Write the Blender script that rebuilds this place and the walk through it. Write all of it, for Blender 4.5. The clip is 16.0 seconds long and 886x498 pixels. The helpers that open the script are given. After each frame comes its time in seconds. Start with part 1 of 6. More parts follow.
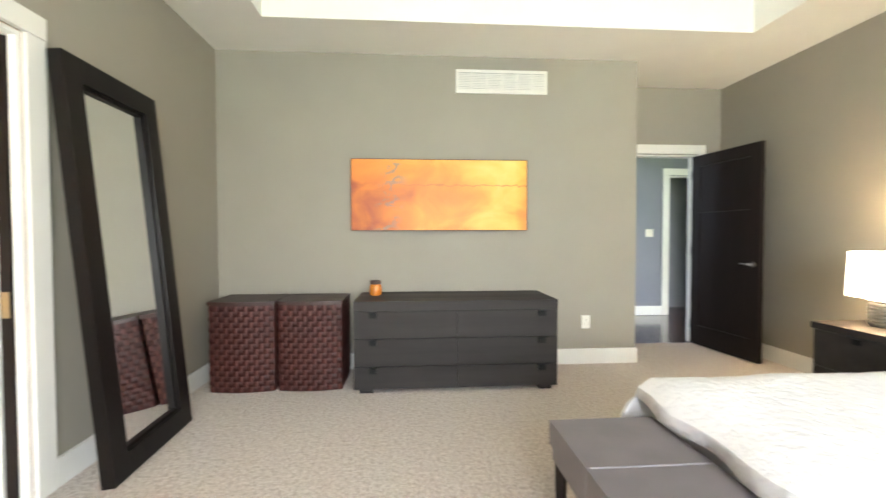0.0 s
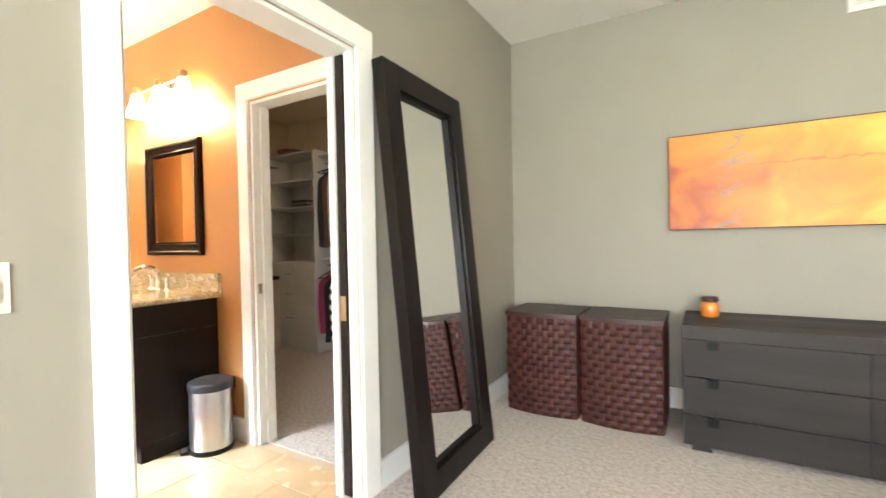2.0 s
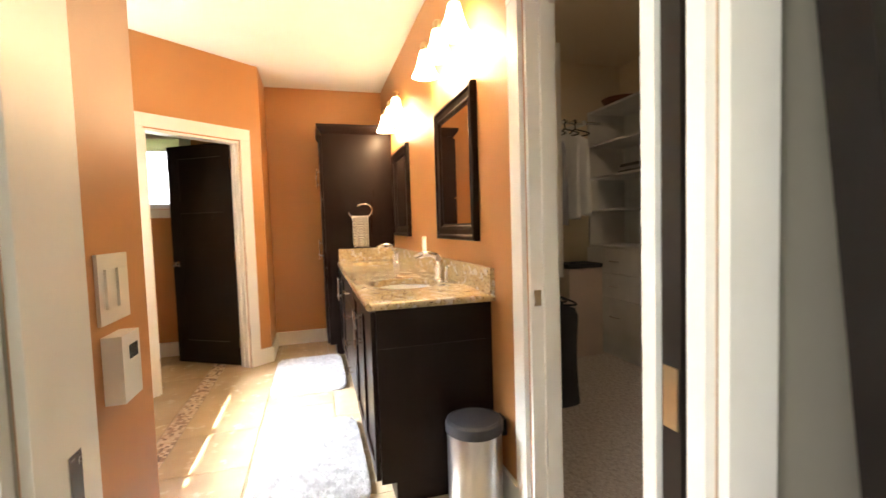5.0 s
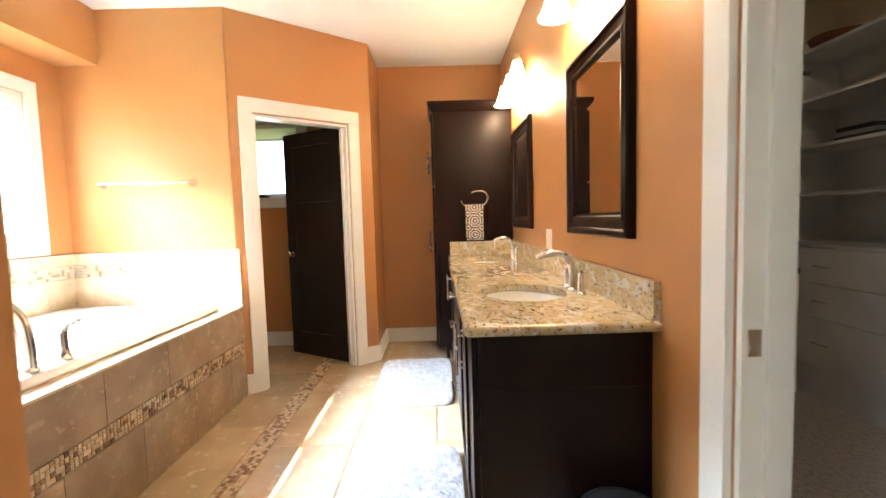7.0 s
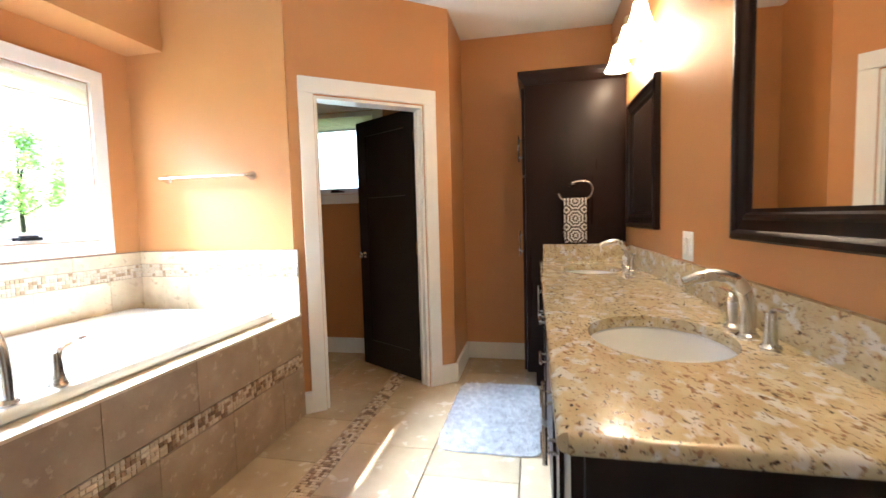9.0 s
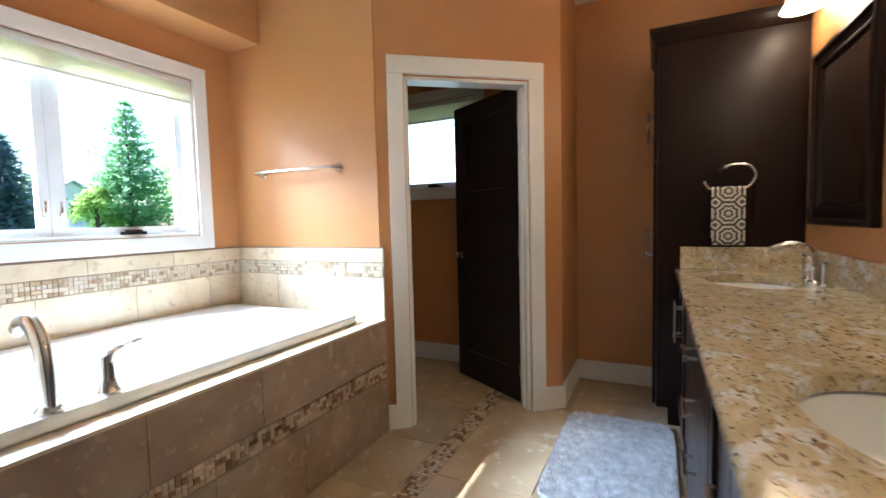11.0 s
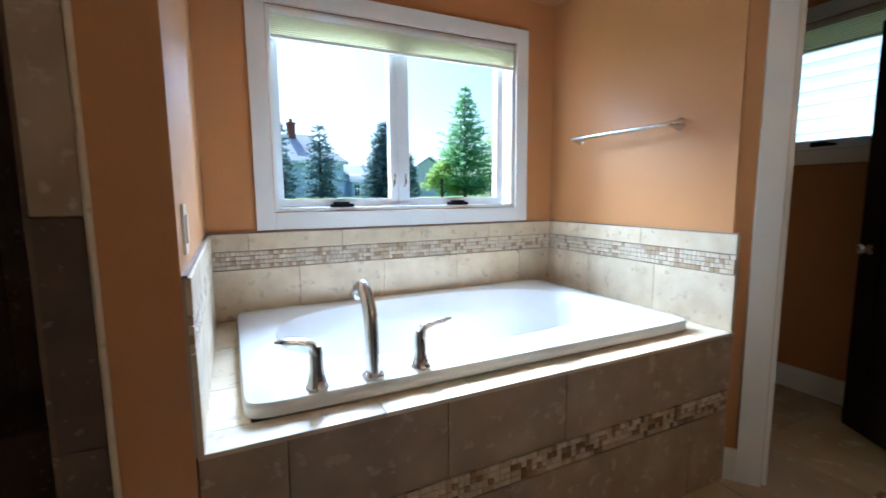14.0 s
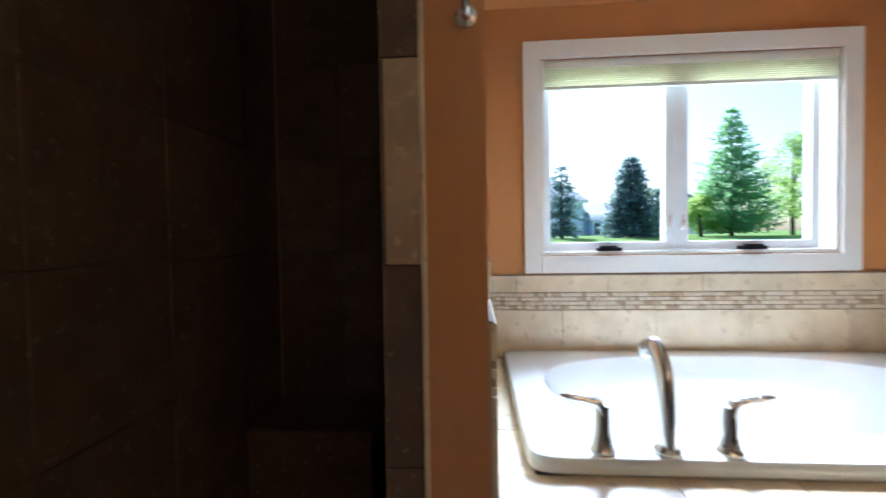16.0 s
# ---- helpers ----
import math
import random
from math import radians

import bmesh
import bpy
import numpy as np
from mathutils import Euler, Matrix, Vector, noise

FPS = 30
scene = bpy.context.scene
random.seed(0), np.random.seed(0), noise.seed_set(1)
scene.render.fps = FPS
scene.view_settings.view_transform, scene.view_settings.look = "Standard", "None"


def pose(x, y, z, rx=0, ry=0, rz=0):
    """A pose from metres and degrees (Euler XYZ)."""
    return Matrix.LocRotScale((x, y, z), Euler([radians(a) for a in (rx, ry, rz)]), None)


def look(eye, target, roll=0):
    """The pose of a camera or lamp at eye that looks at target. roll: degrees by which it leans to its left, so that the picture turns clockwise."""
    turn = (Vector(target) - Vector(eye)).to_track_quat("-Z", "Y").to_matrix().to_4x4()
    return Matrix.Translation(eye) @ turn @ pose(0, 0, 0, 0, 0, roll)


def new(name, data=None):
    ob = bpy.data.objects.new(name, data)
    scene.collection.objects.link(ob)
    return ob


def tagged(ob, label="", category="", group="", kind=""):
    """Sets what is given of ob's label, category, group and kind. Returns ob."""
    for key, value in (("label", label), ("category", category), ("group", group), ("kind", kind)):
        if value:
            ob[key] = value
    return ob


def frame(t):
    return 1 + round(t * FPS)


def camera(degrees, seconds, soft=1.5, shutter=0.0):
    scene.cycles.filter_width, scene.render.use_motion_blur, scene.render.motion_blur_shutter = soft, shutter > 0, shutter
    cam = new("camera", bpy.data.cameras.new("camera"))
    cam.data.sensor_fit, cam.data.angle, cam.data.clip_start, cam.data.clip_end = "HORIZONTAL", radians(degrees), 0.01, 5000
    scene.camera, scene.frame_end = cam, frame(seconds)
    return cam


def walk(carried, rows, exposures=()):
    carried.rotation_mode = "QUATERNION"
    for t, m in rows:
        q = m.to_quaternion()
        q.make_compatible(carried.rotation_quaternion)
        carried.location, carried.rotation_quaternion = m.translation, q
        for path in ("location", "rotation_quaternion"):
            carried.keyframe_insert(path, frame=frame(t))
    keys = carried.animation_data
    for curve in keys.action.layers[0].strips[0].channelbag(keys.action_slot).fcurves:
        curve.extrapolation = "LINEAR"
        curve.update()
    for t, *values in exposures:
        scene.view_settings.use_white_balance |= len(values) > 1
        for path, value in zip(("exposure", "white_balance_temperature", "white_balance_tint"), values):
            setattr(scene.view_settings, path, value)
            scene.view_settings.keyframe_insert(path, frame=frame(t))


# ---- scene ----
cam = camera(90.3, 16.0, shutter=0.5)
PATH = [
    (0, (-0.299, 0.479, 1.196), (-0.156, 2.473, 1.14), -0.1),
    (0.5, (-0.357, 0.551, 1.202), (-0.516, 2.544, 1.157), -0.2),
    (1, (-0.44, 0.663, 1.211), (-0.916, 2.605, 1.165), -0.3),
    (1.5, (-0.512, 0.836, 1.21), (-1.301, 2.674, 1.17), -0.7),
    (2, (-0.626, 1.016, 1.201), (-1.647, 2.736, 1.168), -1.1),
    (2.5, (-0.764, 1.189, 1.195), (-1.963, 2.789, 1.162), -1.5),
    (3, (-0.904, 1.349, 1.182), (-2.273, 2.808, 1.157), -1.5),
    (3.5, (-1.011, 1.535, 1.222), (-2.57, 2.786, 1.159), -1.7),
    (4, (-1.16, 1.734, 1.212), (-2.894, 2.73, 1.153), -1.1),
    (4.5, (-1.314, 1.832, 1.223), (-3.153, 2.614, 1.137), -1.2),
    (5, (-1.434, 1.929, 1.226), (-3.352, 2.486, 1.119), -1.8),
    (7.5, (-2.157, 2.06, 1.228), (-4.151, 1.993, 1.089), -1.4),
    (8, (-2.319, 2.068, 1.233), (-4.307, 1.911, 1.092), -1.3),
    (10.5, (-2.96, 2.116, 1.213), (-4.793, 1.327, 1.084), -1.7),
    (11, (-3.035, 2.036, 1.205), (-4.828, 1.158, 1.075), -1.4),
    (11.5, (-3.11, 1.963, 1.205), (-4.841, 0.973, 1.055), -0.9),
    (12, (-3.173, 1.869, 1.206), (-4.82, 0.747, 1.034), -0.5),
    (12.5, (-3.216, 1.805, 1.225), (-4.714, 0.496, 1.012), -0.6),
    (13, (-3.272, 1.792, 1.236), (-4.536, 0.264, 0.983), -0.8),
    (13.5, (-3.269, 1.746, 1.223), (-4.324, 0.066, 0.971), -0.6),
    (14, (-3.273, 1.712, 1.223), (-4.138, -0.074, 0.981), -0.5),
    (14.5, (-3.264, 1.698, 1.228), (-3.949, -0.168, 1.008), -0.3),
    (15, (-3.254, 1.715, 1.24), (-3.708, -0.224, 1.053), -0.2),
    (15.5, (-3.209, 1.695, 1.245), (-3.378, -0.294, 1.12), -0.8),
    (16, (-3.147, 1.645, 1.251), (-3.003, -0.349, 1.195), -0.9),
]

# ---- exposure, world, sun ----
EXPOSURES = [(0, 2.95, 6500, 11), (1, 3.32, 6550, 12), (2, 3.2, 6600, 12), (3, 2.95, 6450, 12), (4, 2.95, 6500, 12), (5, 2.72, 6950, 14), (7.5, 2.52, 5850, 11), (8, 2.42, 5700, 11),
             (10.5, 1.5, 5300, 8), (11.5, 1.1, 5150, 8), (12.5, 0.72, 4950, 7), (14.5, 0.42, 4950, 8), (15.5, 0.5, 5100, 9), (16, 0.6, 5250, 9)]
SUN_WAY = Vector((-0.13, 0.935, -1.0)).normalized()
walk(cam, [(t, look(eye, target, roll)) for t, eye, target, roll in PATH], EXPOSURES)

world = bpy.data.worlds.new("sky")
scene.world = world
world.use_nodes = True
wn = world.node_tree.nodes
sky = wn.new("ShaderNodeTexSky")
sky.sky_type, sky.sun_disc = "NISHITA", False
sky.sun_elevation = math.asin(-SUN_WAY.z)
sky.sun_rotation = math.atan2(-SUN_WAY.x, -SUN_WAY.y)
sky.dust_density = 2.0
wn["Background"].inputs["Strength"].default_value = 0.15
world.node_tree.links.new(sky.outputs["Color"], wn["Background"].inputs["Color"])

sun = new("sun", bpy.data.lights.new("sun", "SUN"))
sun.data.energy, sun.data.angle, sun.data.color = 5.0, radians(0.5), (1.0, 0.95, 0.86)
sun.matrix_world = look((0, -30, 30), Vector((0, -30, 30)) + SUN_WAY)


def window_light(name, at, toward, w, h, watts, colour=(0.86, 0.93, 1.0)):
    """An area lamp: skylight at an opening, or fill added to hall and closet."""
    ob = new(name, bpy.data.lights.new(name, "AREA"))
    ob.data.shape, ob.data.size, ob.data.size_y, ob.data.energy, ob.data.color = "RECTANGLE", w, h, watts, colour
    ob.matrix_world = look(at, toward)
    return ob


window_light("bath_window_light", (-4.16, -3.0, 3.6), (-4.16, -0.3, 1.55), 3.4, 1.4, 860, (0.74, 0.87, 1.0))
window_light("toilet_window_light", (-7.5, 0.3, 2.9), (-6.0, 0.3, 1.2), 1.0, 0.8, 6)
window_light("bedroom_window_light", (0.6, -2.22, 1.6), (0.6, 1.0, 0.75), 2.6, 1.7, 38)
# Bluish fill added to brighten the hall; its window is invented and unseen.
window_light("hall_fill_light", (0.3, 6.0, 1.7), (2.5, 6.0, 1.2), 0.9, 1.4, 5, (0.72, 0.82, 1.0))
# Warm fill added inside the closet, without any fixture of its own.
window_light("closet_fill_light", (-3.7, 3.6, 2.62), (-3.7, 3.6, 0.0), 0.3, 0.3, 0.8, (1.0, 0.80, 0.56))

# ---- materials ----


def ramp(nt, a, b, lo=0.3, hi=0.7):
    r = nt.nodes.new("ShaderNodeValToRGB")
    r.color_ramp.elements[0].color, r.color_ramp.elements[1].color = (*a, 1), (*b, 1)
    r.color_ramp.elements[0].position, r.color_ramp.elements[1].position = lo, hi
    return r


def pbr(name, a, b=None, scale=6.0, rough=0.5, metal=0.0, bump=0.0, bump_scale=120.0, stretch=(1, 1, 1), vary=0.0, spots=None, spot_scale=60.0,
        spot_at=0.62, coat=0.0, sheen=0.0, spec=0.5, island=False, dist=0.003, rough_vary=0.08):
    """A surface of two mingled colours with large stains, small grain and relief, in metres of the world."""
    b = b or tuple(c * 0.88 for c in a)
    m = bpy.data.materials.new(name)
    m.use_nodes = True
    nt = m.node_tree
    N, L = nt.nodes, nt.links
    p = N["Principled BSDF"]
    geo = N.new("ShaderNodeNewGeometry")
    mp = N.new("ShaderNodeMapping")
    mp.inputs["Scale"].default_value = stretch
    L.new(geo.outputs["Position"], mp.inputs["Vector"])
    pos = mp.outputs["Vector"]
    big = N.new("ShaderNodeTexNoise")
    big.inputs["Scale"].default_value, big.inputs["Detail"].default_value = scale, 8
    L.new(pos, big.inputs["Vector"])
    r = ramp(nt, a, b)
    L.new(big.outputs["Fac"], r.inputs["Fac"])
    col = r.outputs["Color"]
    if spots:
        sp = N.new("ShaderNodeTexNoise")
        sp.inputs["Scale"].default_value, sp.inputs["Detail"].default_value = spot_scale, 5
        L.new(pos, sp.inputs["Vector"])
        sr = ramp(nt, (0, 0, 0), (1, 1, 1), spot_at, spot_at + 0.07)
        L.new(sp.outputs["Fac"], sr.inputs["Fac"])
        mx = N.new("ShaderNodeMix")
        mx.data_type = "RGBA"
        L.new(sr.outputs["Color"], mx.inputs["Factor"])
        L.new(col, mx.inputs["A"])
        mx.inputs["B"].default_value = (*spots, 1)
        col = mx.outputs["Result"]
    if vary:
        if island:
            rnd = geo.outputs["Random Per Island"]
        else:
            rnd = N.new("ShaderNodeObjectInfo").outputs["Random"]
        mr = N.new("ShaderNodeMapRange")
        mr.inputs["To Min"].default_value, mr.inputs["To Max"].default_value = 1 - vary, 1 + vary * 0.6
        L.new(rnd, mr.inputs["Value"])
        hs = N.new("ShaderNodeHueSaturation")
        L.new(mr.outputs["Result"], hs.inputs["Value"])
        L.new(col, hs.inputs["Color"])
        col = hs.outputs["Color"]
    L.new(col, p.inputs["Base Color"])
    rr = N.new("ShaderNodeMapRange")
    rr.inputs["To Min"].default_value, rr.inputs["To Max"].default_value = max(0.02, rough - rough_vary), min(1, rough + rough_vary)
    L.new(big.outputs["Fac"], rr.inputs["Value"])
    L.new(rr.outputs["Result"], p.inputs["Roughness"])
    p.inputs["Metallic"].default_value = metal
    p.inputs["Specular IOR Level"].default_value = spec
    p.inputs["Coat Weight"].default_value = coat
    p.inputs["Coat Roughness"].default_value = 0.08
    if sheen:
        p.inputs["Sheen Weight"].default_value = sheen
    if bump:
        fine = N.new("ShaderNodeTexNoise")
        fine.inputs["Scale"].default_value, fine.inputs["Detail"].default_value = bump_scale, 4
        L.new(pos, fine.inputs["Vector"])
        bp = N.new("ShaderNodeBump")
        bp.inputs["Strength"].default_value, bp.inputs["Distance"].default_value = bump, dist
        L.new(fine.outputs["Fac"], bp.inputs["Height"])
        L.new(bp.outputs["Normal"], p.inputs["Normal"])
    return m


GREY_WALL = pbr("taupe wall paint", (0.300, 0.275, 0.225), (0.320, 0.295, 0.242), 2, 0.62, bump=0.25, bump_scale=260, dist=0.001)
ORANGE_WALL = pbr("burnt orange wall paint", (0.47, 0.212, 0.066), (0.50, 0.228, 0.074), 2, 0.42, bump=0.3, bump_scale=240, dist=0.001)
CREAM_WALL = pbr("cream closet paint", (0.70, 0.58, 0.42), (0.73, 0.62, 0.46), 2, 0.6, bump=0.2, bump_scale=240, dist=0.001)
BLUE_WALL = pbr("grey hall paint", (0.21, 0.22, 0.26), None, 2, 0.6, bump=0.2, bump_scale=240, dist=0.001)
CEILING = pbr("ceiling paint", (0.80, 0.79, 0.73), (0.83, 0.82, 0.76), 3, 0.75, bump=0.4, bump_scale=160, dist=0.001)
TRIM = pbr("white trim paint", (0.80, 0.79, 0.74), (0.76, 0.75, 0.70), 5, 0.35, bump=0.1, bump_scale=90, dist=0.001)
SIDING = pbr("white vinyl", (0.82, 0.84, 0.85), None, 5, 0.35)
CARPET = pbr("frieze carpet", (0.80, 0.71, 0.63), (0.46, 0.36, 0.29), 42, 0.95, bump=1.0, bump_scale=150, spots=(0.84, 0.77, 0.71), spot_scale=95, spot_at=0.55, sheen=0.3, dist=0.02)
STONE = pbr("travertine", (0.53, 0.405, 0.255), (0.44, 0.325, 0.195), 5, 0.24, bump=0.25, bump_scale=70, vary=0.16, spots=(0.60, 0.49, 0.34), spot_scale=11, spot_at=0.60, dist=0.002)
STONE_PALE = pbr("honed travertine", (0.72, 0.60, 0.41), (0.57, 0.44, 0.28), 9, 0.45, bump=0.3, bump_scale=90, vary=0.14, spots=(0.52, 0.40, 0.26), spot_scale=22, spot_at=0.60, dist=0.002)
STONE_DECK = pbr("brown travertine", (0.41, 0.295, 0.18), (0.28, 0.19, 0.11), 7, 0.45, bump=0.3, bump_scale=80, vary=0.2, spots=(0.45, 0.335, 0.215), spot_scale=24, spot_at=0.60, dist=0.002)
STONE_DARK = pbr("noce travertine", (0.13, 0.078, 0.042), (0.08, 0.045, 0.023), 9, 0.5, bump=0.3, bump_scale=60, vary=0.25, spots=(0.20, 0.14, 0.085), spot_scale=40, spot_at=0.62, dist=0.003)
MOSAIC = pbr("mosaic stone", (0.66, 0.55, 0.40), (0.54, 0.42, 0.28), 30, 0.4, bump=0.2, bump_scale=140, vary=0.15, dist=0.001)
MOSAIC_REST = pbr("mosaic stone joined", (0.66, 0.55, 0.40), (0.54, 0.42, 0.28), 30, 0.4, bump=0.2, bump_scale=140, dist=0.001)
MOSAIC_PALE = pbr("cream mosaic stone", (0.68, 0.59, 0.45), (0.60, 0.49, 0.35), 30, 0.4, bump=0.2, bump_scale=140, vary=0.08, dist=0.001)
MOSAIC_PALE_REST = pbr("cream mosaic stone joined", (0.68, 0.59, 0.45), (0.60, 0.49, 0.35), 30, 0.4, bump=0.2, bump_scale=140, dist=0.001)
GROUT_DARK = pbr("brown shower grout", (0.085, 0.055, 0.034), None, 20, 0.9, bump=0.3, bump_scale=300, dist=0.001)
EDGING = pbr("stone pencil edging", (0.26, 0.19, 0.14), (0.20, 0.14, 0.10), 12, 0.4, bump=0.2, bump_scale=120, dist=0.001)
GROUT = pbr("grout", (0.40, 0.32, 0.225), None, 20, 0.9, bump=0.3, bump_scale=300, dist=0.001)
ESPRESSO = pbr("espresso stained wood", (0.016, 0.0075, 0.0055), (0.010, 0.005, 0.004), 5, 0.30, bump=0.05, bump_scale=90, stretch=(1, 1, 0.12), spec=0.12, dist=0.0005)
DOORWOOD = pbr("black brown door stain", (0.012, 0.0085, 0.007), (0.018, 0.012, 0.010), 4, 0.42, bump=0.08, bump_scale=110, stretch=(1, 1, 0.1), spec=0.22, dist=0.001)
DRESSER = pbr("charcoal oak", (0.044, 0.039, 0.037), (0.026, 0.023, 0.022), 9, 0.5, bump=0.25, bump_scale=130, stretch=(0.08, 1, 1), spec=0.12, dist=0.001)
FRAMEWOOD = pbr("dark walnut frame", (0.012, 0.0095, 0.008), (0.007, 0.0055, 0.005), 8, 0.42, bump=0.15, bump_scale=90, stretch=(1, 1, 0.15), spec=0.16, dist=0.001)
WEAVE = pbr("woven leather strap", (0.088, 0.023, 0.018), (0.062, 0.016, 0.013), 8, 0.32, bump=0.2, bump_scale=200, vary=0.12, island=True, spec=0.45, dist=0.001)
# Darker copy of the strap leather: the lack of sheen is put into its colour.
WEAVE_SHADED = pbr("shaded leather strap", (0.050, 0.015, 0.012), (0.036, 0.011, 0.009), 8, 0.45, bump=0.2, bump_scale=200, vary=0.12, island=True, spec=0.25, dist=0.001)
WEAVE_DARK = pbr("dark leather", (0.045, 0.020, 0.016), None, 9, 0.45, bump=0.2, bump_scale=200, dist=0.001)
NICKEL = pbr("brushed nickel", (0.62, 0.60, 0.57), (0.55, 0.53, 0.50), 12, 0.26, 1.0, bump=0.05, bump_scale=300, dist=0.001)
STEEL = pbr("brushed steel", (0.60, 0.59, 0.58), (0.52, 0.51, 0.50), 10, 0.30, 1.0, bump=0.08, bump_scale=300, stretch=(1, 1, 0.05), dist=0.001)
LIDGREY = pbr("dark grey plastic", (0.030, 0.031, 0.036), None, 10, 0.45, bump=0.1, bump_scale=300, dist=0.0005)
BLACK = pbr("black plastic", (0.006, 0.006, 0.007), None, 10, 0.4, spec=0.15)
PORCELAIN = pbr("white acrylic", (0.76, 0.76, 0.74), (0.73, 0.73, 0.71), 3, 0.12, coat=0.3)
MELAMINE = pbr("white melamine", (0.72, 0.70, 0.66), None, 6, 0.4)
RUG = pbr("shag bath rug", (0.88, 0.86, 0.85), (0.50, 0.47, 0.47), 26, 0.95, bump=1.0, bump_scale=150, sheen=0.4, dist=0.015)
BENCH = pbr("grey leather", (0.165, 0.145, 0.155), (0.14, 0.124, 0.133), 6, 0.45, bump=0.2, bump_scale=220, dist=0.001)
BEDDING = pbr("white quilt cotton", (0.80, 0.80, 0.83), (0.73, 0.73, 0.77), 9, 0.85, bump=0.9, bump_scale=34, dist=0.012)
STITCH = pbr("pale stitching", (0.20, 0.185, 0.205), None, 20, 0.6)
PLATE = pbr("ivory switch plastic", (0.76, 0.71, 0.61), None, 9, 0.35)
AMBER = pbr("amber glazed ceramic", (0.72, 0.25, 0.03), (0.50, 0.13, 0.015), 20, 0.2, coat=0.5)
HALLFLOOR = pbr("dark hardwood", (0.060, 0.022, 0.013), (0.035, 0.013, 0.008), 6, 0.2, bump=0.1, bump_scale=60, stretch=(0.1, 1, 1), coat=0.3, vary=0.2)
LAWN = pbr("lawn", (0.17, 0.31, 0.045), (0.12, 0.24, 0.03), 0.6, 0.9, bump=0.8, bump_scale=30, dist=0.03)
SPRUCE = pbr("blue spruce needles", (0.105, 0.155, 0.14), (0.06, 0.105, 0.095), 3, 0.7, vary=0.35, island=True)
LEAVES = pbr("bright foliage", (0.115, 0.21, 0.035), (0.06, 0.125, 0.022), 2, 0.6, vary=0.4, island=True)
PINE = pbr("soft green needles", (0.13, 0.23, 0.09), (0.075, 0.145, 0.05), 2, 0.65, vary=0.4, island=True)
BARK = pbr("bark", (0.10, 0.07, 0.05), (0.06, 0.045, 0.03), 9, 0.9, bump=0.6, bump_scale=40)
HOUSE_BLUE = pbr("pale blue siding", (0.68, 0.78, 0.94), (0.72, 0.82, 0.95), 1, 0.6)
ROOF = pbr("grey shingle", (0.52, 0.55, 0.60), (0.46, 0.49, 0.54), 2, 0.85, bump=0.5, bump_scale=20)
BRICK = pbr("chimney brick", (0.24, 0.075, 0.05), (0.18, 0.05, 0.04), 6, 0.8)
DARKGLASS = pbr("dark window glass", (0.03, 0.04, 0.06), None, 3, 0.06)
CLOTH_WHITE = pbr("white cotton", (0.72, 0.72, 0.70), None, 5, 0.9, bump=0.3, bump_scale=60)
CLOTH_DARK = pbr("dark cotton", (0.03, 0.028, 0.03), (0.02, 0.018, 0.02), 5, 0.9, bump=0.3, bump_scale=60)
CLOTH_BROWN = pbr("brown wool", (0.13, 0.075, 0.05), None, 5, 0.9, bump=0.3, bump_scale=60)
CLOTH_PINK = pbr("magenta cotton", (0.42, 0.05, 0.13), None, 5, 0.85, bump=0.3, bump_scale=60)
CLOTH_GREY = pbr("grey cotton", (0.22, 0.22, 0.24), None, 5, 0.9, bump=0.3, bump_scale=60)
BOX_BLUSH = pbr("pale blush fibreboard", (0.62, 0.50, 0.42), None, 4, 0.7, bump=0.2, bump_scale=80)
CLOTH_BLUSH = pbr("blush cotton", (0.50, 0.32, 0.26), None, 5, 0.9, bump=0.3, bump_scale=60)
BRASS = pbr("satin brass", (0.62, 0.48, 0.30), None, 10, 0.35, 1.0)
BASKET = pbr("wicker", (0.20, 0.075, 0.035), (0.12, 0.04, 0.02), 30, 0.7, bump=0.6, bump_scale=120)


def plain(name, colour, rough=0.0, metal=0.0, transmission=0.0, emit=0.0, emit_colour=None, translucent=False):
    m = bpy.data.materials.new(name)
    m.use_nodes = True
    p = m.node_tree.nodes["Principled BSDF"]
    p.inputs["Base Color"].default_value = (*colour, 1)
    p.inputs["Roughness"].default_value, p.inputs["Metallic"].default_value = rough, metal
    p.inputs["Transmission Weight"].default_value = transmission
    if emit:
        p.inputs["Emission Color"].default_value = (*(emit_colour or colour), 1)
        p.inputs["Emission Strength"].default_value = emit
    return m


MIRROR = plain("silvered mirror", (0.92, 0.93, 0.92), 0.01, 1.0)
GLASS = plain("window glass", (1, 1, 1), 0.0, 0.0, 1.0)
GLASS.node_tree.nodes["Principled BSDF"].inputs["IOR"].default_value = 1.05
SHADE_GLASS = plain("lit frosted glass shade", (1, 0.93, 0.82), 0.4, emit=3.4, emit_colour=(1, 0.78, 0.48))
LAMP_SHADE = plain("lit linen lamp shade", (0.9, 0.85, 0.75), 0.8, emit=1.3, emit_colour=(1, 0.80, 0.55))
LCD = plain("grey lcd", (0.05, 0.06, 0.06), 0.2)


def blind_material():
    """Pleated cellular fabric that lets some daylight through."""
    m = pbr("cream pleated blind", (0.80, 0.78, 0.64), (0.76, 0.74, 0.60), 5, 0.8)
    nt = m.node_tree
    out, p = nt.nodes["Material Output"], nt.nodes["Principled BSDF"]
    tr = nt.nodes.new("ShaderNodeBsdfTranslucent")
    tr.inputs["Color"].default_value = (0.86, 0.84, 0.68, 1)
    mx = nt.nodes.new("ShaderNodeMixShader")
    mx.inputs["Fac"].default_value = 0.45
    nt.links.new(p.outputs["BSDF"], mx.inputs[1])
    nt.links.new(tr.outputs["BSDF"], mx.inputs[2])
    nt.links.new(mx.outputs["Shader"], out.inputs["Surface"])
    return m


BLIND = blind_material()


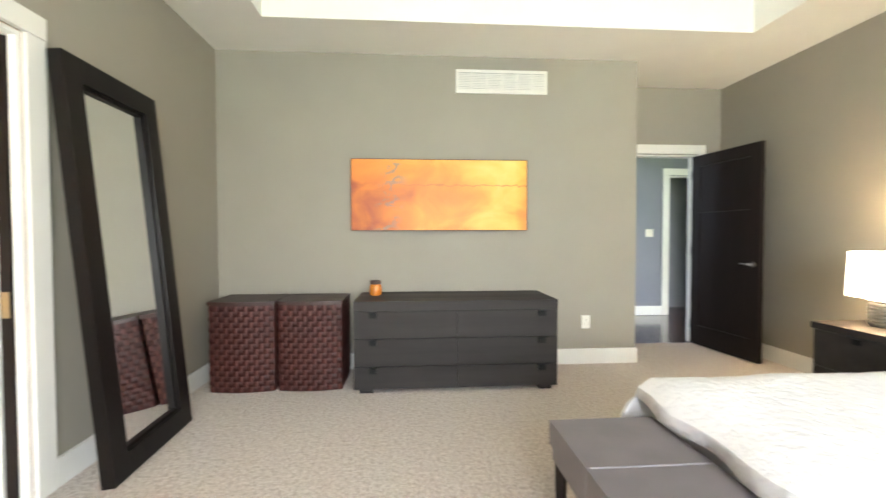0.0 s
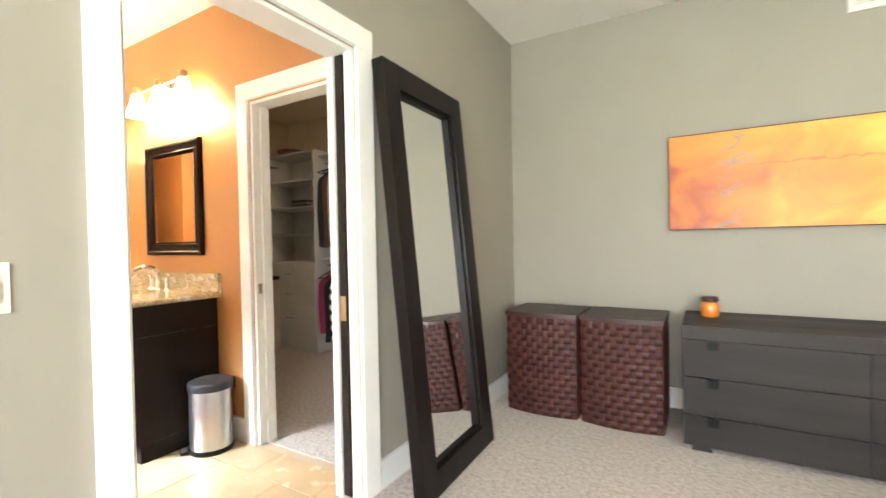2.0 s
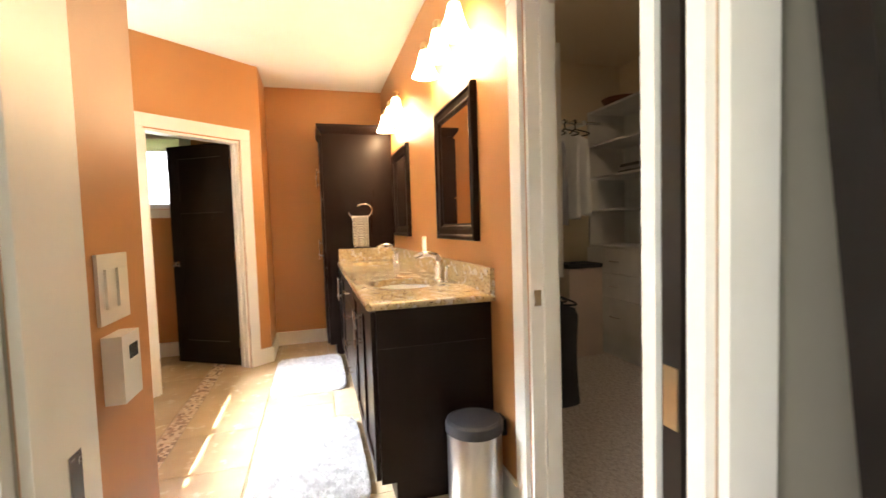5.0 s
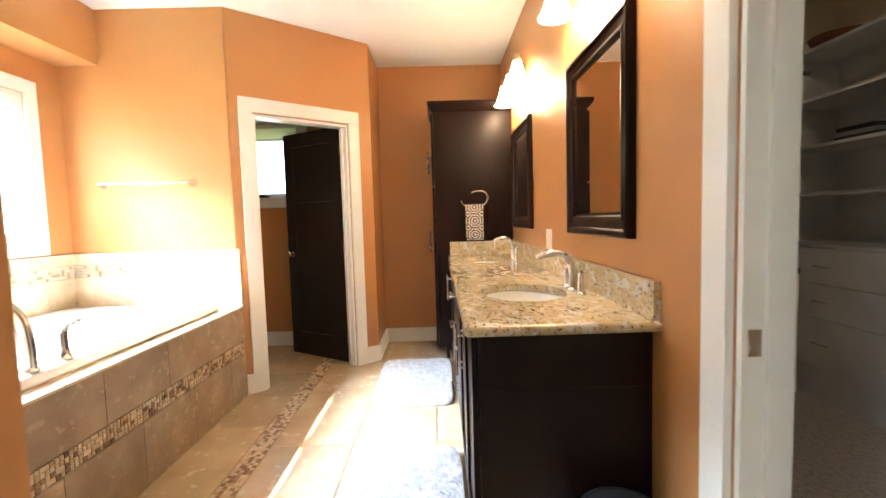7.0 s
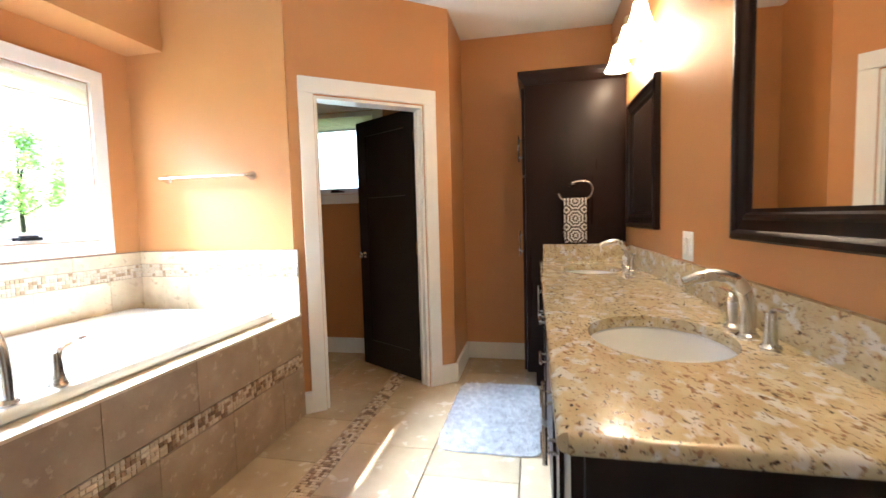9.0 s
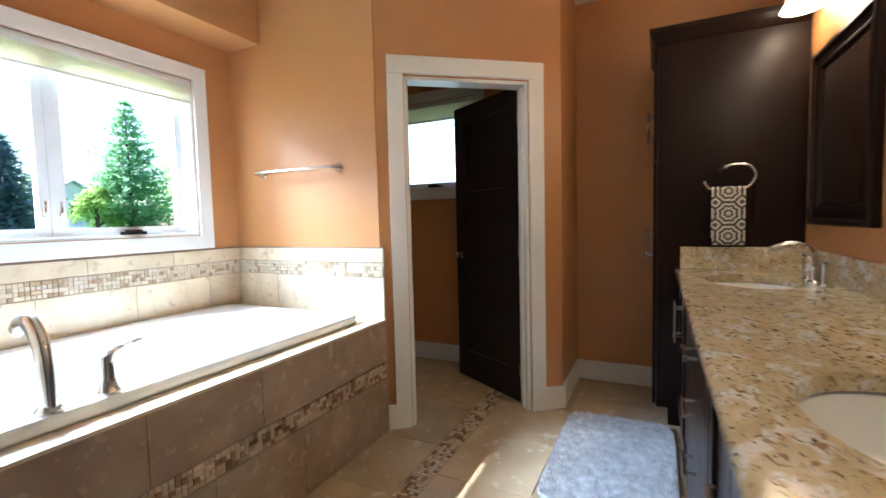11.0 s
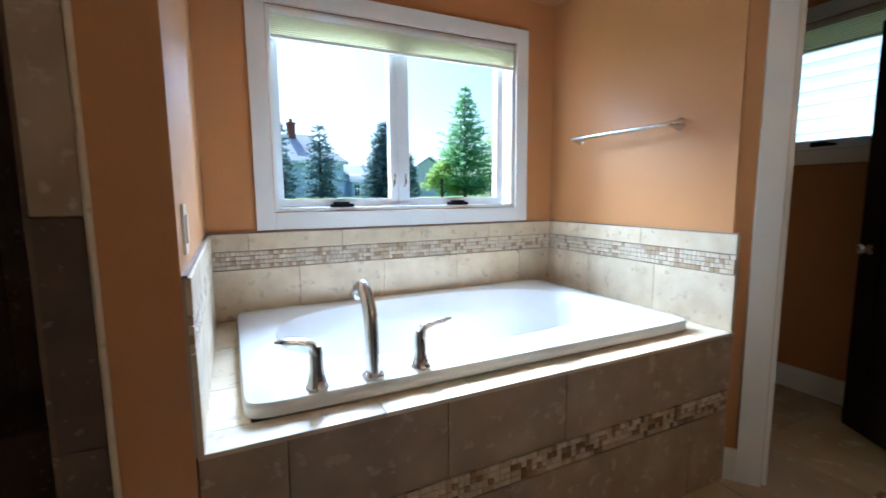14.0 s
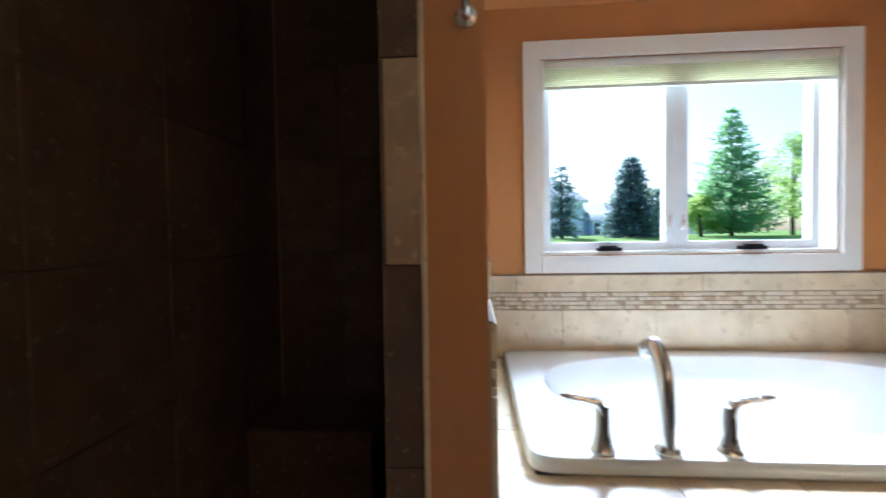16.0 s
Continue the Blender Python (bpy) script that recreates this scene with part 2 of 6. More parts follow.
def let_light_through(m, colour, amount):
    """Thin leaves glow where the sun stands behind them."""
    nt = m.node_tree
    tr = nt.nodes.new("ShaderNodeBsdfTranslucent")
    tr.inputs["Color"].default_value = (*colour, 1)
    mx = nt.nodes.new("ShaderNodeMixShader")
    mx.inputs["Fac"].default_value = amount
    nt.links.new(nt.nodes["Principled BSDF"].outputs["BSDF"], mx.inputs[1])
    nt.links.new(tr.outputs["BSDF"], mx.inputs[2])
    nt.links.new(mx.outputs["Shader"], nt.nodes["Material Output"].inputs["Surface"])


let_light_through(LEAVES, (0.60, 0.80, 0.26), 0.7)
let_light_through(PINE, (0.46, 0.74, 0.40), 0.7)
let_light_through(SPRUCE, (0.30, 0.44, 0.44), 0.6)


def tones(m, colours, island=False):
    """Each piece takes one of a few stone colours."""
    nt = m.node_tree
    p = nt.nodes["Principled BSDF"]
    src = p.inputs["Base Color"].links[0].from_socket
    rnd = nt.nodes.new("ShaderNodeNewGeometry").outputs["Random Per Island"] if island else nt.nodes.new("ShaderNodeObjectInfo").outputs["Random"]
    r = nt.nodes.new("ShaderNodeValToRGB")
    r.color_ramp.interpolation = "CONSTANT"
    e = r.color_ramp.elements
    e[0].color, e[1].color = (*colours[0], 1), (*colours[1], 1)
    e[1].position = 1 / len(colours)
    for i, c in enumerate(colours[2:], 2):
        k = e.new(i / len(colours))
        k.color = (*c, 1)
    nt.links.new(rnd, r.inputs["Fac"])
    mx = nt.nodes.new("ShaderNodeMix")
    mx.data_type, mx.blend_type = "RGBA", "MULTIPLY"
    mx.inputs["Factor"].default_value = 1.0
    nt.links.new(src, mx.inputs["A"])
    nt.links.new(r.outputs["Color"], mx.inputs["B"])
    nt.links.new(mx.outputs["Result"], p.inputs["Base Color"])


BROWNS = [(1, 1, 1), (0.85, 0.78, 0.68), (0.95, 0.92, 0.86), (0.40, 0.28, 0.19), (0.75, 0.64, 0.5), (1, 0.97, 0.92), (0.5, 0.36, 0.25), (0.9, 0.84, 0.75), (0.26, 0.17, 0.11)]
tones(MOSAIC, BROWNS)
tones(MOSAIC_REST, BROWNS, True)
CREAMS = [(1, 1, 1), (0.92, 0.88, 0.80), (1, 0.98, 0.94), (0.72, 0.60, 0.46), (0.96, 0.93, 0.88), (1, 1, 0.98), (0.58, 0.45, 0.33), (0.98, 0.95, 0.9), (1, 0.97, 0.93)]
tones(MOSAIC_PALE, CREAMS)
tones(MOSAIC_PALE_REST, CREAMS, True)


def granite():
    """Cream and gold ground with grey drifts, garnet and near-black flecks drawn out along the slab."""
    m = pbr("gold granite", (0.57, 0.48, 0.31), (0.43, 0.33, 0.165), 20, 0.17, coat=0.35, spots=(0.60, 0.57, 0.50), spot_scale=26, spot_at=0.55, stretch=(0.65, 1, 1))
    nt = m.node_tree
    p = nt.nodes["Principled BSDF"]
    mp = nt.nodes["Mapping"]
    for scale, at, colour in ((75, 0.59, (0.27, 0.16, 0.08)), (120, 0.615, (0.05, 0.036, 0.03)), (40, 0.665, (0.09, 0.055, 0.04))):
        src = p.inputs["Base Color"].links[0].from_socket
        n = nt.nodes.new("ShaderNodeTexNoise")
        n.inputs["Scale"].default_value, n.inputs["Detail"].default_value, n.inputs["Distortion"].default_value = scale, 4, 0.6
        nt.links.new(mp.outputs["Vector"], n.inputs["Vector"])
        r = ramp(nt, (0, 0, 0), (1, 1, 1), at, at + 0.05)
        nt.links.new(n.outputs["Fac"], r.inputs["Fac"])
        mx = nt.nodes.new("ShaderNodeMix")
        mx.data_type = "RGBA"
        nt.links.new(r.outputs["Color"], mx.inputs["Factor"])
        nt.links.new(src, mx.inputs["A"])
        mx.inputs["B"].default_value = (*colour, 1)
        nt.links.new(mx.outputs["Result"], p.inputs["Base Color"])
    return m


GRANITE = granite()

# ---- building helpers ----


def box(bm, x0, x1, y0, y1, z0, z1, mat=0):
    v = [bm.verts.new(p) for p in ((x0, y0, z0), (x1, y0, z0), (x1, y1, z0), (x0, y1, z0), (x0, y0, z1), (x1, y0, z1), (x1, y1, z1), (x0, y1, z1))]
    fs = [bm.faces.new([v[i] for i in q]) for q in ((3, 2, 1, 0), (4, 5, 6, 7), (0, 1, 5, 4), (1, 2, 6, 5), (2, 3, 7, 6), (3, 0, 4, 7))]
    for f in fs:
        f.material_index = mat
    return v, fs


def bevel(bm, w, seg=2, angle=0.5):
    es = [e for e in bm.edges if len(e.link_faces) == 2 and e.calc_face_angle(0) > angle]
    if es:
        bmesh.ops.bevel(bm, geom=es, offset=w, segments=seg, profile=0.6, affect="EDGES", clamp_overlap=True)


def bbox(x0, x1, y0, y1, z0, z1, bev=0.004, seg=2):
    bm = bmesh.new()
    box(bm, min(x0, x1), max(x0, x1), min(y0, y1), max(y0, y1), min(z0, z1), max(z0, z1))
    if bev:
        bevel(bm, bev, seg)
    return bm


def boxes(bs, bev=0.0):
    bm = bmesh.new()
    for b in bs:
        box(bm, *b)
    if bev:
        bevel(bm, bev, 1)
    return bm


def smooth_faces(me, angle=0.6):
    me.shade_smooth()
    me.set_sharp_from_angle(angle=angle)


def part(name, bm, mat, parent=None, label="", m=None, smooth=True):
    me = bpy.data.meshes.new(name)
    bmesh.ops.recalc_face_normals(bm, faces=bm.faces)
    bm.to_mesh(me)
    bm.free()
    for k in (mat if isinstance(mat, (list, tuple)) else [mat]):
        me.materials.append(k)
    if smooth:
        smooth_faces(me)
    ob = new(name, me)
    if parent is not None:
        ob.parent = parent
    if m is not None:
        ob.matrix_basis = m
    if label:
        ob["label"] = label
    return ob


def thing(name, at, label, category, group="", kind="", turn=0.0):
    ob = new(name)
    ob.empty_display_size = 0.05
    ob.matrix_basis = pose(*at, 0, 0, turn)
    return tagged(ob, label, category, group, kind)


def structure(name, bm, mat, label="", smooth=False):
    return tagged(part(name, bm, mat, smooth=smooth), label, kind="structure")


def lathe(profile, seg=24, at=(0, 0, 0)):
    """A turned body from (radius, height) pairs."""
    bm = bmesh.new()
    rings = []
    for r, z in profile:
        rings.append([bm.verts.new((at[0] + max(r, 1e-4) * math.cos(2 * math.pi * i / seg), at[1] + max(r, 1e-4) * math.sin(2 * math.pi * i / seg), at[2] + z)) for i in range(seg)])
    for a, b in zip(rings, rings[1:]):
        for i in range(seg):
            bm.faces.new((a[i], a[(i + 1) % seg], b[(i + 1) % seg], b[i]))
    bm.faces.new(rings[0][::-1])
    bm.faces.new(rings[-1])
    return bm


def tube(points, radius, seg=10, flat=1.0, up=(0, 0, 1)):
    """A round or flattened bar swept along points; radius may be one number or one for each point."""
    bm = bmesh.new()
    pts = [Vector(p) for p in points]
    rad = radius if isinstance(radius, (list, tuple)) else [radius] * len(pts)
    rings = []
    side0 = None
    for i, p in enumerate(pts):
        d = (pts[min(i + 1, len(pts) - 1)] - pts[max(i - 1, 0)]).normalized()
        if side0 is None:
            ref = Vector(up) if abs(d.dot(Vector(up))) < 0.95 else Vector((1, 0, 0))
            side0 = d.cross(ref).normalized()
        side = (side0 - d * side0.dot(d)).normalized()
        side0 = side
        other = side.cross(d).normalized()
        rings.append([bm.verts.new(p + side * (rad[i] * math.cos(a)) + other * (rad[i] * flat * math.sin(a))) for a in (2 * math.pi * k / seg for k in range(seg))])
    for a, b in zip(rings, rings[1:]):
        for i in range(seg):
            bm.faces.new((a[i], a[(i + 1) % seg], b[(i + 1) % seg], b[i]))
    bm.faces.new(rings[0][::-1])
    bm.faces.new(rings[-1])
    return bm


def arc(points, n=24):
    """A smooth line through points."""
    p = [Vector(q) for q in points]
    p = [p[0] * 2 - p[1]] + p + [p[-1] * 2 - p[-2]]
    out = []
    for i in range(1, len(p) - 2):
        for k in range(n // (len(p) - 3)):
            t = k / (n // (len(p) - 3))
            a, b, c, d = p[i - 1], p[i], p[i + 1], p[i + 2]
            out.append(0.5 * ((2 * b) + (c - a) * t + (2 * a - 5 * b + 4 * c - d) * t * t + (3 * b - a - 3 * c + d) * t ** 3))
    out.append(p[-2])
    return out


def wall(name, axis, c0, c1, a0, a1, z0, z1, lo, hi, openings=(), label=""):
    """A wall with thickness c0..c1 along axis, running a0..a1; openings (a, b, bottom, top) go through it; lo and hi paint its two faces."""
    bm = bmesh.new()

    def piece(p, q, r, s):
        if q - p < 1e-4 or s - r < 1e-4:
            return
        if axis == "x":
            box(bm, c0, c1, p, q, r, s)
        else:
            box(bm, p, q, c0, c1, r, s)

    at = a0
    for a, b, r, s in sorted(openings):
        piece(at, a, z0, z1)
        piece(a, b, z0, r)
        piece(a, b, s, z1)
        at = b
    piece(at, a1, z0, z1)
    mid = (c0 + c1) / 2
    for f in bm.faces:
        c = f.calc_center_median()
        f.material_index = 0 if (c.x if axis == "x" else c.y) < mid else 1
    me = bpy.data.meshes.new(name)
    bmesh.ops.remove_doubles(bm, verts=bm.verts, dist=0.0005)
    bm.normal_update()
    bm.to_mesh(me)
    bm.free()
    me.materials.append(lo), me.materials.append(hi)
    return tagged(new(name, me), label, kind="structure")


BED_CEIL, BATH_CEIL = 2.83, 2.715
VAN_Y, WEST_X, BATH_S, TOWEL_X = 2.70, -6.40, -0.53, -5.12
NORTH_Y, EAST_X, BED_S = 4.50, 3.15, -2.2
BW, BWB = -2.0, -2.15

# ---- floors and ceilings ----
structure("floor_bedroom", boxes([(-2.12, EAST_X + 0.15, BED_S - 0.15, NORTH_Y + 0.70, -0.12, 0.0)]), CARPET, "beige frieze carpet")
structure("floor_closet", boxes([(-5.75, -2.12, VAN_Y + 0.06, 5.1, -0.12, 0.0)]), CARPET, "beige frieze carpet")
structure("floor_hall", boxes([(-0.2, 5.0, NORTH_Y + 0.70, 7.6, -0.12, -0.004)]), HALLFLOOR, "dark hardwood floor")
bath_floor = structure("floor_bathroom", boxes([(WEST_X - 0.15, -2.12, BATH_S - 0.15, VAN_Y + 0.06, -0.12, -0.005)]), GROUT, "travertine tile floor with a mosaic strip")

TRAY = (-1.40, 2.45, -1.6, 3.88)
bm = boxes([(BWB, TRAY[0], BED_S - 0.1, NORTH_Y, BED_CEIL, BED_CEIL + 0.45), (TRAY[1], EAST_X + 0.1, BED_S - 0.1, NORTH_Y, BED_CEIL, BED_CEIL + 0.45),
            (TRAY[0], TRAY[1], TRAY[3], NORTH_Y, BED_CEIL, BED_CEIL + 0.45), (TRAY[0], TRAY[1], BED_S - 0.1, TRAY[2], BED_CEIL, BED_CEIL + 0.45),
            (BWB, EAST_X + 0.1, BED_S - 0.1, NORTH_Y, BED_CEIL + 0.45, BED_CEIL + 0.55), (1.815, EAST_X + 0.1, NORTH_Y, NORTH_Y + 0.71, BED_CEIL, BED_CEIL + 0.1)])
structure("ceiling_bedroom", bm, CEILING, "white tray ceiling")
structure("ceiling_bathroom", boxes([(WEST_X - 0.15, BWB, BATH_S - 0.15, VAN_Y, BATH_CEIL, BATH_CEIL + 0.12)]), CEILING, "white ceiling")
structure("ceiling_closet", boxes([(-5.75, BWB, VAN_Y, 5.1, BATH_CEIL, BATH_CEIL + 0.12)]), CREAM_WALL, "cream ceiling")
# Unseen slab added above the ceilings to keep stray sun out of the rooms.
structure("roof", boxes([(WEST_X - 0.15, -2.12, BATH_S - 0.15, 5.1, 3.45, 3.57), (-2.12, 5.12, BED_S - 0.15, 7.7, 3.45, 3.57)]), ROOF, "unseen slab added over the rooms to block sun leaks")
structure("ceiling_hall", boxes([(-0.2, 5.0, NORTH_Y + 0.71, 7.6, BATH_CEIL, BATH_CEIL + 0.12)]), CEILING, "white ceiling")

# ---- walls ----
BD = (1.615, 2.56, 2.095)
wall("wall_bedroom_west", "x", BWB, BW, BED_S - 0.15, NORTH_Y, 0, 3.2, ORANGE_WALL, GREY_WALL, [(BD[0], BD[1], 0, BD[2])], "taupe painted wall with a doorway")
wall("wall_bedroom_north", "y", NORTH_Y, NORTH_Y + 0.12, BWB, 1.815, 0, 3.2, GREY_WALL, BLUE_WALL, (), "taupe painted wall")
wall("wall_bedroom_east", "x", EAST_X, EAST_X + 0.15, BED_S - 0.15, NORTH_Y + 0.70, 0, 3.2, GREY_WALL, GREY_WALL, (), "taupe painted wall")
wall("wall_bedroom_south", "y", BED_S - 0.15, BED_S, BW, EAST_X, 0, 3.2, GREY_WALL, GREY_WALL, [(-0.7, 1.9, 0.75, 2.45)], "taupe painted wall with a window opening")
wall("wall_entry_side", "x", 1.695, 1.815, NORTH_Y + 0.12, NORTH_Y + 0.70, 0, 3.2, BLUE_WALL, GREY_WALL, (), "taupe painted wall")
ENTRY = (2.0, 2.87, 2.10)
wall("wall_entry", "y", NORTH_Y + 0.70, NORTH_Y + 0.82, 1.695, EAST_X + 0.15, 0, 3.2, GREY_WALL, BLUE_WALL, [(ENTRY[0], ENTRY[1], 0, ENTRY[2])], "taupe painted wall with a doorway")
wall("wall_hall_north", "y", 6.9, 7.02, -0.2, 5.0, 0, 2.8, BLUE_WALL, BLUE_WALL, [(3.585, 4.3, 0, 2.11)], "blue grey hall wall")
# This unseen opening is made up to go with the hall's added fill.
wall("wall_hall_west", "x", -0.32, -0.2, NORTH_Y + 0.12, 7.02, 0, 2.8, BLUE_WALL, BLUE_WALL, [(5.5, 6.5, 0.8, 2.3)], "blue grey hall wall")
wall("wall_hall_east", "x", 5.0, 5.12, NORTH_Y + 0.12, 7.6, 0, 2.8, BLUE_WALL, BLUE_WALL, (), "blue grey hall wall")
wall("wall_hall_room", "y", 7.6, 7.7, -0.3, 5.1, 0, 2.8, BLUE_WALL, BLUE_WALL, (), "wall beyond the hall")
CL = (-2.945, -2.265, 2.055)
wall("wall_vanity", "y", VAN_Y, VAN_Y + 0.12, WEST_X, BWB - 0.001, 0, 2.85, ORANGE_WALL, CREAM_WALL, [(CL[0], CL[1], 0, CL[2])], "burnt orange wall with a closet doorway")
wall("wall_bath_west", "x", WEST_X - 0.15, WEST_X, BATH_S - 0.15, VAN_Y + 0.12, 0, 2.85, SIDING, ORANGE_WALL, [(-0.08, 0.70, 1.47, 2.20)], "burnt orange wall with a small window")
WIN = (-4.837, -3.474, 1.151, 2.09)
wall("wall_bath_south", "y", BATH_S - 0.12, BATH_S, WEST_X, BWB - 0.001, 0, 2.85, SIDING, ORANGE_WALL, [WIN], "burnt orange wall with a casement window")
wall("wall_towel", "x", TOWEL_X - 0.12, TOWEL_X, BATH_S, 0.615, 0, 2.735, ORANGE_WALL, ORANGE_WALL, (), "burnt orange alcove wall")
wall("wall_shower_tub", "x", -3.175, -2.95, BATH_S, 0.66, 0, 2.735, ORANGE_WALL, ORANGE_WALL, (), "partition between tub and shower")
wall("wall_shower_stub", "y", 1.455, 1.590, -2.475, BWB - 0.001, 0, 2.735, ORANGE_WALL, ORANGE_WALL, (), "short burnt orange wall beside the doorway")
wall("wall_closet_north", "y", 4.86, 4.98, -5.75, BWB - 0.001, 0, 2.85, CREAM_WALL, CREAM_WALL, (), "cream closet wall")
wall("wall_closet_west", "x", -5.27, -5.15, VAN_Y + 0.12, 4.98, 0, 2.85, CREAM_WALL, CREAM_WALL, (), "cream closet wall")
structure("wall_closet_east", boxes([(-2.31, BWB - 0.001, NORTH_Y, 4.86, 0, 2.85), (-2.162, BWB - 0.001, VAN_Y + 0.12, NORTH_Y, 0, 2.7)]), CREAM_WALL, "cream closet wall")
structure("wall_soffit", boxes([(TOWEL_X, -3.175, BATH_S, -0.25, 2.345, BATH_CEIL)]), ORANGE_WALL, "burnt orange dropped soffit above the window")

# angled wall of the toilet room
A0, A1 = Vector((-5.12, 0.62, 0)), Vector((-5.82, 1.495, 0))
along = (A1 - A0).normalized()
ANG = math.degrees(math.atan2(along.y, along.x))
WLEN = (A1 - A0).length
WC = (0.158, 0.905, 2.02)
FRAME_A = Matrix.Translation(A0) @ pose(0, 0, 0, 0, 0, ANG)


def angled(name, bs, mat, label=""):
    """Built along the angled wall: x runs from the alcove, y goes into the toilet room."""
    ob = structure(name, boxes(bs), mat, label)
    ob.matrix_basis = FRAME_A
    return ob


angled("wall_toilet_room", [(0.0, WC[0], 0, 0.12, 0, 2.735), (WC[1], WLEN, 0, 0.12, 0, 2.735), (WC[0], WC[1], 0, 0.12, WC[2], 2.735)], ORANGE_WALL, "angled burnt orange wall with a doorway")
structure("wall_toilet_side", boxes([(WEST_X, A1.x - 0.004, A1.y - 0.12, A1.y, 0, 2.735)]), ORANGE_WALL, "burnt orange side wall of the toilet room")

# ---- skirting and casings ----
H = 0.14


def skirting(bs, label="white painted skirting board"):
    bm = boxes([(x0, x1, y0, y1, 0.001, H) for x0, x1, y0, y1 in bs], 0.004)
    return structure("baseboard", bm, TRIM, label)


skirting([(BW, BW + 0.018, BED_S, BD[0] - 0.09), (BW, BW + 0.018, BD[1] + 0.115, NORTH_Y), (BW + 0.018, 1.833, NORTH_Y - 0.018, NORTH_Y), (1.815, 1.833, NORTH_Y, NORTH_Y + 0.70),
          (EAST_X - 0.018, EAST_X, BED_S, NORTH_Y + 0.70)])
skirting([(WEST_X, WEST_X + 0.018, A1.y, 2.04), (WEST_X + 0.018, A1.x, A1.y, A1.y + 0.018), (WEST_X, WEST_X + 0.018, BATH_S, A1.y - 0.12), (-3.30, CL[0] - 0.095, VAN_Y - 0.018, VAN_Y)])
ob = structure("baseboard", boxes([(WC[1] + 0.095, WLEN + 0.012, -0.018, 0, 0.001, H), (0.0, WC[0] - 0.095, -0.018, 0, 0.001, H)], 0.004), TRIM, "white painted skirting board")
ob.matrix_basis = FRAME_A
skirting([(-0.2, 3.485, 6.882, 6.9), (4.4, 5.0, 6.882, 6.9), (1.83, ENTRY[0] - 0.1, NORTH_Y + 0.682, NORTH_Y + 0.70), (ENTRY[1] + 0.1, EAST_X - 0.02, NORTH_Y + 0.682, NORTH_Y + 0.70)])


def casing(name, m, a, b, top, depth, label, jamb=True, w=0.095, t=0.02, back=True):
    """Flat painted casings on both faces of an opening a..b and its lining; x along the wall, y into it, at the pose m."""
    root = tagged(new(name), label, "door frame", kind="structure")
    root.matrix_basis = m
    for k, (y0, y1) in enumerate(((-t, 0.0), (depth, depth + t))[:2 if back else 1]):
        part("casing", bbox(a - w, a - 0.006, y0, y1, 0.001, top + 0.006, 0.003), TRIM, root)
        part("casing", bbox(b + 0.006, b + w, y0, y1, 0.001, top + 0.006, 0.003), TRIM, root)
        part("head_casing", bbox(a - w - 0.0, b + w + 0.0, y0 - 0.003, y1 + 0.003, top + 0.008, top + w + 0.01, 0.003), TRIM, root)
    if jamb:
        part("jamb", bbox(a, a + 0.018, 0.002, depth - 0.002, 0.001, top - 0.02, 0.002), TRIM, root)
        part("jamb", bbox(b - 0.018, b, 0.002, depth - 0.002, 0.001, top - 0.02, 0.002), TRIM, root)
        part("head_jamb", bbox(a, b, 0.002, depth - 0.002, top - 0.019, top - 0.001, 0.002), TRIM, root)
        part("stop", bbox(a + 0.018, a + 0.03, depth * 0.45, depth * 0.45 + 0.035, 0.001, top - 0.02, 0.002), TRIM, root)
        part("stop", bbox(b - 0.03, b - 0.018, depth * 0.45, depth * 0.45 + 0.035, 0.001, top - 0.02, 0.002), TRIM, root)
    return root


# bathroom doorway: split jambs of a pocket door, whose edge shows in the slot
door_1 = tagged(new("door_1"), "white cased pocket doorway with a dark door slid into its slot", "door", kind="structure")
for x0, x1 in ((BW, BW + 0.02), (BWB - 0.02, BWB)):
    room = x0 == BW
    far = BD[1] + 0.11 if room else VAN_Y - 0.001
    if room:
        part("casing", bbox(x0, x1, BD[0] - 0.085, BD[0] - 0.004, 0.001, BD[2] + 0.004, 0.003), TRIM, door_1)
    part("casing", bbox(x0, x1, BD[1] + 0.004, far, 0.001, BD[2] + 0.004, 0.003), TRIM, door_1)
    part("head_casing", bbox(x0 - 0.003, x1 + 0.003, BD[0] - (0.085 if room else 0.0), far, BD[2] + 0.006, BD[2] + 0.105, 0.003), TRIM, door_1)
strike_jamb = part("jamb", bbox(BWB + 0.002, BW - 0.002, BD[0], BD[0] + 0.012, 0.001, BD[2] - 0.02, 0.002), TRIM, door_1)
part("strike_plate", bbox(BWB + 0.052, BWB + 0.082, BD[0] + 0.0121, BD[0] + 0.0135, 0.86, 0.955, 0.0005), NICKEL, strike_jamb, "brushed strike plate")
part("jamb", bbox(BWB + 0.002, -2.112, BD[1] - 0.022, BD[1], 0.001, BD[2] - 0.02, 0.002), TRIM, door_1)
part("jamb", bbox(-2.040, BW - 0.002, BD[1] - 0.022, BD[1], 0.001, BD[2] - 0.02, 0.002), TRIM, door_1)
part("head_jamb", bbox(BWB + 0.002, BW - 0.002, BD[0], BD[1], BD[2] - 0.019, BD[2] - 0.001, 0.002), TRIM, door_1)
leaf = part("door_leaf", bbox(-2.103, -2.058, BD[1] - 0.016, BD[1] - 0.003, 0.012, BD[2] - 0.021, 0.002), DOORWOOD, door_1, "dark stained edge of the pocket door")
# Black sheet over the solid wall paints the slot's shade.
part("pocket", boxes([(-2.1115, -2.0405, BD[1] - 0.0028, BD[1] - 0.0005, 0.003, BD[2] - 0.021)]), BLACK, door_1, "black sheet painting the shade round the door edge")
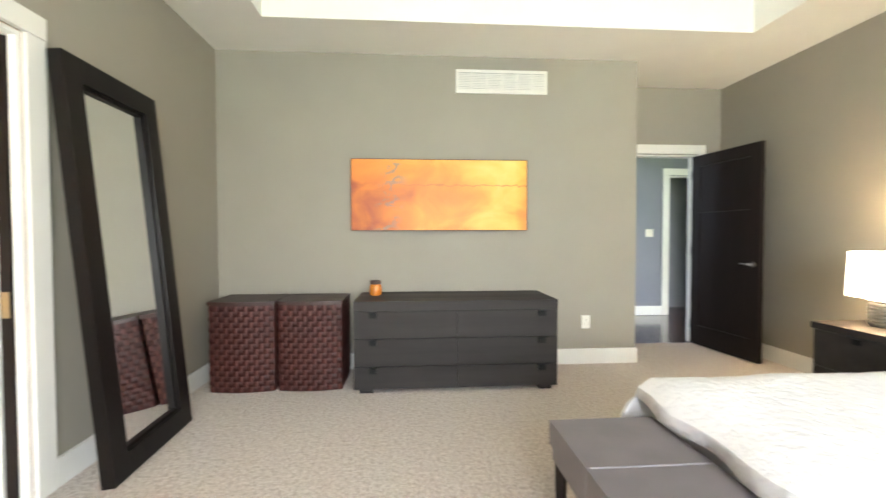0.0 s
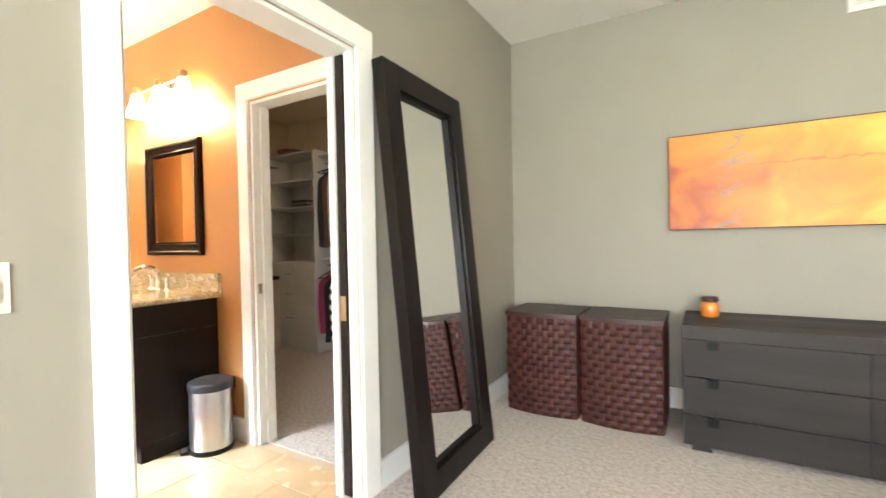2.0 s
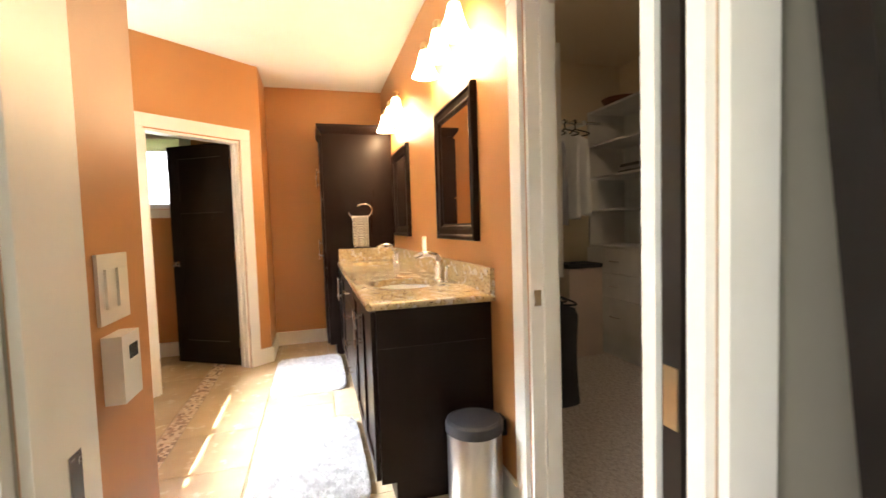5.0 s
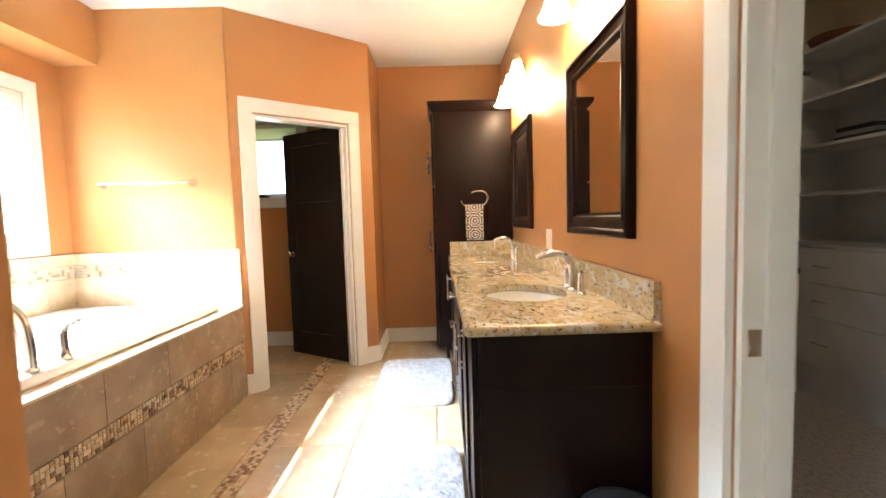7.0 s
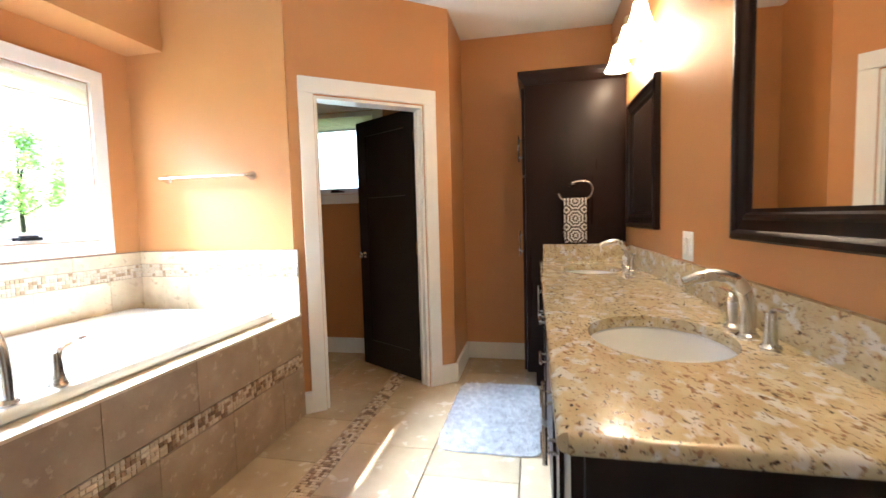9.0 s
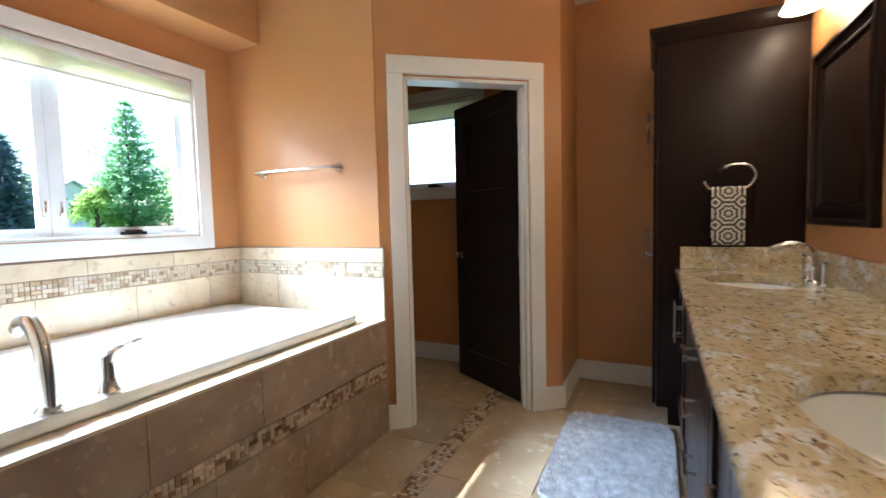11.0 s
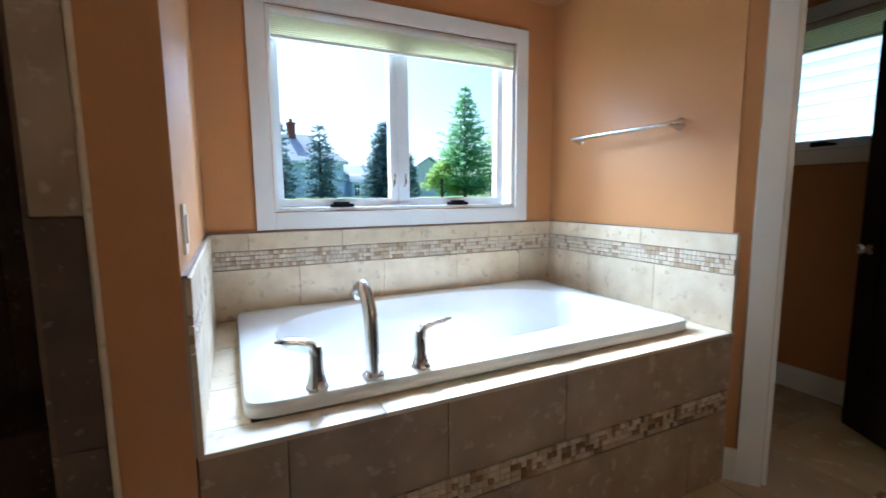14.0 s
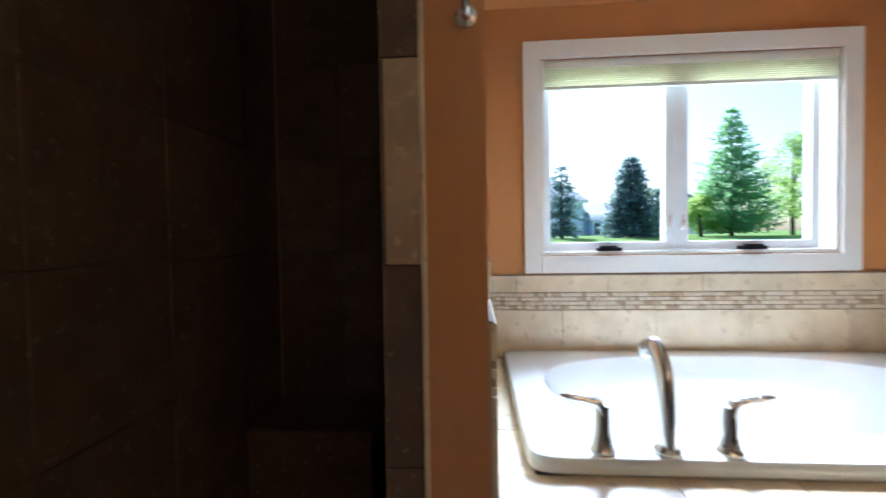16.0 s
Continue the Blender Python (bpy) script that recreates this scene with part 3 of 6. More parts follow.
part("edge_pull", bbox(-2.097, -2.064, BD[1] - 0.0195, BD[1] - 0.0162, 0.84, 0.955, 0.002), BRASS, door_1, "brushed edge pull")

casing("trim_closet_doorway", Matrix.Translation((0, VAN_Y, 0)), CL[0], CL[1], CL[2], 0.12, "white painted closet door casing")
casing("trim_toilet_doorway", FRAME_A, WC[0], WC[1], WC[2], 0.12, "white painted toilet room door casing")
casing("trim_entry_doorway", Matrix.Translation((0, NORTH_Y + 0.70, 0)), ENTRY[0], ENTRY[1], ENTRY[2], 0.12, "white painted bedroom door casing")
casing("trim_hall_doorway", Matrix.Translation((0, 6.9, 0)), 3.585, 4.3, 2.11, 0.12, "white painted hall door casing")


def panel_door(name, w, h, label, t=0.038, knob_z=0.93, lever=False):
    """A stained leaf with a tall recessed panel under a top panel; hinge at x = 0, leaf towards +x."""
    root = tagged(new(name), label, "door", kind="structure")
    bm = bmesh.new()
    st = 0.115
    for b in ((0, st, -t, 0, 0.01, h), (w - st, w, -t, 0, 0.01, h), (st, w - st, -t, 0, 0.01, 0.22), (st, w - st, -t, 0, h - 0.12, h), (st, w - st, -t, 0, h - 0.62, h - 0.50)):
        box(bm, *b)
    bevel(bm, 0.003, 1)
    part("leaf_frame", bm, DOORWOOD, root)
    part("panel", boxes([(st + 0.001, w - st - 0.001, -t + 0.010, -0.010, 0.221, h - 0.621)]), DOORWOOD, root)
    part("panel", boxes([(st + 0.001, w - st - 0.001, -t + 0.010, -0.010, h - 0.499, h - 0.121)]), DOORWOOD, root)
    for s in (-1, 1):
        y = 0.0 if s > 0 else -t
        if lever:
            part("rose", lathe([(0.026, 0), (0.026, 0.006), (0.012, 0.010), (0.010, 0.045)], 16), NICKEL, root, m=pose(w - 0.065, y, knob_z, -90 * s, 0, 0))
            part("lever", tube([(w - 0.065, y + s * 0.045, knob_z), (w - 0.12, y + s * 0.047, knob_z), (w - 0.18, y + s * 0.045, knob_z + 0.004)], [0.010, 0.009, 0.007], 10), NICKEL, root, "satin nickel lever")
        else:
            part("knob", lathe([(0.026, 0), (0.026, 0.005), (0.011, 0.009), (0.010, 0.026), (0.022, 0.034), (0.027, 0.046), (0.022, 0.058), (0.0, 0.062)], 18), NICKEL, root, "satin nickel knob", m=pose(w - 0.065, y, knob_z, -90 * s, 0, 0))
    for z in (0.22, h * 0.5, h - 0.2):
        part("hinge", boxes([(-0.012, 0.004, -t - 0.001, 0.004, z - 0.045, z + 0.045)], 0.002), NICKEL, root, "satin nickel hinge")
    return root


hinge = FRAME_A @ Vector((WC[1] - 0.022, 0.116, 0))
free = Vector((-6.12, 0.66, 0))
d = free - hinge
wc_door = panel_door("door_2", WC[1] - WC[0] - 0.045, 2.03, "black-brown panel door standing open into the toilet room", knob_z=0.94)
wc_door.matrix_basis = pose(hinge.x, hinge.y, 0, 0, 0, math.degrees(math.atan2(d.y, d.x)))
entry_door = panel_door("door_3", 0.865, 2.07, "black-brown panel door standing open into the bedroom", lever=True)
entry_door.matrix_basis = pose(ENTRY[1] - 0.02, NORTH_Y + 0.682, 0, 0, 0, -83.8)

# ---- bathroom windows ----


def casement(name, m, w, z0, z1, panes, wall_t, label, casing_w=0.085, blind=0.155, cranks=True, apron=True):
    """A white window in its lined opening: x along the wall from the opening's corner, y towards the outside; with casings, sashes, panes and a raised blind."""
    root = tagged(new(name), label, "window", kind="structure")
    root.matrix_basis = m
    t = 0.02
    part("casing", bbox(-casing_w, -0.004, -t, 0, z0 - casing_w, z1 + casing_w, 0.003), TRIM, root)
    part("casing", bbox(w + 0.004, w + casing_w, -t, 0, z0 - casing_w, z1 + casing_w, 0.003), TRIM, root)
    part("head_casing", bbox(-0.003, w + 0.003, -t - 0.002, 0, z1 + 0.004, z1 + casing_w, 0.003), TRIM, root)
    part("sill_casing", bbox(-0.003, w + 0.003, -t - 0.002, 0, z0 - casing_w, z0 - 0.004, 0.003), TRIM, root)
    for b in ((0, 0.016, 0.001, wall_t - 0.002, z0, z1), (w - 0.016, w, 0.001, wall_t - 0.002, z0, z1), (0.016, w - 0.016, 0.001, wall_t - 0.002, z1 - 0.016, z1), (0.016, w - 0.016, 0.001, wall_t - 0.002, z0, z0 + 0.016)):
        part("lining", bbox(*b, 0.002), TRIM, root)
    y0, y1 = wall_t * 0.45, wall_t * 0.45 + 0.05
    n = len(panes)
    for a, b in panes:
        s = 0.042
        sash = part("sash", bbox(a, a + s, y0, y1, z0 + 0.018, z1 - 0.018, 0.004), SIDING, root)
        part("stile", bbox(b - s, b, y0, y1, z0 + 0.018, z1 - 0.018, 0.004), SIDING, sash)
        part("rail", bbox(a + s, b - s, y0 + 0.001, y1 - 0.001, z0 + 0.018, z0 + 0.018 + s, 0.004), SIDING, sash)
        part("rail", bbox(a + s, b - s, y0 + 0.001, y1 - 0.001, z1 - 0.044, z1 - 0.018, 0.004), SIDING, sash)
        g = part("pane", boxes([(a + s - 0.004, b - s + 0.004, y0 + 0.022, y0 + 0.028, z0 + 0.016 + s, z1 - 0.042)]), GLASS, sash, smooth=False)
        g.visible_shadow = False
        if cranks:
            cx = (a + b) / 2
            crank = part("crank", bbox(cx - 0.055, cx + 0.055, y0 - 0.055, y0 - 0.004, z0 + 0.017, z0 + 0.034, 0.006), BLACK, root, "black folding window crank")
            part("crank_lever", bbox(cx - 0.05, cx + 0.03, y0 - 0.062, y0 - 0.040, z0 + 0.0345, z0 + 0.044, 0.004), BLACK, crank)
    if n == 2:
        cx = panes[0][1]
        part("mullion", bbox(cx, panes[1][0], y0 - 0.006, y1, z0 + 0.017, z1 - 0.017, 0.003), SIDING, root)
        for k in (-0.03, 0.035):
            part("latch", tube([(cx + k, y0 - 0.006, z0 + 0.12), (cx + k, y0 - 0.022, z0 + 0.135), (cx + k + 0.004, y0 - 0.020, z0 + 0.19)], 0.006, 8), NICKEL, root, "dark sash lock")
    if blind:
        bl = part("blind_headrail", bbox(0.018, w - 0.018, -0.016, 0.013, z1 - 0.045, z1 - 0.018, 0.004), TRIM, root, "raised cream cellular blind")
        bm = bmesh.new()
        k, top = 9, z1 - 0.046
        h = (blind - 0.05) / k
        for side, off in ((0, -0.008), (1, 0.006)):
            prev = None
            for i in range(2 * k + 1):
                z = top - i * h / 2
                y = off + (0.009 if i % 2 else 0.0) * (1 if side else -1)
                pair = [bm.verts.new((0.02, y, z)), bm.verts.new((w - 0.02, y, z))]
                if prev:
                    bm.faces.new((prev[0], prev[1], pair[1], pair[0]))
                prev = pair
        part("blind_fabric", bm, BLIND, bl, smooth=False)
        part("blind_rail", bbox(0.02, w - 0.02, -0.014, 0.012, top - k * h - 0.014, top - k * h, 0.004), TRIM, bl)
    return root


WW = WIN[1] - WIN[0]
# x runs west along the south wall, y goes outward
casement("window_1", Matrix.Translation((WIN[1], BATH_S, 0)) @ pose(0, 0, 0, 0, 0, 180), WW, WIN[2], WIN[3], [(0.008, 0.643), (0.668, WW - 0.045)], 0.12, "white double casement window with a raised cream blind", blind=0.135)
casement("window_2", Matrix.Translation((WEST_X, -0.08, 0)) @ pose(0, 0, 0, 0, 0, 90), 0.78, 1.47, 2.20, [(0.02, 0.76)], 0.15, "small white window with a raised cream blind", blind=0.155)

# ---- tub ----
DECK_Z, DECK_Y = 0.652, 0.645
tub_surround = thing("tub_surround", (-4.15, 0.1, 0), "travertine tiled tub surround with a mosaic band", "tub surround")
INV = Matrix.Translation((4.15, -0.1, 0))
core = boxes([(-5.119, -3.176, DECK_Y - 0.09, DECK_Y - 0.012, 0, DECK_Z - 0.012), (-5.119, -4.97, BATH_S + 0.01, DECK_Y - 0.09, 0, DECK_Z - 0.012), (-3.285, -3.176, BATH_S + 0.01, DECK_Y - 0.09, 0, DECK_Z - 0.012),
              (-4.97, -3.285, BATH_S + 0.01, BATH_S + 0.05, 0, DECK_Z - 0.012)])
part("core", core, GROUT, tub_surround, m=INV, smooth=False)


def superloop(cx, cy, rx, ry, n, k=64):
    out = []
    for i in range(k):
        a = 2 * math.pi * (i + 0.5) / k
        c, s = math.cos(a), math.sin(a)
        out.append((cx + rx * math.copysign(abs(c) ** (2 / n), c), cy + ry * math.copysign(abs(s) ** (2 / n), s)))
    return out


def loft(loops):
    bm = bmesh.new()
    rings = [[bm.verts.new((x, y, z)) for x, y in pts] for pts, z in loops]
    for a, b in zip(rings, rings[1:]):
        k = len(a)
        for i in range(k):
            bm.faces.new((a[i], a[(i + 1) % k], b[(i + 1) % k], b[i]))
    bm.faces.new(rings[-1])
    return bm


TX, TY = -4.137, 0.026
tub = thing("bathtub", (TX, TY, DECK_Z), "white oval drop-in bathtub in a tiled deck", "bathtub")
RX, RY = 0.862, 0.526
L = [(superloop(0, 0, RX - 0.006, RY - 0.006, 26), 0.0012), (superloop(0, 0, RX, RY, 26), 0.008), (superloop(0, 0, RX, RY, 26), 0.022), (superloop(0, 0, RX, RY, 26), 0.034), (superloop(0, 0, RX - 0.006, RY - 0.006, 26), 0.044), (superloop(0, 0, RX - 0.02, RY - 0.02, 24), 0.048),
     (superloop(0, -0.035, 0.745, 0.405, 2.5), 0.048), (superloop(0, -0.035, 0.732, 0.392, 2.5), 0.042), (superloop(0, -0.035, 0.716, 0.378, 2.5), 0.012), (superloop(0, -0.03, 0.69, 0.36, 2.5), -0.10),
     (superloop(0.02, -0.03, 0.62, 0.325, 2.6), -0.32), (superloop(0.02, -0.03, 0.55, 0.26, 2.6), -0.40), (superloop(0.02, -0.03, 0.2, 0.1, 2.4), -0.41)]
part("shell", loft(L), PORCELAIN, tub)
part("drain", lathe([(0.035, 0), (0.035, 0.004), (0.028, 0.006), (0.0, 0.006)], 20), NICKEL, tub, "metal drain", m=pose(0.42, -0.03, -0.409))
part("overflow", lathe([(0.038, 0), (0.038, 0.006), (0.03, 0.012), (0.0, 0.012)], 20), NICKEL, tub, "metal overflow plate", m=pose(0.683, -0.03, -0.12, 0, -82, 0))

RIM = DECK_Z + 0.048
FY = 0.512
faucet = thing("tub_faucet", (-3.625, FY, RIM), "brushed nickel arched tub spout on the tub rim", "faucet")
part("base", lathe([(0.034, 0), (0.034, 0.006), (0.027, 0.014), (0.024, 0.02)], 20), NICKEL, faucet)
part("spout", tube(arc([(0, 0, 0.015), (0, -0.004, 0.11), (0, -0.02, 0.19), (0, -0.07, 0.245), (0, -0.13, 0.235), (0, -0.155, 0.215)], 30), [0.028] * 12 + [0.027] * 8 + [0.024] * 11, 16, 0.72), NICKEL, faucet)
for hx, s in ((-3.465, 1), (-3.775, -1)):
    hd = thing("lever_tap", (hx, FY, RIM), "brushed nickel lever tap on the tub rim", "tap", "tub taps")
    part("body", lathe([(0.032, 0), (0.032, 0.005), (0.027, 0.012), (0.020, 0.05), (0.018, 0.10), (0.015, 0.118)], 18), NICKEL, hd)
    part("lever", tube(arc([(0, 0, 0.095), (s * 0.012, 0, 0.125), (s * 0.05, 0, 0.137), (s * 0.105, 0, 0.142)], 18), [0.020] * 5 + [0.0195] * 6 + [0.018] * 5 + [0.015, 0.011, 0.006], 12, 0.55), NICKEL, hd)

bar = thing("towel_bar", (TOWEL_X, 0.04, 1.53), "brushed nickel towel bar on the orange wall", "towel bar")
for y in (-0.31, 0.31):
    part("post", tube([(0.0, y, 0), (0.012, y, 0), (0.05, y * 0.985, 0), (0.068, y * 0.97, 0)], [0.030, 0.024, 0.013, 0.010], 14), NICKEL, bar)
part("rail", tube(arc([(0.066, -0.31, 0.0), (0.068, -0.1, 0.0), (0.068, 0.1, 0.0), (0.066, 0.31, 0.0)], 18), 0.0095, 10), NICKEL, bar)


def plate(name, m, w, h, kind, label, category="switch", colour=None):
    """A wall plate: x across, y out of the wall, z up, centred."""
    root = tagged(new(name), label, category)
    root.matrix_basis = m
    part("cover", bbox(-w / 2, w / 2, 0.0005, 0.006, -h / 2, h / 2, 0.003), colour or PLATE, root)
    n = {"single": 1, "double": 2, "outlet": 1}[kind]
    for i in range(n):
        cx = (i - (n - 1) / 2) * 0.046
        if kind == "outlet":
            for dz in (-0.02, 0.02):
                soc = part("socket", bbox(cx - 0.015, cx + 0.015, 0.0062, 0.0085, dz - 0.013, dz + 0.013, 0.002), colour or PLATE, root)
                part("slot", boxes([(cx - 0.007, cx - 0.005, 0.0086, 0.0088, dz - 0.004, dz + 0.005), (cx + 0.005, cx + 0.007, 0.0086, 0.0088, dz - 0.004, dz + 0.005)]), BLACK, soc)
        else:
            part("rocker", bbox(cx - 0.0165, cx + 0.0165, 0.0062, 0.0105, -0.033, 0.033, 0.003), colour or PLATE, root)
    return root


plate("light_switch", pose(-2.315, 1.590, 1.138, 0, 0, 0), 0.116, 0.116, "double", "ivory double rocker switch on the orange wall")
plate("light_switch", pose(-3.175, 0.52, 1.15, 0, 0, 90), 0.072, 0.116, "single", "white rocker switch beside the tub")
plate("light_switch", pose(BW, 1.318, 1.115, 0, 0, -90), 0.116, 0.116, "double", "ivory double switch on the taupe wall")
plate("power_outlet", pose(-4.565, VAN_Y, 1.092, 0, 0, 180), 0.115, 0.116, "double", "white outlet and switch plate above the granite", "outlet", TRIM)
plate("power_outlet", pose(1.334, NORTH_Y, 0.393, 0, 0, 180), 0.08, 0.122, "outlet", "white power outlet on the taupe wall", "outlet", TRIM)
plate("light_switch", pose(3.285, 6.9, 1.245, 0, 0, 180), 0.116, 0.116, "double", "ivory double switch in the hall")

thermo = tagged(new("thermostat"), "white floor heating thermostat with a small screen", "thermostat")
thermo.matrix_basis = pose(-2.300, 1.590, 1.005)
part("case", bbox(-0.037, 0.037, 0.0005, 0.030, -0.056, 0.056, 0.006, 3), TRIM, thermo)
part("screen", bbox(-0.024, 0.010, 0.0302, 0.0312, 0.012, 0.036, 0.001), LCD, thermo, "dark grey display")

# ---- vanity ----
VX0, VX1, VF = -5.80, -3.31, 2.165
TOP = 0.91


def bar_pull(parent, at, length, vertical, name="handle"):
    x, y, z = at
    a, b = ((x, z - length / 2), (x, z + length / 2)) if vertical else ((x - length / 2, z), (x + length / 2, z))
    ins = 0.16 * length
    bm = tube([(a[0], y - 0.034, a[1]), (b[0], y - 0.034, b[1])], 0.0065, 10)
    for p in ((x, z - length / 2 + ins), (x, z + length / 2 - ins)) if vertical else ((x - length / 2 + ins, z), (x + length / 2 - ins, z)):
        extra = tube([(p[0], y - 0.001, p[1]), (p[0], y - 0.034, p[1])], 0.005, 8)
        tmp = bpy.data.meshes.new("tmp")
        extra.to_mesh(tmp)
        bm.from_mesh(tmp)
        extra.free()
        bpy.data.meshes.remove(tmp)
    return part(name, bm, NICKEL, parent, "brushed nickel bar pull")


def shaker(parent, name, x0, x1, z0, z1, y, rail=0.058, t=0.02):
    """A framed front with a sunk panel; its face lies at y - t."""
    bm = bmesh.new()
    for b in ((x0, x0 + rail, z0, z1), (x1 - rail, x1, z0, z1), (x0 + rail, x1 - rail, z0, z0 + rail), (x0 + rail, x1 - rail, z1 - rail, z1)):
        box(bm, b[0], b[1], y - t, y, b[2], b[3])
    bevel(bm, 0.002, 1)
    ob = part(name, bm, ESPRESSO, parent)
    part("panel", boxes([(x0 + rail, x1 - rail, y - t * 0.45, y - 0.001, z0 + rail, z1 - rail)]), ESPRESSO, ob)
    return ob


def vanity_unit(x0, x1, kind):
    c = (x0 + x1) / 2
    root = thing("vanity_cabinet", (c, VF, 0), {"doors": "espresso two-door vanity cabinet under the granite top", "drawers": "espresso four-drawer vanity cabinet under the granite top"}[kind], "cabinet", "vanity cabinets")
    w = (x1 - x0) / 2
    part("body", bbox(-w + 0.0005, w - 0.0005, 0.0, VAN_Y - VF - 0.004, 0.10, 0.70, 0.002), ESPRESSO, root)
    part("side_panel", boxes([(-w + 0.0005, -w + 0.018, 0.0, VAN_Y - VF - 0.004, 0.7005, TOP - 0.036)]), ESPRESSO, root)
    part("side_panel", boxes([(w - 0.018, w - 0.0005, 0.0, VAN_Y - VF - 0.004, 0.7005, TOP - 0.036)]), ESPRESSO, root)
    part("front_rail", boxes([(-w + 0.0185, w - 0.0185, 0.0, 0.02, 0.7005, TOP - 0.036)]), ESPRESSO, root)
    part("toe_kick", boxes([(-w + 0.001, w - 0.001, 0.065, VAN_Y - VF - 0.02, 0.0, 0.0995)]), ESPRESSO, root)
    zt = TOP - 0.05
    if kind == "doors":
        for a, b, s in ((-w + 0.012, -0.002, -1), (0.002, w - 0.012, 1)):
            dr = shaker(root, "door", a, b, 0.115, zt, -0.0015)
            bar_pull(dr, (0.034 * s, -0.0215, 0.70), 0.19, True)
    else:
        hs = [0.165, 0.175, 0.195, 0.195]
        z = zt
        for h in hs:
            dr = part("drawer_front", bbox(-w + 0.01, w - 0.01, -0.0215, -0.0015, z - h + 0.004, z, 0.003), ESPRESSO, root)
            bar_pull(dr, (0, -0.0215, z - h / 2), 0.16, False)
            z -= h
    return root


cuts = [VX0, VX0 + 0.86, VX1 - 0.88, VX1]
vanity_unit(cuts[0], cuts[1], "doors")
vanity_unit(cuts[1], cuts[2], "drawers")
vanity_unit(cuts[2], cuts[3], "doors")

SINKS = (-3.85, -5.32)
SINK_Y, SRX, SRY = 2.405, 0.225, 0.175


def slab_with_holes(x0, x1, y0, y1, z0, z1, holes, rx, ry, k=40):
    """A worktop with oval openings, cut as strips between the holes."""
    bm = bmesh.new()
    edges = sorted(holes)
    at = x0
    for cx in edges:
        box(bm, at, cx - rx - 0.05, y0, y1, z0, z1)
        at = cx + rx + 0.05
    box(bm, at, x1, y0, y1, z0, z1)
    for cx in edges:
        cy = (SINK_Y)
        a0, a1 = cx - rx - 0.05, cx + rx + 0.05
        inner = [(cx + rx * math.cos(2 * math.pi * (i + 0.5) / k), cy + ry * math.sin(2 * math.pi * (i + 0.5) / k)) for i in range(k)]
        outer = []
        for x, y in inner:
            dx, dy = x - cx, y - cy
            s = min(((a1 - cx) / abs(dx)) if dx else 9, ((y1 - cy) / dy) if dy > 0 else ((y0 - cy) / dy if dy else 9))
            outer.append((cx + dx * s, cy + dy * s))
        corners = [(a1, y1), (a0, y1), (a0, y0), (a1, y0)]
        rings = []
        for pts, z in ((inner, z0), (inner, z1), (outer, z1), (outer, z0)):
            rings.append([bm.verts.new((x, y, z)) for x, y in pts])
        for a, b in zip(rings, rings[1:]):
            for i in range(k):
                bm.faces.new((a[i], a[(i + 1) % k], b[(i + 1) % k], b[i]))
        for (x, y) in corners:
            q = sorted(range(k), key=lambda i: (outer[i][0] - x) ** 2 + (outer[i][1] - y) ** 2)[:2]
            v = bm.verts.new((x, y, z1))
            bm.faces.new((rings[2][q[0]], rings[2][q[1]], v))
            lo = bm.verts.new((x, y, z0))
            bm.faces.new((rings[2][q[0]], v, lo, rings[3][q[0]]))
            bm.faces.new((rings[2][q[1]], v, lo, rings[3][q[1]]))
    bmesh.ops.remove_doubles(bm, verts=bm.verts, dist=0.0005)
    return bm


worktop = thing("granite_worktop", (0, 0, 0), "gold and brown speckled granite vanity top with splashback", "worktop")
CF = 2.136
part("slab", slab_with_holes(VX0, -3.275, CF, VAN_Y - 0.001, TOP - 0.034, TOP, SINKS, SRX, SRY), GRANITE, worktop, smooth=False)
part("front_edge", tube([(VX0, CF, TOP - 0.017), (-3.275, CF, TOP - 0.017)], 0.0169, 16), GRANITE, worktop)
part("end_edge", tube([(-3.275, CF, TOP - 0.017), (-3.275, VAN_Y - 0.001, TOP - 0.017)], 0.0169, 16), GRANITE, worktop)
part("splashback", bbox(VX0, -3.268, VAN_Y - 0.022, VAN_Y - 0.001, TOP + 0.0005, TOP + 0.118, 0.003), GRANITE, worktop)
part("side_splash", bbox(VX0 + 0.0005, VX0 + 0.021, CF + 0.01, VAN_Y - 0.0225, TOP + 0.0005, TOP + 0.118, 0.003), GRANITE, worktop)

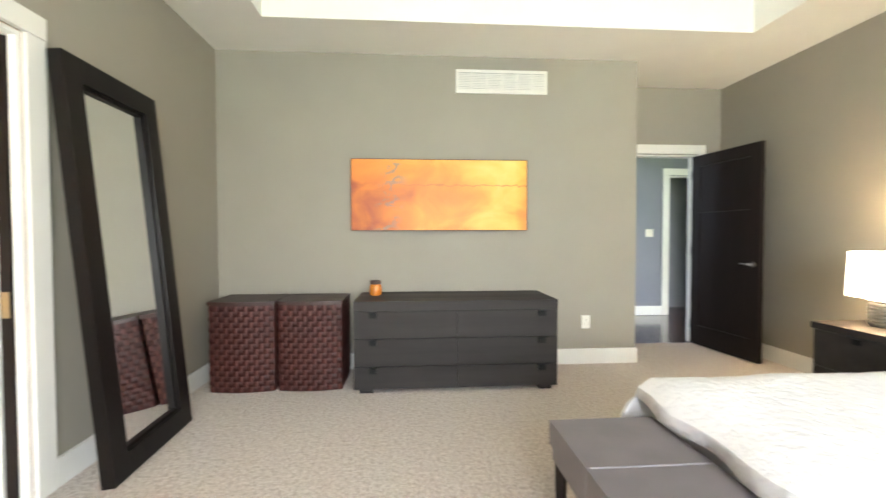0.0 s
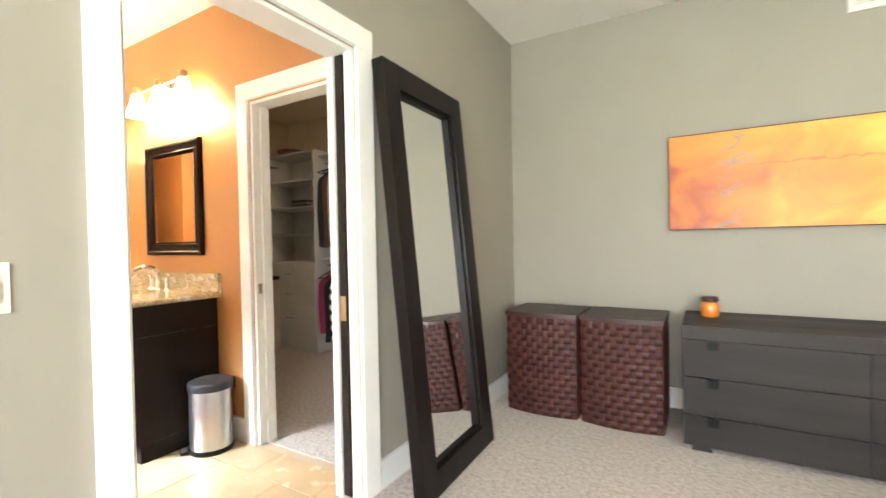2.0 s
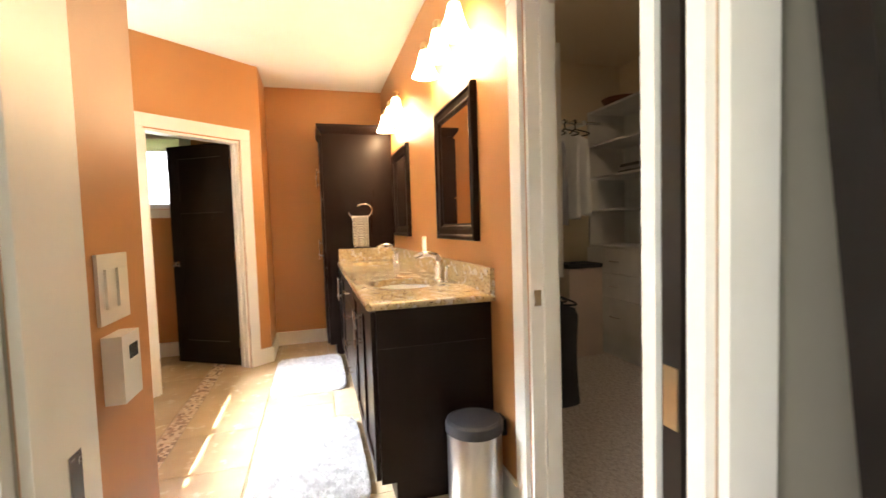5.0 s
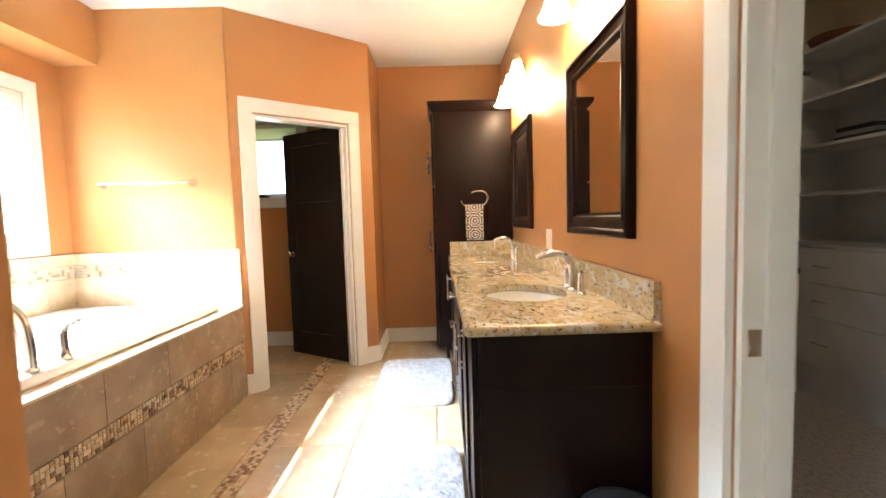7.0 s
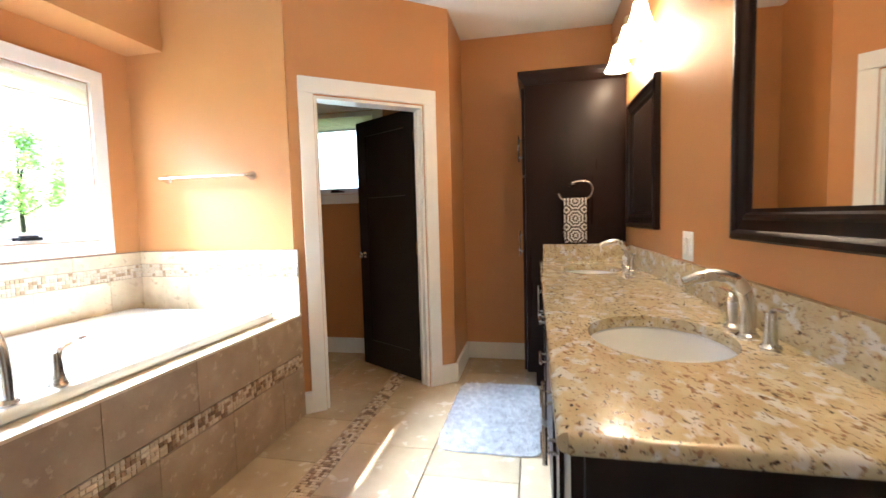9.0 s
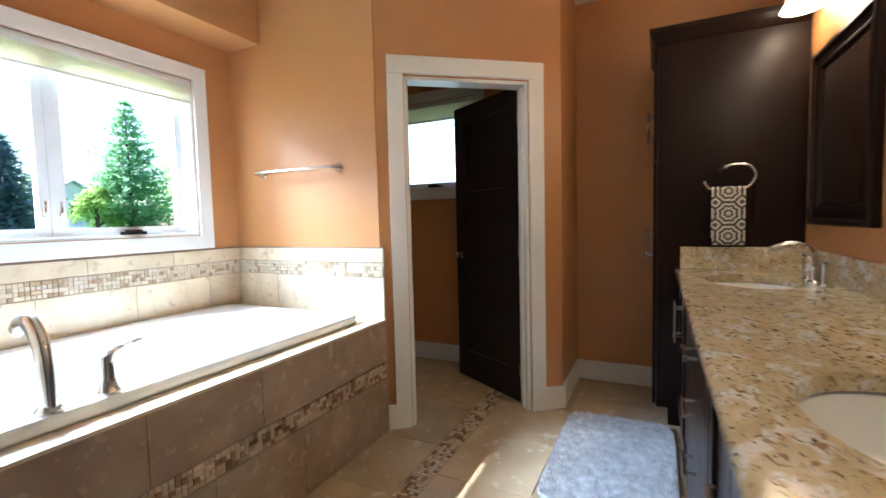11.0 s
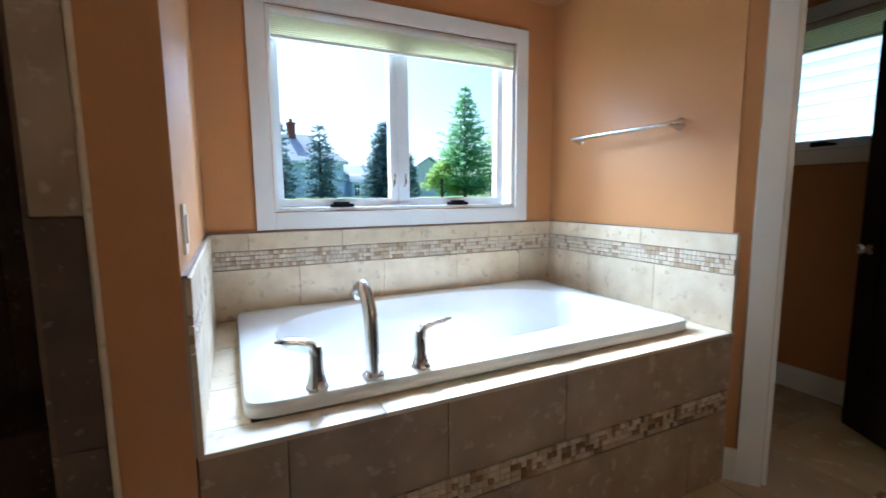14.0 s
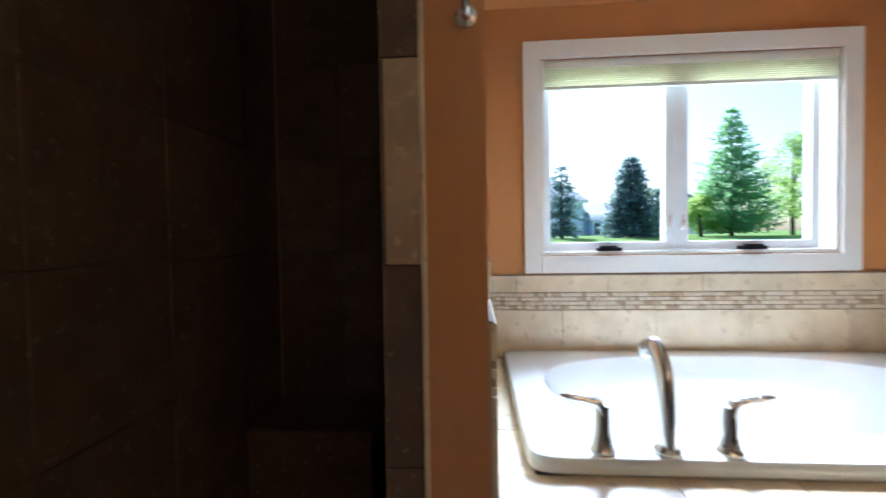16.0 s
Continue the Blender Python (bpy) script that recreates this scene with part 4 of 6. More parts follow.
for sx in SINKS:
    sink = thing("sink", (sx, SINK_Y, TOP - 0.036), "white oval undermount sink in the granite", "sink", "vanity sinks")
    prof = [(1.03, 0.0), (1.0, -0.004), (0.97, -0.03), (0.88, -0.08), (0.68, -0.125), (0.35, -0.142), (0.10, -0.146)]
    bm = bmesh.new()
    rings = [[bm.verts.new((SRX * f * math.cos(a), SRY * f * math.sin(a), z)) for a in (2 * math.pi * i / 40 for i in range(40))] for f, z in prof]
    for a, b in zip(rings, rings[1:]):
        for i in range(40):
            bm.faces.new((a[i], a[(i + 1) % 40], b[(i + 1) % 40], b[i]))
    bm.faces.new(rings[-1])
    part("bowl", bm, PORCELAIN, sink)
    part("drain", lathe([(0.022, -0.145), (0.022, -0.141), (0.0, -0.140)], 16), NICKEL, sink, "metal drain")
    fx = thing("vanity_faucet", (sx - 0.0, 2.615, TOP), "brushed nickel arched vanity faucet with two taps", "faucet", "vanity faucets")
    part("base", lathe([(0.027, 0), (0.027, 0.005), (0.020, 0.012)], 18), NICKEL, fx)
    part("spout", tube(arc([(0, 0, 0.008), (0, 0.0, 0.08), (0, -0.02, 0.135), (0, -0.07, 0.158), (0, -0.12, 0.150), (0, -0.15, 0.138)], 30), [0.018] * 15 + [0.016] * 10 + [0.014] * 6, 12, 0.75), NICKEL, fx)
    for s in (-1, 1):
        tp = part("tap", lathe([(0.024, 0), (0.024, 0.005), (0.015, 0.012), (0.013, 0.05), (0.012, 0.085)], 14), NICKEL, fx, m=pose(s * 0.10, 0.005, 0))
        part("lever", tube(arc([(0, 0, 0.078), (s * 0.012, 0, 0.094), (s * 0.065, -0.004, 0.100)], 12), 0.008, 8, 0.5), NICKEL, tp)


def framed_mirror(cx):
    root = thing("wall_mirror", (cx, VAN_Y, 1.528), "dark espresso framed wall mirror above the vanity", "mirror", "vanity mirrors")
    w, h, f = 0.338, 0.384, 0.075
    prof = [(0.0, 0.001), (0.0, 0.026), (0.006, 0.034), (0.020, 0.036), (0.027, 0.031), (0.031, 0.024), (0.058, 0.020), (0.066, 0.024), (0.074, 0.022), (0.080, 0.012), (0.091, 0.0105)]
    corners = [(-1, -1), (1, -1), (1, 1), (-1, 1)]
    for k in range(4):
        (ax, az), (bx, bz) = corners[k], corners[(k + 1) % 4]
        bm = bmesh.new()
        ends = [[bm.verts.new((cx_ * (w - o), -dep_, cz_ * (h - o))) for o, dep_ in prof] for cx_, cz_ in ((ax, az), (bx, bz))]
        for m in range(len(prof) - 1):
            bm.faces.new((ends[0][m], ends[0][m + 1], ends[1][m + 1], ends[1][m]))
        bmesh.ops.recalc_face_normals(bm, faces=bm.faces)
        part("frame_rail" if k % 2 == 0 else "frame_stile", bm, ESPRESSO, root)
    part("mirror_glass", boxes([(-w + f + 0.015, w - f - 0.015, -0.012, -0.004, -h + f + 0.015, h - f - 0.015)]), MIRROR, root, smooth=False)


for cx in (-3.768, -5.322):
    framed_mirror(cx)

for cx in (-3.77, -5.335):
    lt = thing("vanity_light", (cx, VAN_Y, 2.26), "three-shade frosted glass vanity light, lit", "wall light", "vanity lights")
    part("backplate", bbox(-0.12, 0.12, -0.022, -0.001, -0.055, 0.055, 0.006), NICKEL, lt)
    part("crossbar", tube([(-0.33, -0.07, 0.035), (0.33, -0.07, 0.035)], 0.009, 10), NICKEL, lt)
    part("arm", tube([(0, -0.02, 0.02), (0, -0.07, 0.035)], 0.010, 10), NICKEL, lt)
    for sx in (-0.29, 0.0, 0.29):
        part("socket", lathe([(0.020, 0.0), (0.026, 0.01), (0.026, 0.045), (0.014, 0.058), (0.0, 0.06)], 14), BRASS, lt, "satin brass socket", m=pose(sx, -0.085, 0.012))
        part("glass_shade", lathe([(0.030, 0.015), (0.036, -0.01), (0.046, -0.05), (0.062, -0.10), (0.082, -0.135), (0.079, -0.135), (0.058, -0.10), (0.042, -0.05), (0.0, -0.02)], 20), SHADE_GLASS, lt, "glowing frosted glass shade", m=pose(sx, -0.085, 0))
        b = new("vanity_bulb_light", bpy.data.lights.new("vanity_bulb_light", "POINT"))
        b.data.energy, b.data.color, b.data.shadow_soft_size = 1.0, (1.0, 0.72, 0.42), 0.05
        b.location = (cx + sx, VAN_Y - 0.115, 2.085)

# tall linen cabinet
TF = 2.03
tower = thing("linen_cabinet", (-6.09, TF, 0), "tall espresso linen cabinet with a crown moulding", "cabinet")
hw, hd = 0.285, VAN_Y - TF - 0.004
part("body", bbox(-hw, hw, 0, hd, 0.10, 2.13, 0.003), ESPRESSO, tower)
part("toe_kick", boxes([(-hw + 0.002, hw - 0.002, 0.06, hd - 0.01, 0, 0.0995)]), ESPRESSO, tower)
bm = bmesh.new()
prof = [(0.0, 2.1305), (0.012, 2.14), (0.03, 2.165), (0.045, 2.19), (0.045, 2.215)]
rings = [[bm.verts.new(p) for p in ((-hw - o * 0.2, -o, z), (hw + o, -o, z), (hw + o, hd, z), (-hw - o * 0.2, hd, z))] for o, z in prof]
for a, b in zip(rings, rings[1:]):
    for i in range(4):
        bm.faces.new((a[i], a[(i + 1) % 4], b[(i + 1) % 4], b[i]))
bm.faces.new(rings[-1]), bm.faces.new(rings[0][::-1])
part("crown", bm, ESPRESSO, tower, smooth=False)
for z0, z1, hz in ((0.115, 1.50, 1.02), (1.515, 2.115, 1.74)):
    for a, b, s in ((-hw + 0.006, -0.002, -1), (0.002, hw - 0.006, 1)):
        dr = shaker(tower, "door", a, b, z0, z1, -0.0015)
        bar_pull(dr, (0.034 * s, -0.0215, hz), 0.19, True)

ring = thing("towel_ring", (-5.805, 2.34, 1.44), "brushed nickel open towel ring on the cabinet side", "towel ring")
part("post", tube([(0.001, 0, 0), (0.01, 0, 0), (0.04, 0.0, 0), (0.06, 0.012, 0)], [0.026, 0.022, 0.012, 0.009], 14), NICKEL, ring)
part("ring", tube(arc([(0.058, 0.0, 0.005), (0.06, 0.05, 0.015), (0.06, 0.11, 0.005), (0.06, 0.135, -0.045), (0.06, 0.105, -0.10), (0.06, 0.02, -0.115), (0.06, -0.06, -0.105), (0.06, -0.09, -0.065)], 42), 0.0075, 10), NICKEL, ring)


def towel_material():
    """Grey brown cotton printed with pale interlocking medallions."""
    m = pbr("patterned towel cotton", (0.085, 0.066, 0.052), (0.07, 0.054, 0.042), 20, 0.95, bump=0.4, bump_scale=300)
    nt = m.node_tree
    N, Lk, p = nt.nodes, nt.links, nt.nodes["Principled BSDF"]
    geo = N.new("ShaderNodeNewGeometry")
    mp = N.new("ShaderNodeMapping")
    mp.inputs["Location"].default_value = (0, -2.36 * 8.6, -1.03 * 8.6)
    mp.inputs["Scale"].default_value = (0, 8.6, 8.6)
    Lk.new(geo.outputs["Position"], mp.inputs["Vector"])
    sep = N.new("ShaderNodeSeparateXYZ")
    Lk.new(mp.outputs["Vector"], sep.inputs["Vector"])

    def op(kind, a, b=0.0):
        n = N.new("ShaderNodeMath")
        n.operation = kind
        for i, v in enumerate((a, b)):
            if isinstance(v, (int, float)):
                n.inputs[i].default_value = v
            else:
                Lk.new(v, n.inputs[i])
        return n.outputs[0]

    def cell(v):
        return op("SUBTRACT", op("FRACT", v), 0.5)

    u, v = cell(op("ADD", sep.outputs["Y"], 0.5)), cell(sep.outputs["Z"])
    r = op("SQRT", op("ADD", op("MULTIPLY", u, u), op("MULTIPLY", v, v)))
    ang = op("ARCTAN2", v, u)
    r2 = op("ADD", r, op("MULTIPLY", op("COSINE", op("MULTIPLY", ang, 8.0)), 0.025))
    rings_ = op("SINE", op("MULTIPLY", r2, 34.0))
    mask = op("GREATER_THAN", rings_, 0.1)
    mx = N.new("ShaderNodeMix")
    mx.data_type = "RGBA"
    Lk.new(mask, mx.inputs["Factor"])
    src = p.inputs["Base Color"].links[0].from_socket
    Lk.new(src, mx.inputs["A"])
    mx.inputs["B"].default_value = (0.52, 0.48, 0.43, 1)
    Lk.new(mx.outputs["Result"], p.inputs["Base Color"])
    return m


TOWEL = towel_material()
towel = thing("hand_towel", (-5.745, 2.36, 1.33), "brown and white medallion patterned hand towel on the ring", "towel")
bm = bmesh.new()
cols, rows_ = 14, 16
prev = None
path = [(-0.012, -0.25 + 0.0)] + [(-0.013, -0.24 + i * 0.03) for i in range(1, 8)] + [(-0.011, 0.0), (0.0, 0.014), (0.012, 0.0)] + [(0.014 + 0.001 * i, -i * 0.036) for i in range(1, 9)]
for i, (dx, dz) in enumerate(path):
    rowv = [bm.verts.new((dx + 0.006 * math.sin(c * 1.25) * min(1, max(0.1, -dz * 5)), -0.073 + 0.146 * c / cols, dz)) for c in range(cols + 1)]
    if prev:
        for c in range(cols):
            bm.faces.new((prev[c], prev[c + 1], rowv[c + 1], rowv[c]))
    prev = rowv
ob = part("cloth", bm, TOWEL, towel)
sol = ob.modifiers.new("thickness", "SOLIDIFY")
sol.thickness = 0.006

# pedal bin
can = thing("pedal_bin", (-3.15, 2.54, 0), "brushed steel pedal bin with a dark grey lid", "trash can")
part("body", lathe([(0.114, 0.012), (0.116, 0.03), (0.116, 0.358), (0.114, 0.363)], 40), STEEL, can)
part("base", lathe([(0.116, 0.0), (0.120, 0.004), (0.120, 0.026), (0.1165, 0.030)], 40), BLACK, can)
part("lid", lathe([(0.118, 0.3635), (0.122, 0.367), (0.122, 0.398), (0.118, 0.408), (0.106, 0.414), (0.102, 0.412), (0.06, 0.420), (0.0, 0.423)], 40), LIDGREY, can, "dark grey domed lid")
part("hinge_block", bbox(-0.035, 0.035, 0.112, 0.135, 0.33, 0.40, 0.006), BLACK, can)
pedal = part("pedal", bbox(-0.034, 0.034, -0.165, -0.118, 0.010, 0.024, 0.006), BLACK, can, m=pose(0, 0, 0, 0, 0, -28))
part("pedal_tread", bbox(-0.026, 0.026, -0.160, -0.128, 0.0242, 0.027, 0.001), STEEL, pedal)


def bath_rug(x0, x1, y0, y1, label):
    cx, cy = (x0 + x1) / 2, (y0 + y1) / 2
    root = thing("bath_rug", (cx, cy, 0.0), label, "rug", "bath rugs")
    k = 96
    Ls = [(superloop(0, 0, (x1 - x0) / 2, (y1 - y0) / 2, 9, k), 0.001), (superloop(0, 0, (x1 - x0) / 2 + 0.004, (y1 - y0) / 2 + 0.004, 9, k), 0.012), (superloop(0, 0, (x1 - x0) / 2 - 0.008, (y1 - y0) / 2 - 0.008, 9, k), 0.022)]
    part("backing", loft(Ls), RUG, root)
    bm = bmesh.new()
    rnd = random.Random(7)
    for _ in range(9000):
        u, v = rnd.uniform(-1, 1), rnd.uniform(-1, 1)
        if abs(u) ** 9 + abs(v) ** 9 > 0.97:
            continue
        px, py = u * (x1 - x0) / 2, v * (y1 - y0) / 2
        a, lean = rnd.uniform(0, 6.28), rnd.uniform(0.002, 0.014)
        w, h = 0.0035, rnd.uniform(0.010, 0.019)
        ca, sa = math.cos(a), math.sin(a)
        tip = (px + lean * math.cos(a * 3), py + lean * math.sin(a * 3), 0.021 + h)
        p = [bm.verts.new((px + w * math.cos(a + q), py + w * math.sin(a + q), 0.021)) for q in (0, 2.09, 4.19)]
        t_ = bm.verts.new(tip)
        for i in range(3):
            bm.faces.new((p[i], p[(i + 1) % 3], t_))
    tagged(part("shag", bm, RUG, root, "shaggy white pile", smooth=False), kind="stuff")


bath_rug(-5.74, -4.82, 1.56, 2.12, "white shag bath rug before the vanity")
bath_rug(-4.26, -3.36, 1.57, 2.13, "white shag bath rug before the near sink")

# toilet
wc = thing("toilet", (-5.62, -0.52, 0), "white toilet beside the small window", "toilet")
part("tank", bbox(-0.20, 0.20, 0.0, 0.19, 0.37, 0.74, 0.02, 3), PORCELAIN, wc)
part("tank_lid", bbox(-0.21, 0.21, -0.005, 0.20, 0.7405, 0.775, 0.008), PORCELAIN, wc)
part("bowl", loft([(superloop(0, 0.42, 0.10, 0.19, 2.4, 32), 0.0), (superloop(0, 0.42, 0.095, 0.18, 2.4, 32), 0.12), (superloop(0, 0.44, 0.15, 0.22, 2.4, 32), 0.28), (superloop(0, 0.45, 0.185, 0.255, 2.3, 32), 0.37), (superloop(0, 0.45, 0.18, 0.25, 2.3, 32), 0.385)]), PORCELAIN, wc)
part("seat", loft([(superloop(0, 0.45, 0.188, 0.258, 2.3, 32), 0.386), (superloop(0, 0.45, 0.19, 0.26, 2.3, 32), 0.40), (superloop(0, 0.45, 0.18, 0.25, 2.3, 32), 0.42)]), PORCELAIN, wc)
part("flush_lever", tube([(0.13, 0.19, 0.68), (0.13, 0.215, 0.68), (0.07, 0.22, 0.675)], 0.007, 8), NICKEL, wc)

# shower bench and shower head arm glimpsed in the dark shower
bench_ = thing("shower_bench", (-2.455, -0.3, 0), "dark travertine corner bench in the shower", "bench")
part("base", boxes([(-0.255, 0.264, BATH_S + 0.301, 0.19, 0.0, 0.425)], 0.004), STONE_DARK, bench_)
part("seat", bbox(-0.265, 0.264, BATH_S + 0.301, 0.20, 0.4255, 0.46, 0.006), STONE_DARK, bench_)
robe = thing("robe_hook", (-3.135, 0.66, 1.732), "brushed nickel robe hook on the partition end", "hook")
part("rose", lathe([(0.024, 0), (0.024, 0.005), (0.012, 0.010)], 16), NICKEL, robe, m=pose(0, 0.0008, 0, -90, 0, 0))
part("arm", tube(arc([(0, 0.008, 0), (0, 0.04, -0.012), (0, 0.065, 0.005), (0, 0.07, 0.03)], 14), [0.010] * 5 + [0.009] * 5 + [0.012] * 5, 10), NICKEL, robe)

# ---- bedroom ----
mir = thing("leaning_mirror", (-1.745, 3.02, 0.0), "tall dark wood framed mirror leaning on the wall", "mirror")
mir.matrix_basis = pose(-1.722, 3.035, 0.0, 0, 0, 2.0) @ pose(0, 0, 0, 0, -5.3, 0)
mw, mh, mf = 0.395, 2.07, 0.122
for nm, b in (("frame_stile", (-mw, -mw + mf, 0.004, mh)), ("frame_stile", (mw - mf, mw, 0.004, mh)), ("frame_rail", (-mw + mf + 0.001, mw - mf - 0.001, 0.004, mf)), ("frame_rail", (-mw + mf + 0.001, mw - mf - 0.001, mh - mf, mh))):
    part(nm, bbox(-0.055, 0.008, b[0], b[1], b[2], b[3], 0.008, 2), FRAMEWOOD, mir)
for b in ((-mw + mf, -mw + mf + 0.018, mf, mh - mf), (mw - mf - 0.018, mw - mf, mf, mh - mf), (-mw + mf + 0.018, mw - mf - 0.018, mf, mf + 0.018), (-mw + mf + 0.018, mw - mf - 0.018, mh - mf - 0.018, mh - mf)):
    part("inner_slip", bbox(-0.05, -0.012, b[0], b[1], b[2], b[3], 0.003), FRAMEWOOD, mir)
part("mirror_glass", boxes([(-0.040, -0.030, -mw + mf + 0.016, mw - mf - 0.016, mf + 0.016, mh - mf - 0.016)]), MIRROR, mir, smooth=False)


def painting_material():
    """Layered orange, amber and yellow wash with rusty edges and a grey crackle."""
    m = bpy.data.materials.new("abstract canvas")
    m.use_nodes = True
    nt = m.node_tree
    N, Lk, p = nt.nodes, nt.links, nt.nodes["Principled BSDF"]
    tc = N.new("ShaderNodeTexCoord")
    sep = N.new("ShaderNodeSeparateXYZ")
    Lk.new(tc.outputs["Generated"], sep.inputs["Vector"])
    big = N.new("ShaderNodeTexNoise")
    big.inputs["Scale"].default_value, big.inputs["Detail"].default_value, big.inputs["Distortion"].default_value = 2.6, 9, 0.8
    mp = N.new("ShaderNodeMapping")
    mp.inputs["Scale"].default_value = (1.6, 1, 0.9)
    Lk.new(tc.outputs["Generated"], mp.inputs["Vector"])
    Lk.new(mp.outputs["Vector"], big.inputs["Vector"])

    def op(kind, a, b=0.0, clamp=False):
        n = N.new("ShaderNodeMath")
        n.operation, n.use_clamp = kind, clamp
        for i, v in enumerate((a, b)):
            if isinstance(v, (int, float)):
                n.inputs[i].default_value = v
            else:
                Lk.new(v, n.inputs[i])
        return n.outputs[0]

    x, z = sep.outputs["X"], sep.outputs["Z"]
    f = op("ADD", op("MULTIPLY", x, 0.36), op("MULTIPLY", big.outputs["Fac"], 0.55))
    f = op("ADD", f, op("MULTIPLY", op("MULTIPLY", op("SUBTRACT", z, 0.55, True), 4.0, True), 0.12))
    f = op("SUBTRACT", f, op("MULTIPLY", op("MULTIPLY", op("SUBTRACT", x, 0.93, True), 14.0, True), 0.20), True)
    r = N.new("ShaderNodeValToRGB")
    e = r.color_ramp.elements
    e[0].position, e[0].color = 0.24, (0.38, 0.075, 0.012, 1)
    e[1].position, e[1].color = 0.80, (0.86, 0.60, 0.15, 1)
    for pos_, c in ((0.36, (0.70, 0.19, 0.015, 1)), (0.52, (0.80, 0.30, 0.025, 1)), (0.64, (0.86, 0.46, 0.06, 1))):
        k = e.new(pos_)
        k.color = c
    Lk.new(f, r.inputs["Fac"])
    cr = N.new("ShaderNodeTexNoise")
    cr.inputs["Scale"].default_value, cr.inputs["Detail"].default_value, cr.inputs["Distortion"].default_value = 9, 6, 1.5
    Lk.new(mp.outputs["Vector"], cr.inputs["Vector"])
    near = op("SUBTRACT", 1.0, op("MULTIPLY", op("ABSOLUTE", op("SUBTRACT", op("ADD", x, op("MULTIPLY", z, -0.06)), 0.19)), 11.0), True)
    crack = op("MULTIPLY", near, op("GREATER_THAN", cr.outputs["Fac"], 0.55))
    line = op("LESS_THAN", op("ABSOLUTE", op("SUBTRACT", op("ADD", z, op("MULTIPLY", op("SUBTRACT", cr.outputs["Fac"], 0.5), 0.10)), 0.64)), 0.010)
    line = op("MULTIPLY", line, op("GREATER_THAN", x, 0.28))
    mx = N.new("ShaderNodeMix")
    mx.data_type = "RGBA"
    Lk.new(op("MULTIPLY", crack, 0.75), mx.inputs["Factor"])
    Lk.new(r.outputs["Color"], mx.inputs["A"])
    mx.inputs["B"].default_value = (0.26, 0.22, 0.15, 1)
    m2 = N.new("ShaderNodeMix")
    m2.data_type = "RGBA"
    Lk.new(op("MULTIPLY", line, 0.6), m2.inputs["Factor"])
    Lk.new(mx.outputs["Result"], m2.inputs["A"])
    m2.inputs["B"].default_value = (0.48, 0.12, 0.015, 1)
    Lk.new(m2.outputs["Result"], p.inputs["Base Color"])
    p.inputs["Roughness"].default_value = 0.45
    bp = N.new("ShaderNodeBump")
    bp.inputs["Strength"].default_value, bp.inputs["Distance"].default_value = 0.4, 0.004
    Lk.new(cr.outputs["Fac"], bp.inputs["Height"])
    Lk.new(bp.outputs["Normal"], p.inputs["Normal"])
    return m


art = thing("painting", (-0.037, NORTH_Y, 1.572), "unframed abstract canvas in orange and yellow", "painting")
part("canvas", bbox(-0.794, 0.794, -0.038, -0.001, -0.316, 0.316, 0.004), painting_material(), art)
for b in ((-0.797, 0.797, 0.3165, 0.322), (-0.797, 0.797, -0.322, -0.3165), (-0.800, -0.7945, -0.316, 0.316), (0.7945, 0.800, -0.316, 0.316)):
    part("edge_strip", boxes([(b[0], b[1], -0.041, -0.001, b[2], b[3])]), CLOTH_BROWN, art, "thin dark edge")

vent = thing("air_vent", (0.53, NORTH_Y, 2.605), "white return air grille high on the wall", "vent")
vw, vh = 0.42, 0.105
for nm, b in (("frame_rail", (-vw, vw, -vh, -vh + 0.026)), ("frame_rail", (-vw, vw, vh - 0.026, vh)), ("frame_stile", (-vw, -vw + 0.026, -vh + 0.0262, vh - 0.0262)), ("frame_stile", (vw - 0.026, vw, -vh + 0.0262, vh - 0.0262))):
    part(nm, bbox(b[0], b[1], -0.014, -0.001, b[2], b[3], 0.003), TRIM, vent)
# Grey sheet whose colour stands in for the shade between the slats.
part("backing", boxes([(-vw + 0.02, vw - 0.02, -0.003, -0.0012, -vh + 0.02, vh - 0.02)]), CLOTH_GREY, vent)
for i in range(1, 6):
    x = -vw + 2 * vw * i / 6
    part("divider", bbox(x - 0.008, x + 0.008, -0.013, -0.0035, -vh + 0.0265, vh - 0.0265, 0.002), TRIM, vent)
for i in range(10):
    z = -vh + 0.030 + i * (2 * vh - 0.058) / 10
    part("slat", boxes([(-vw + 0.027, vw - 0.027, -0.011, -0.0035, z, z + 0.010)]), TRIM, vent)

# dresser
ds = thing("dresser", (0.05, 3.83, 0), "wide charcoal wooden dresser with six drawers", "dresser")
w2, dep = 0.787, 0.59
part("body", bbox(-w2, w2, 0.018, dep, 0.03, 0.630, 0.003), DRESSER, ds)
part("top", bbox(-w2 - 0.002, w2 + 0.002, -0.002, dep + 0.002, 0.6305, 0.705, 0.004), DRESSER, ds)
zs = [(0.034, 0.204), (0.209, 0.417), (0.422, 0.627)]
for z0, z1 in zs:
    for x0, x1, hx in ((-w2, -0.002, -0.642), (0.002, w2, 0.66)):
        dr = part("drawer_front", bbox(x0, x1, 0.0, 0.0175, z0, z1, 0.002), DRESSER, ds)
        pull = part("pull", bbox(hx - 0.027, hx + 0.027, -0.026, -0.0005, z1 - 0.044, z1 - 0.002, 0.004), BLACK, dr, "square black drawer pull")
for x in (-w2 + 0.09, w2 - 0.09):
    for y in (0.05, dep - 0.08):
        part("foot", bbox(x - 0.05, x + 0.05, y - 0.03, y + 0.03, 0.0, 0.0298, 0.004), DRESSER, ds)

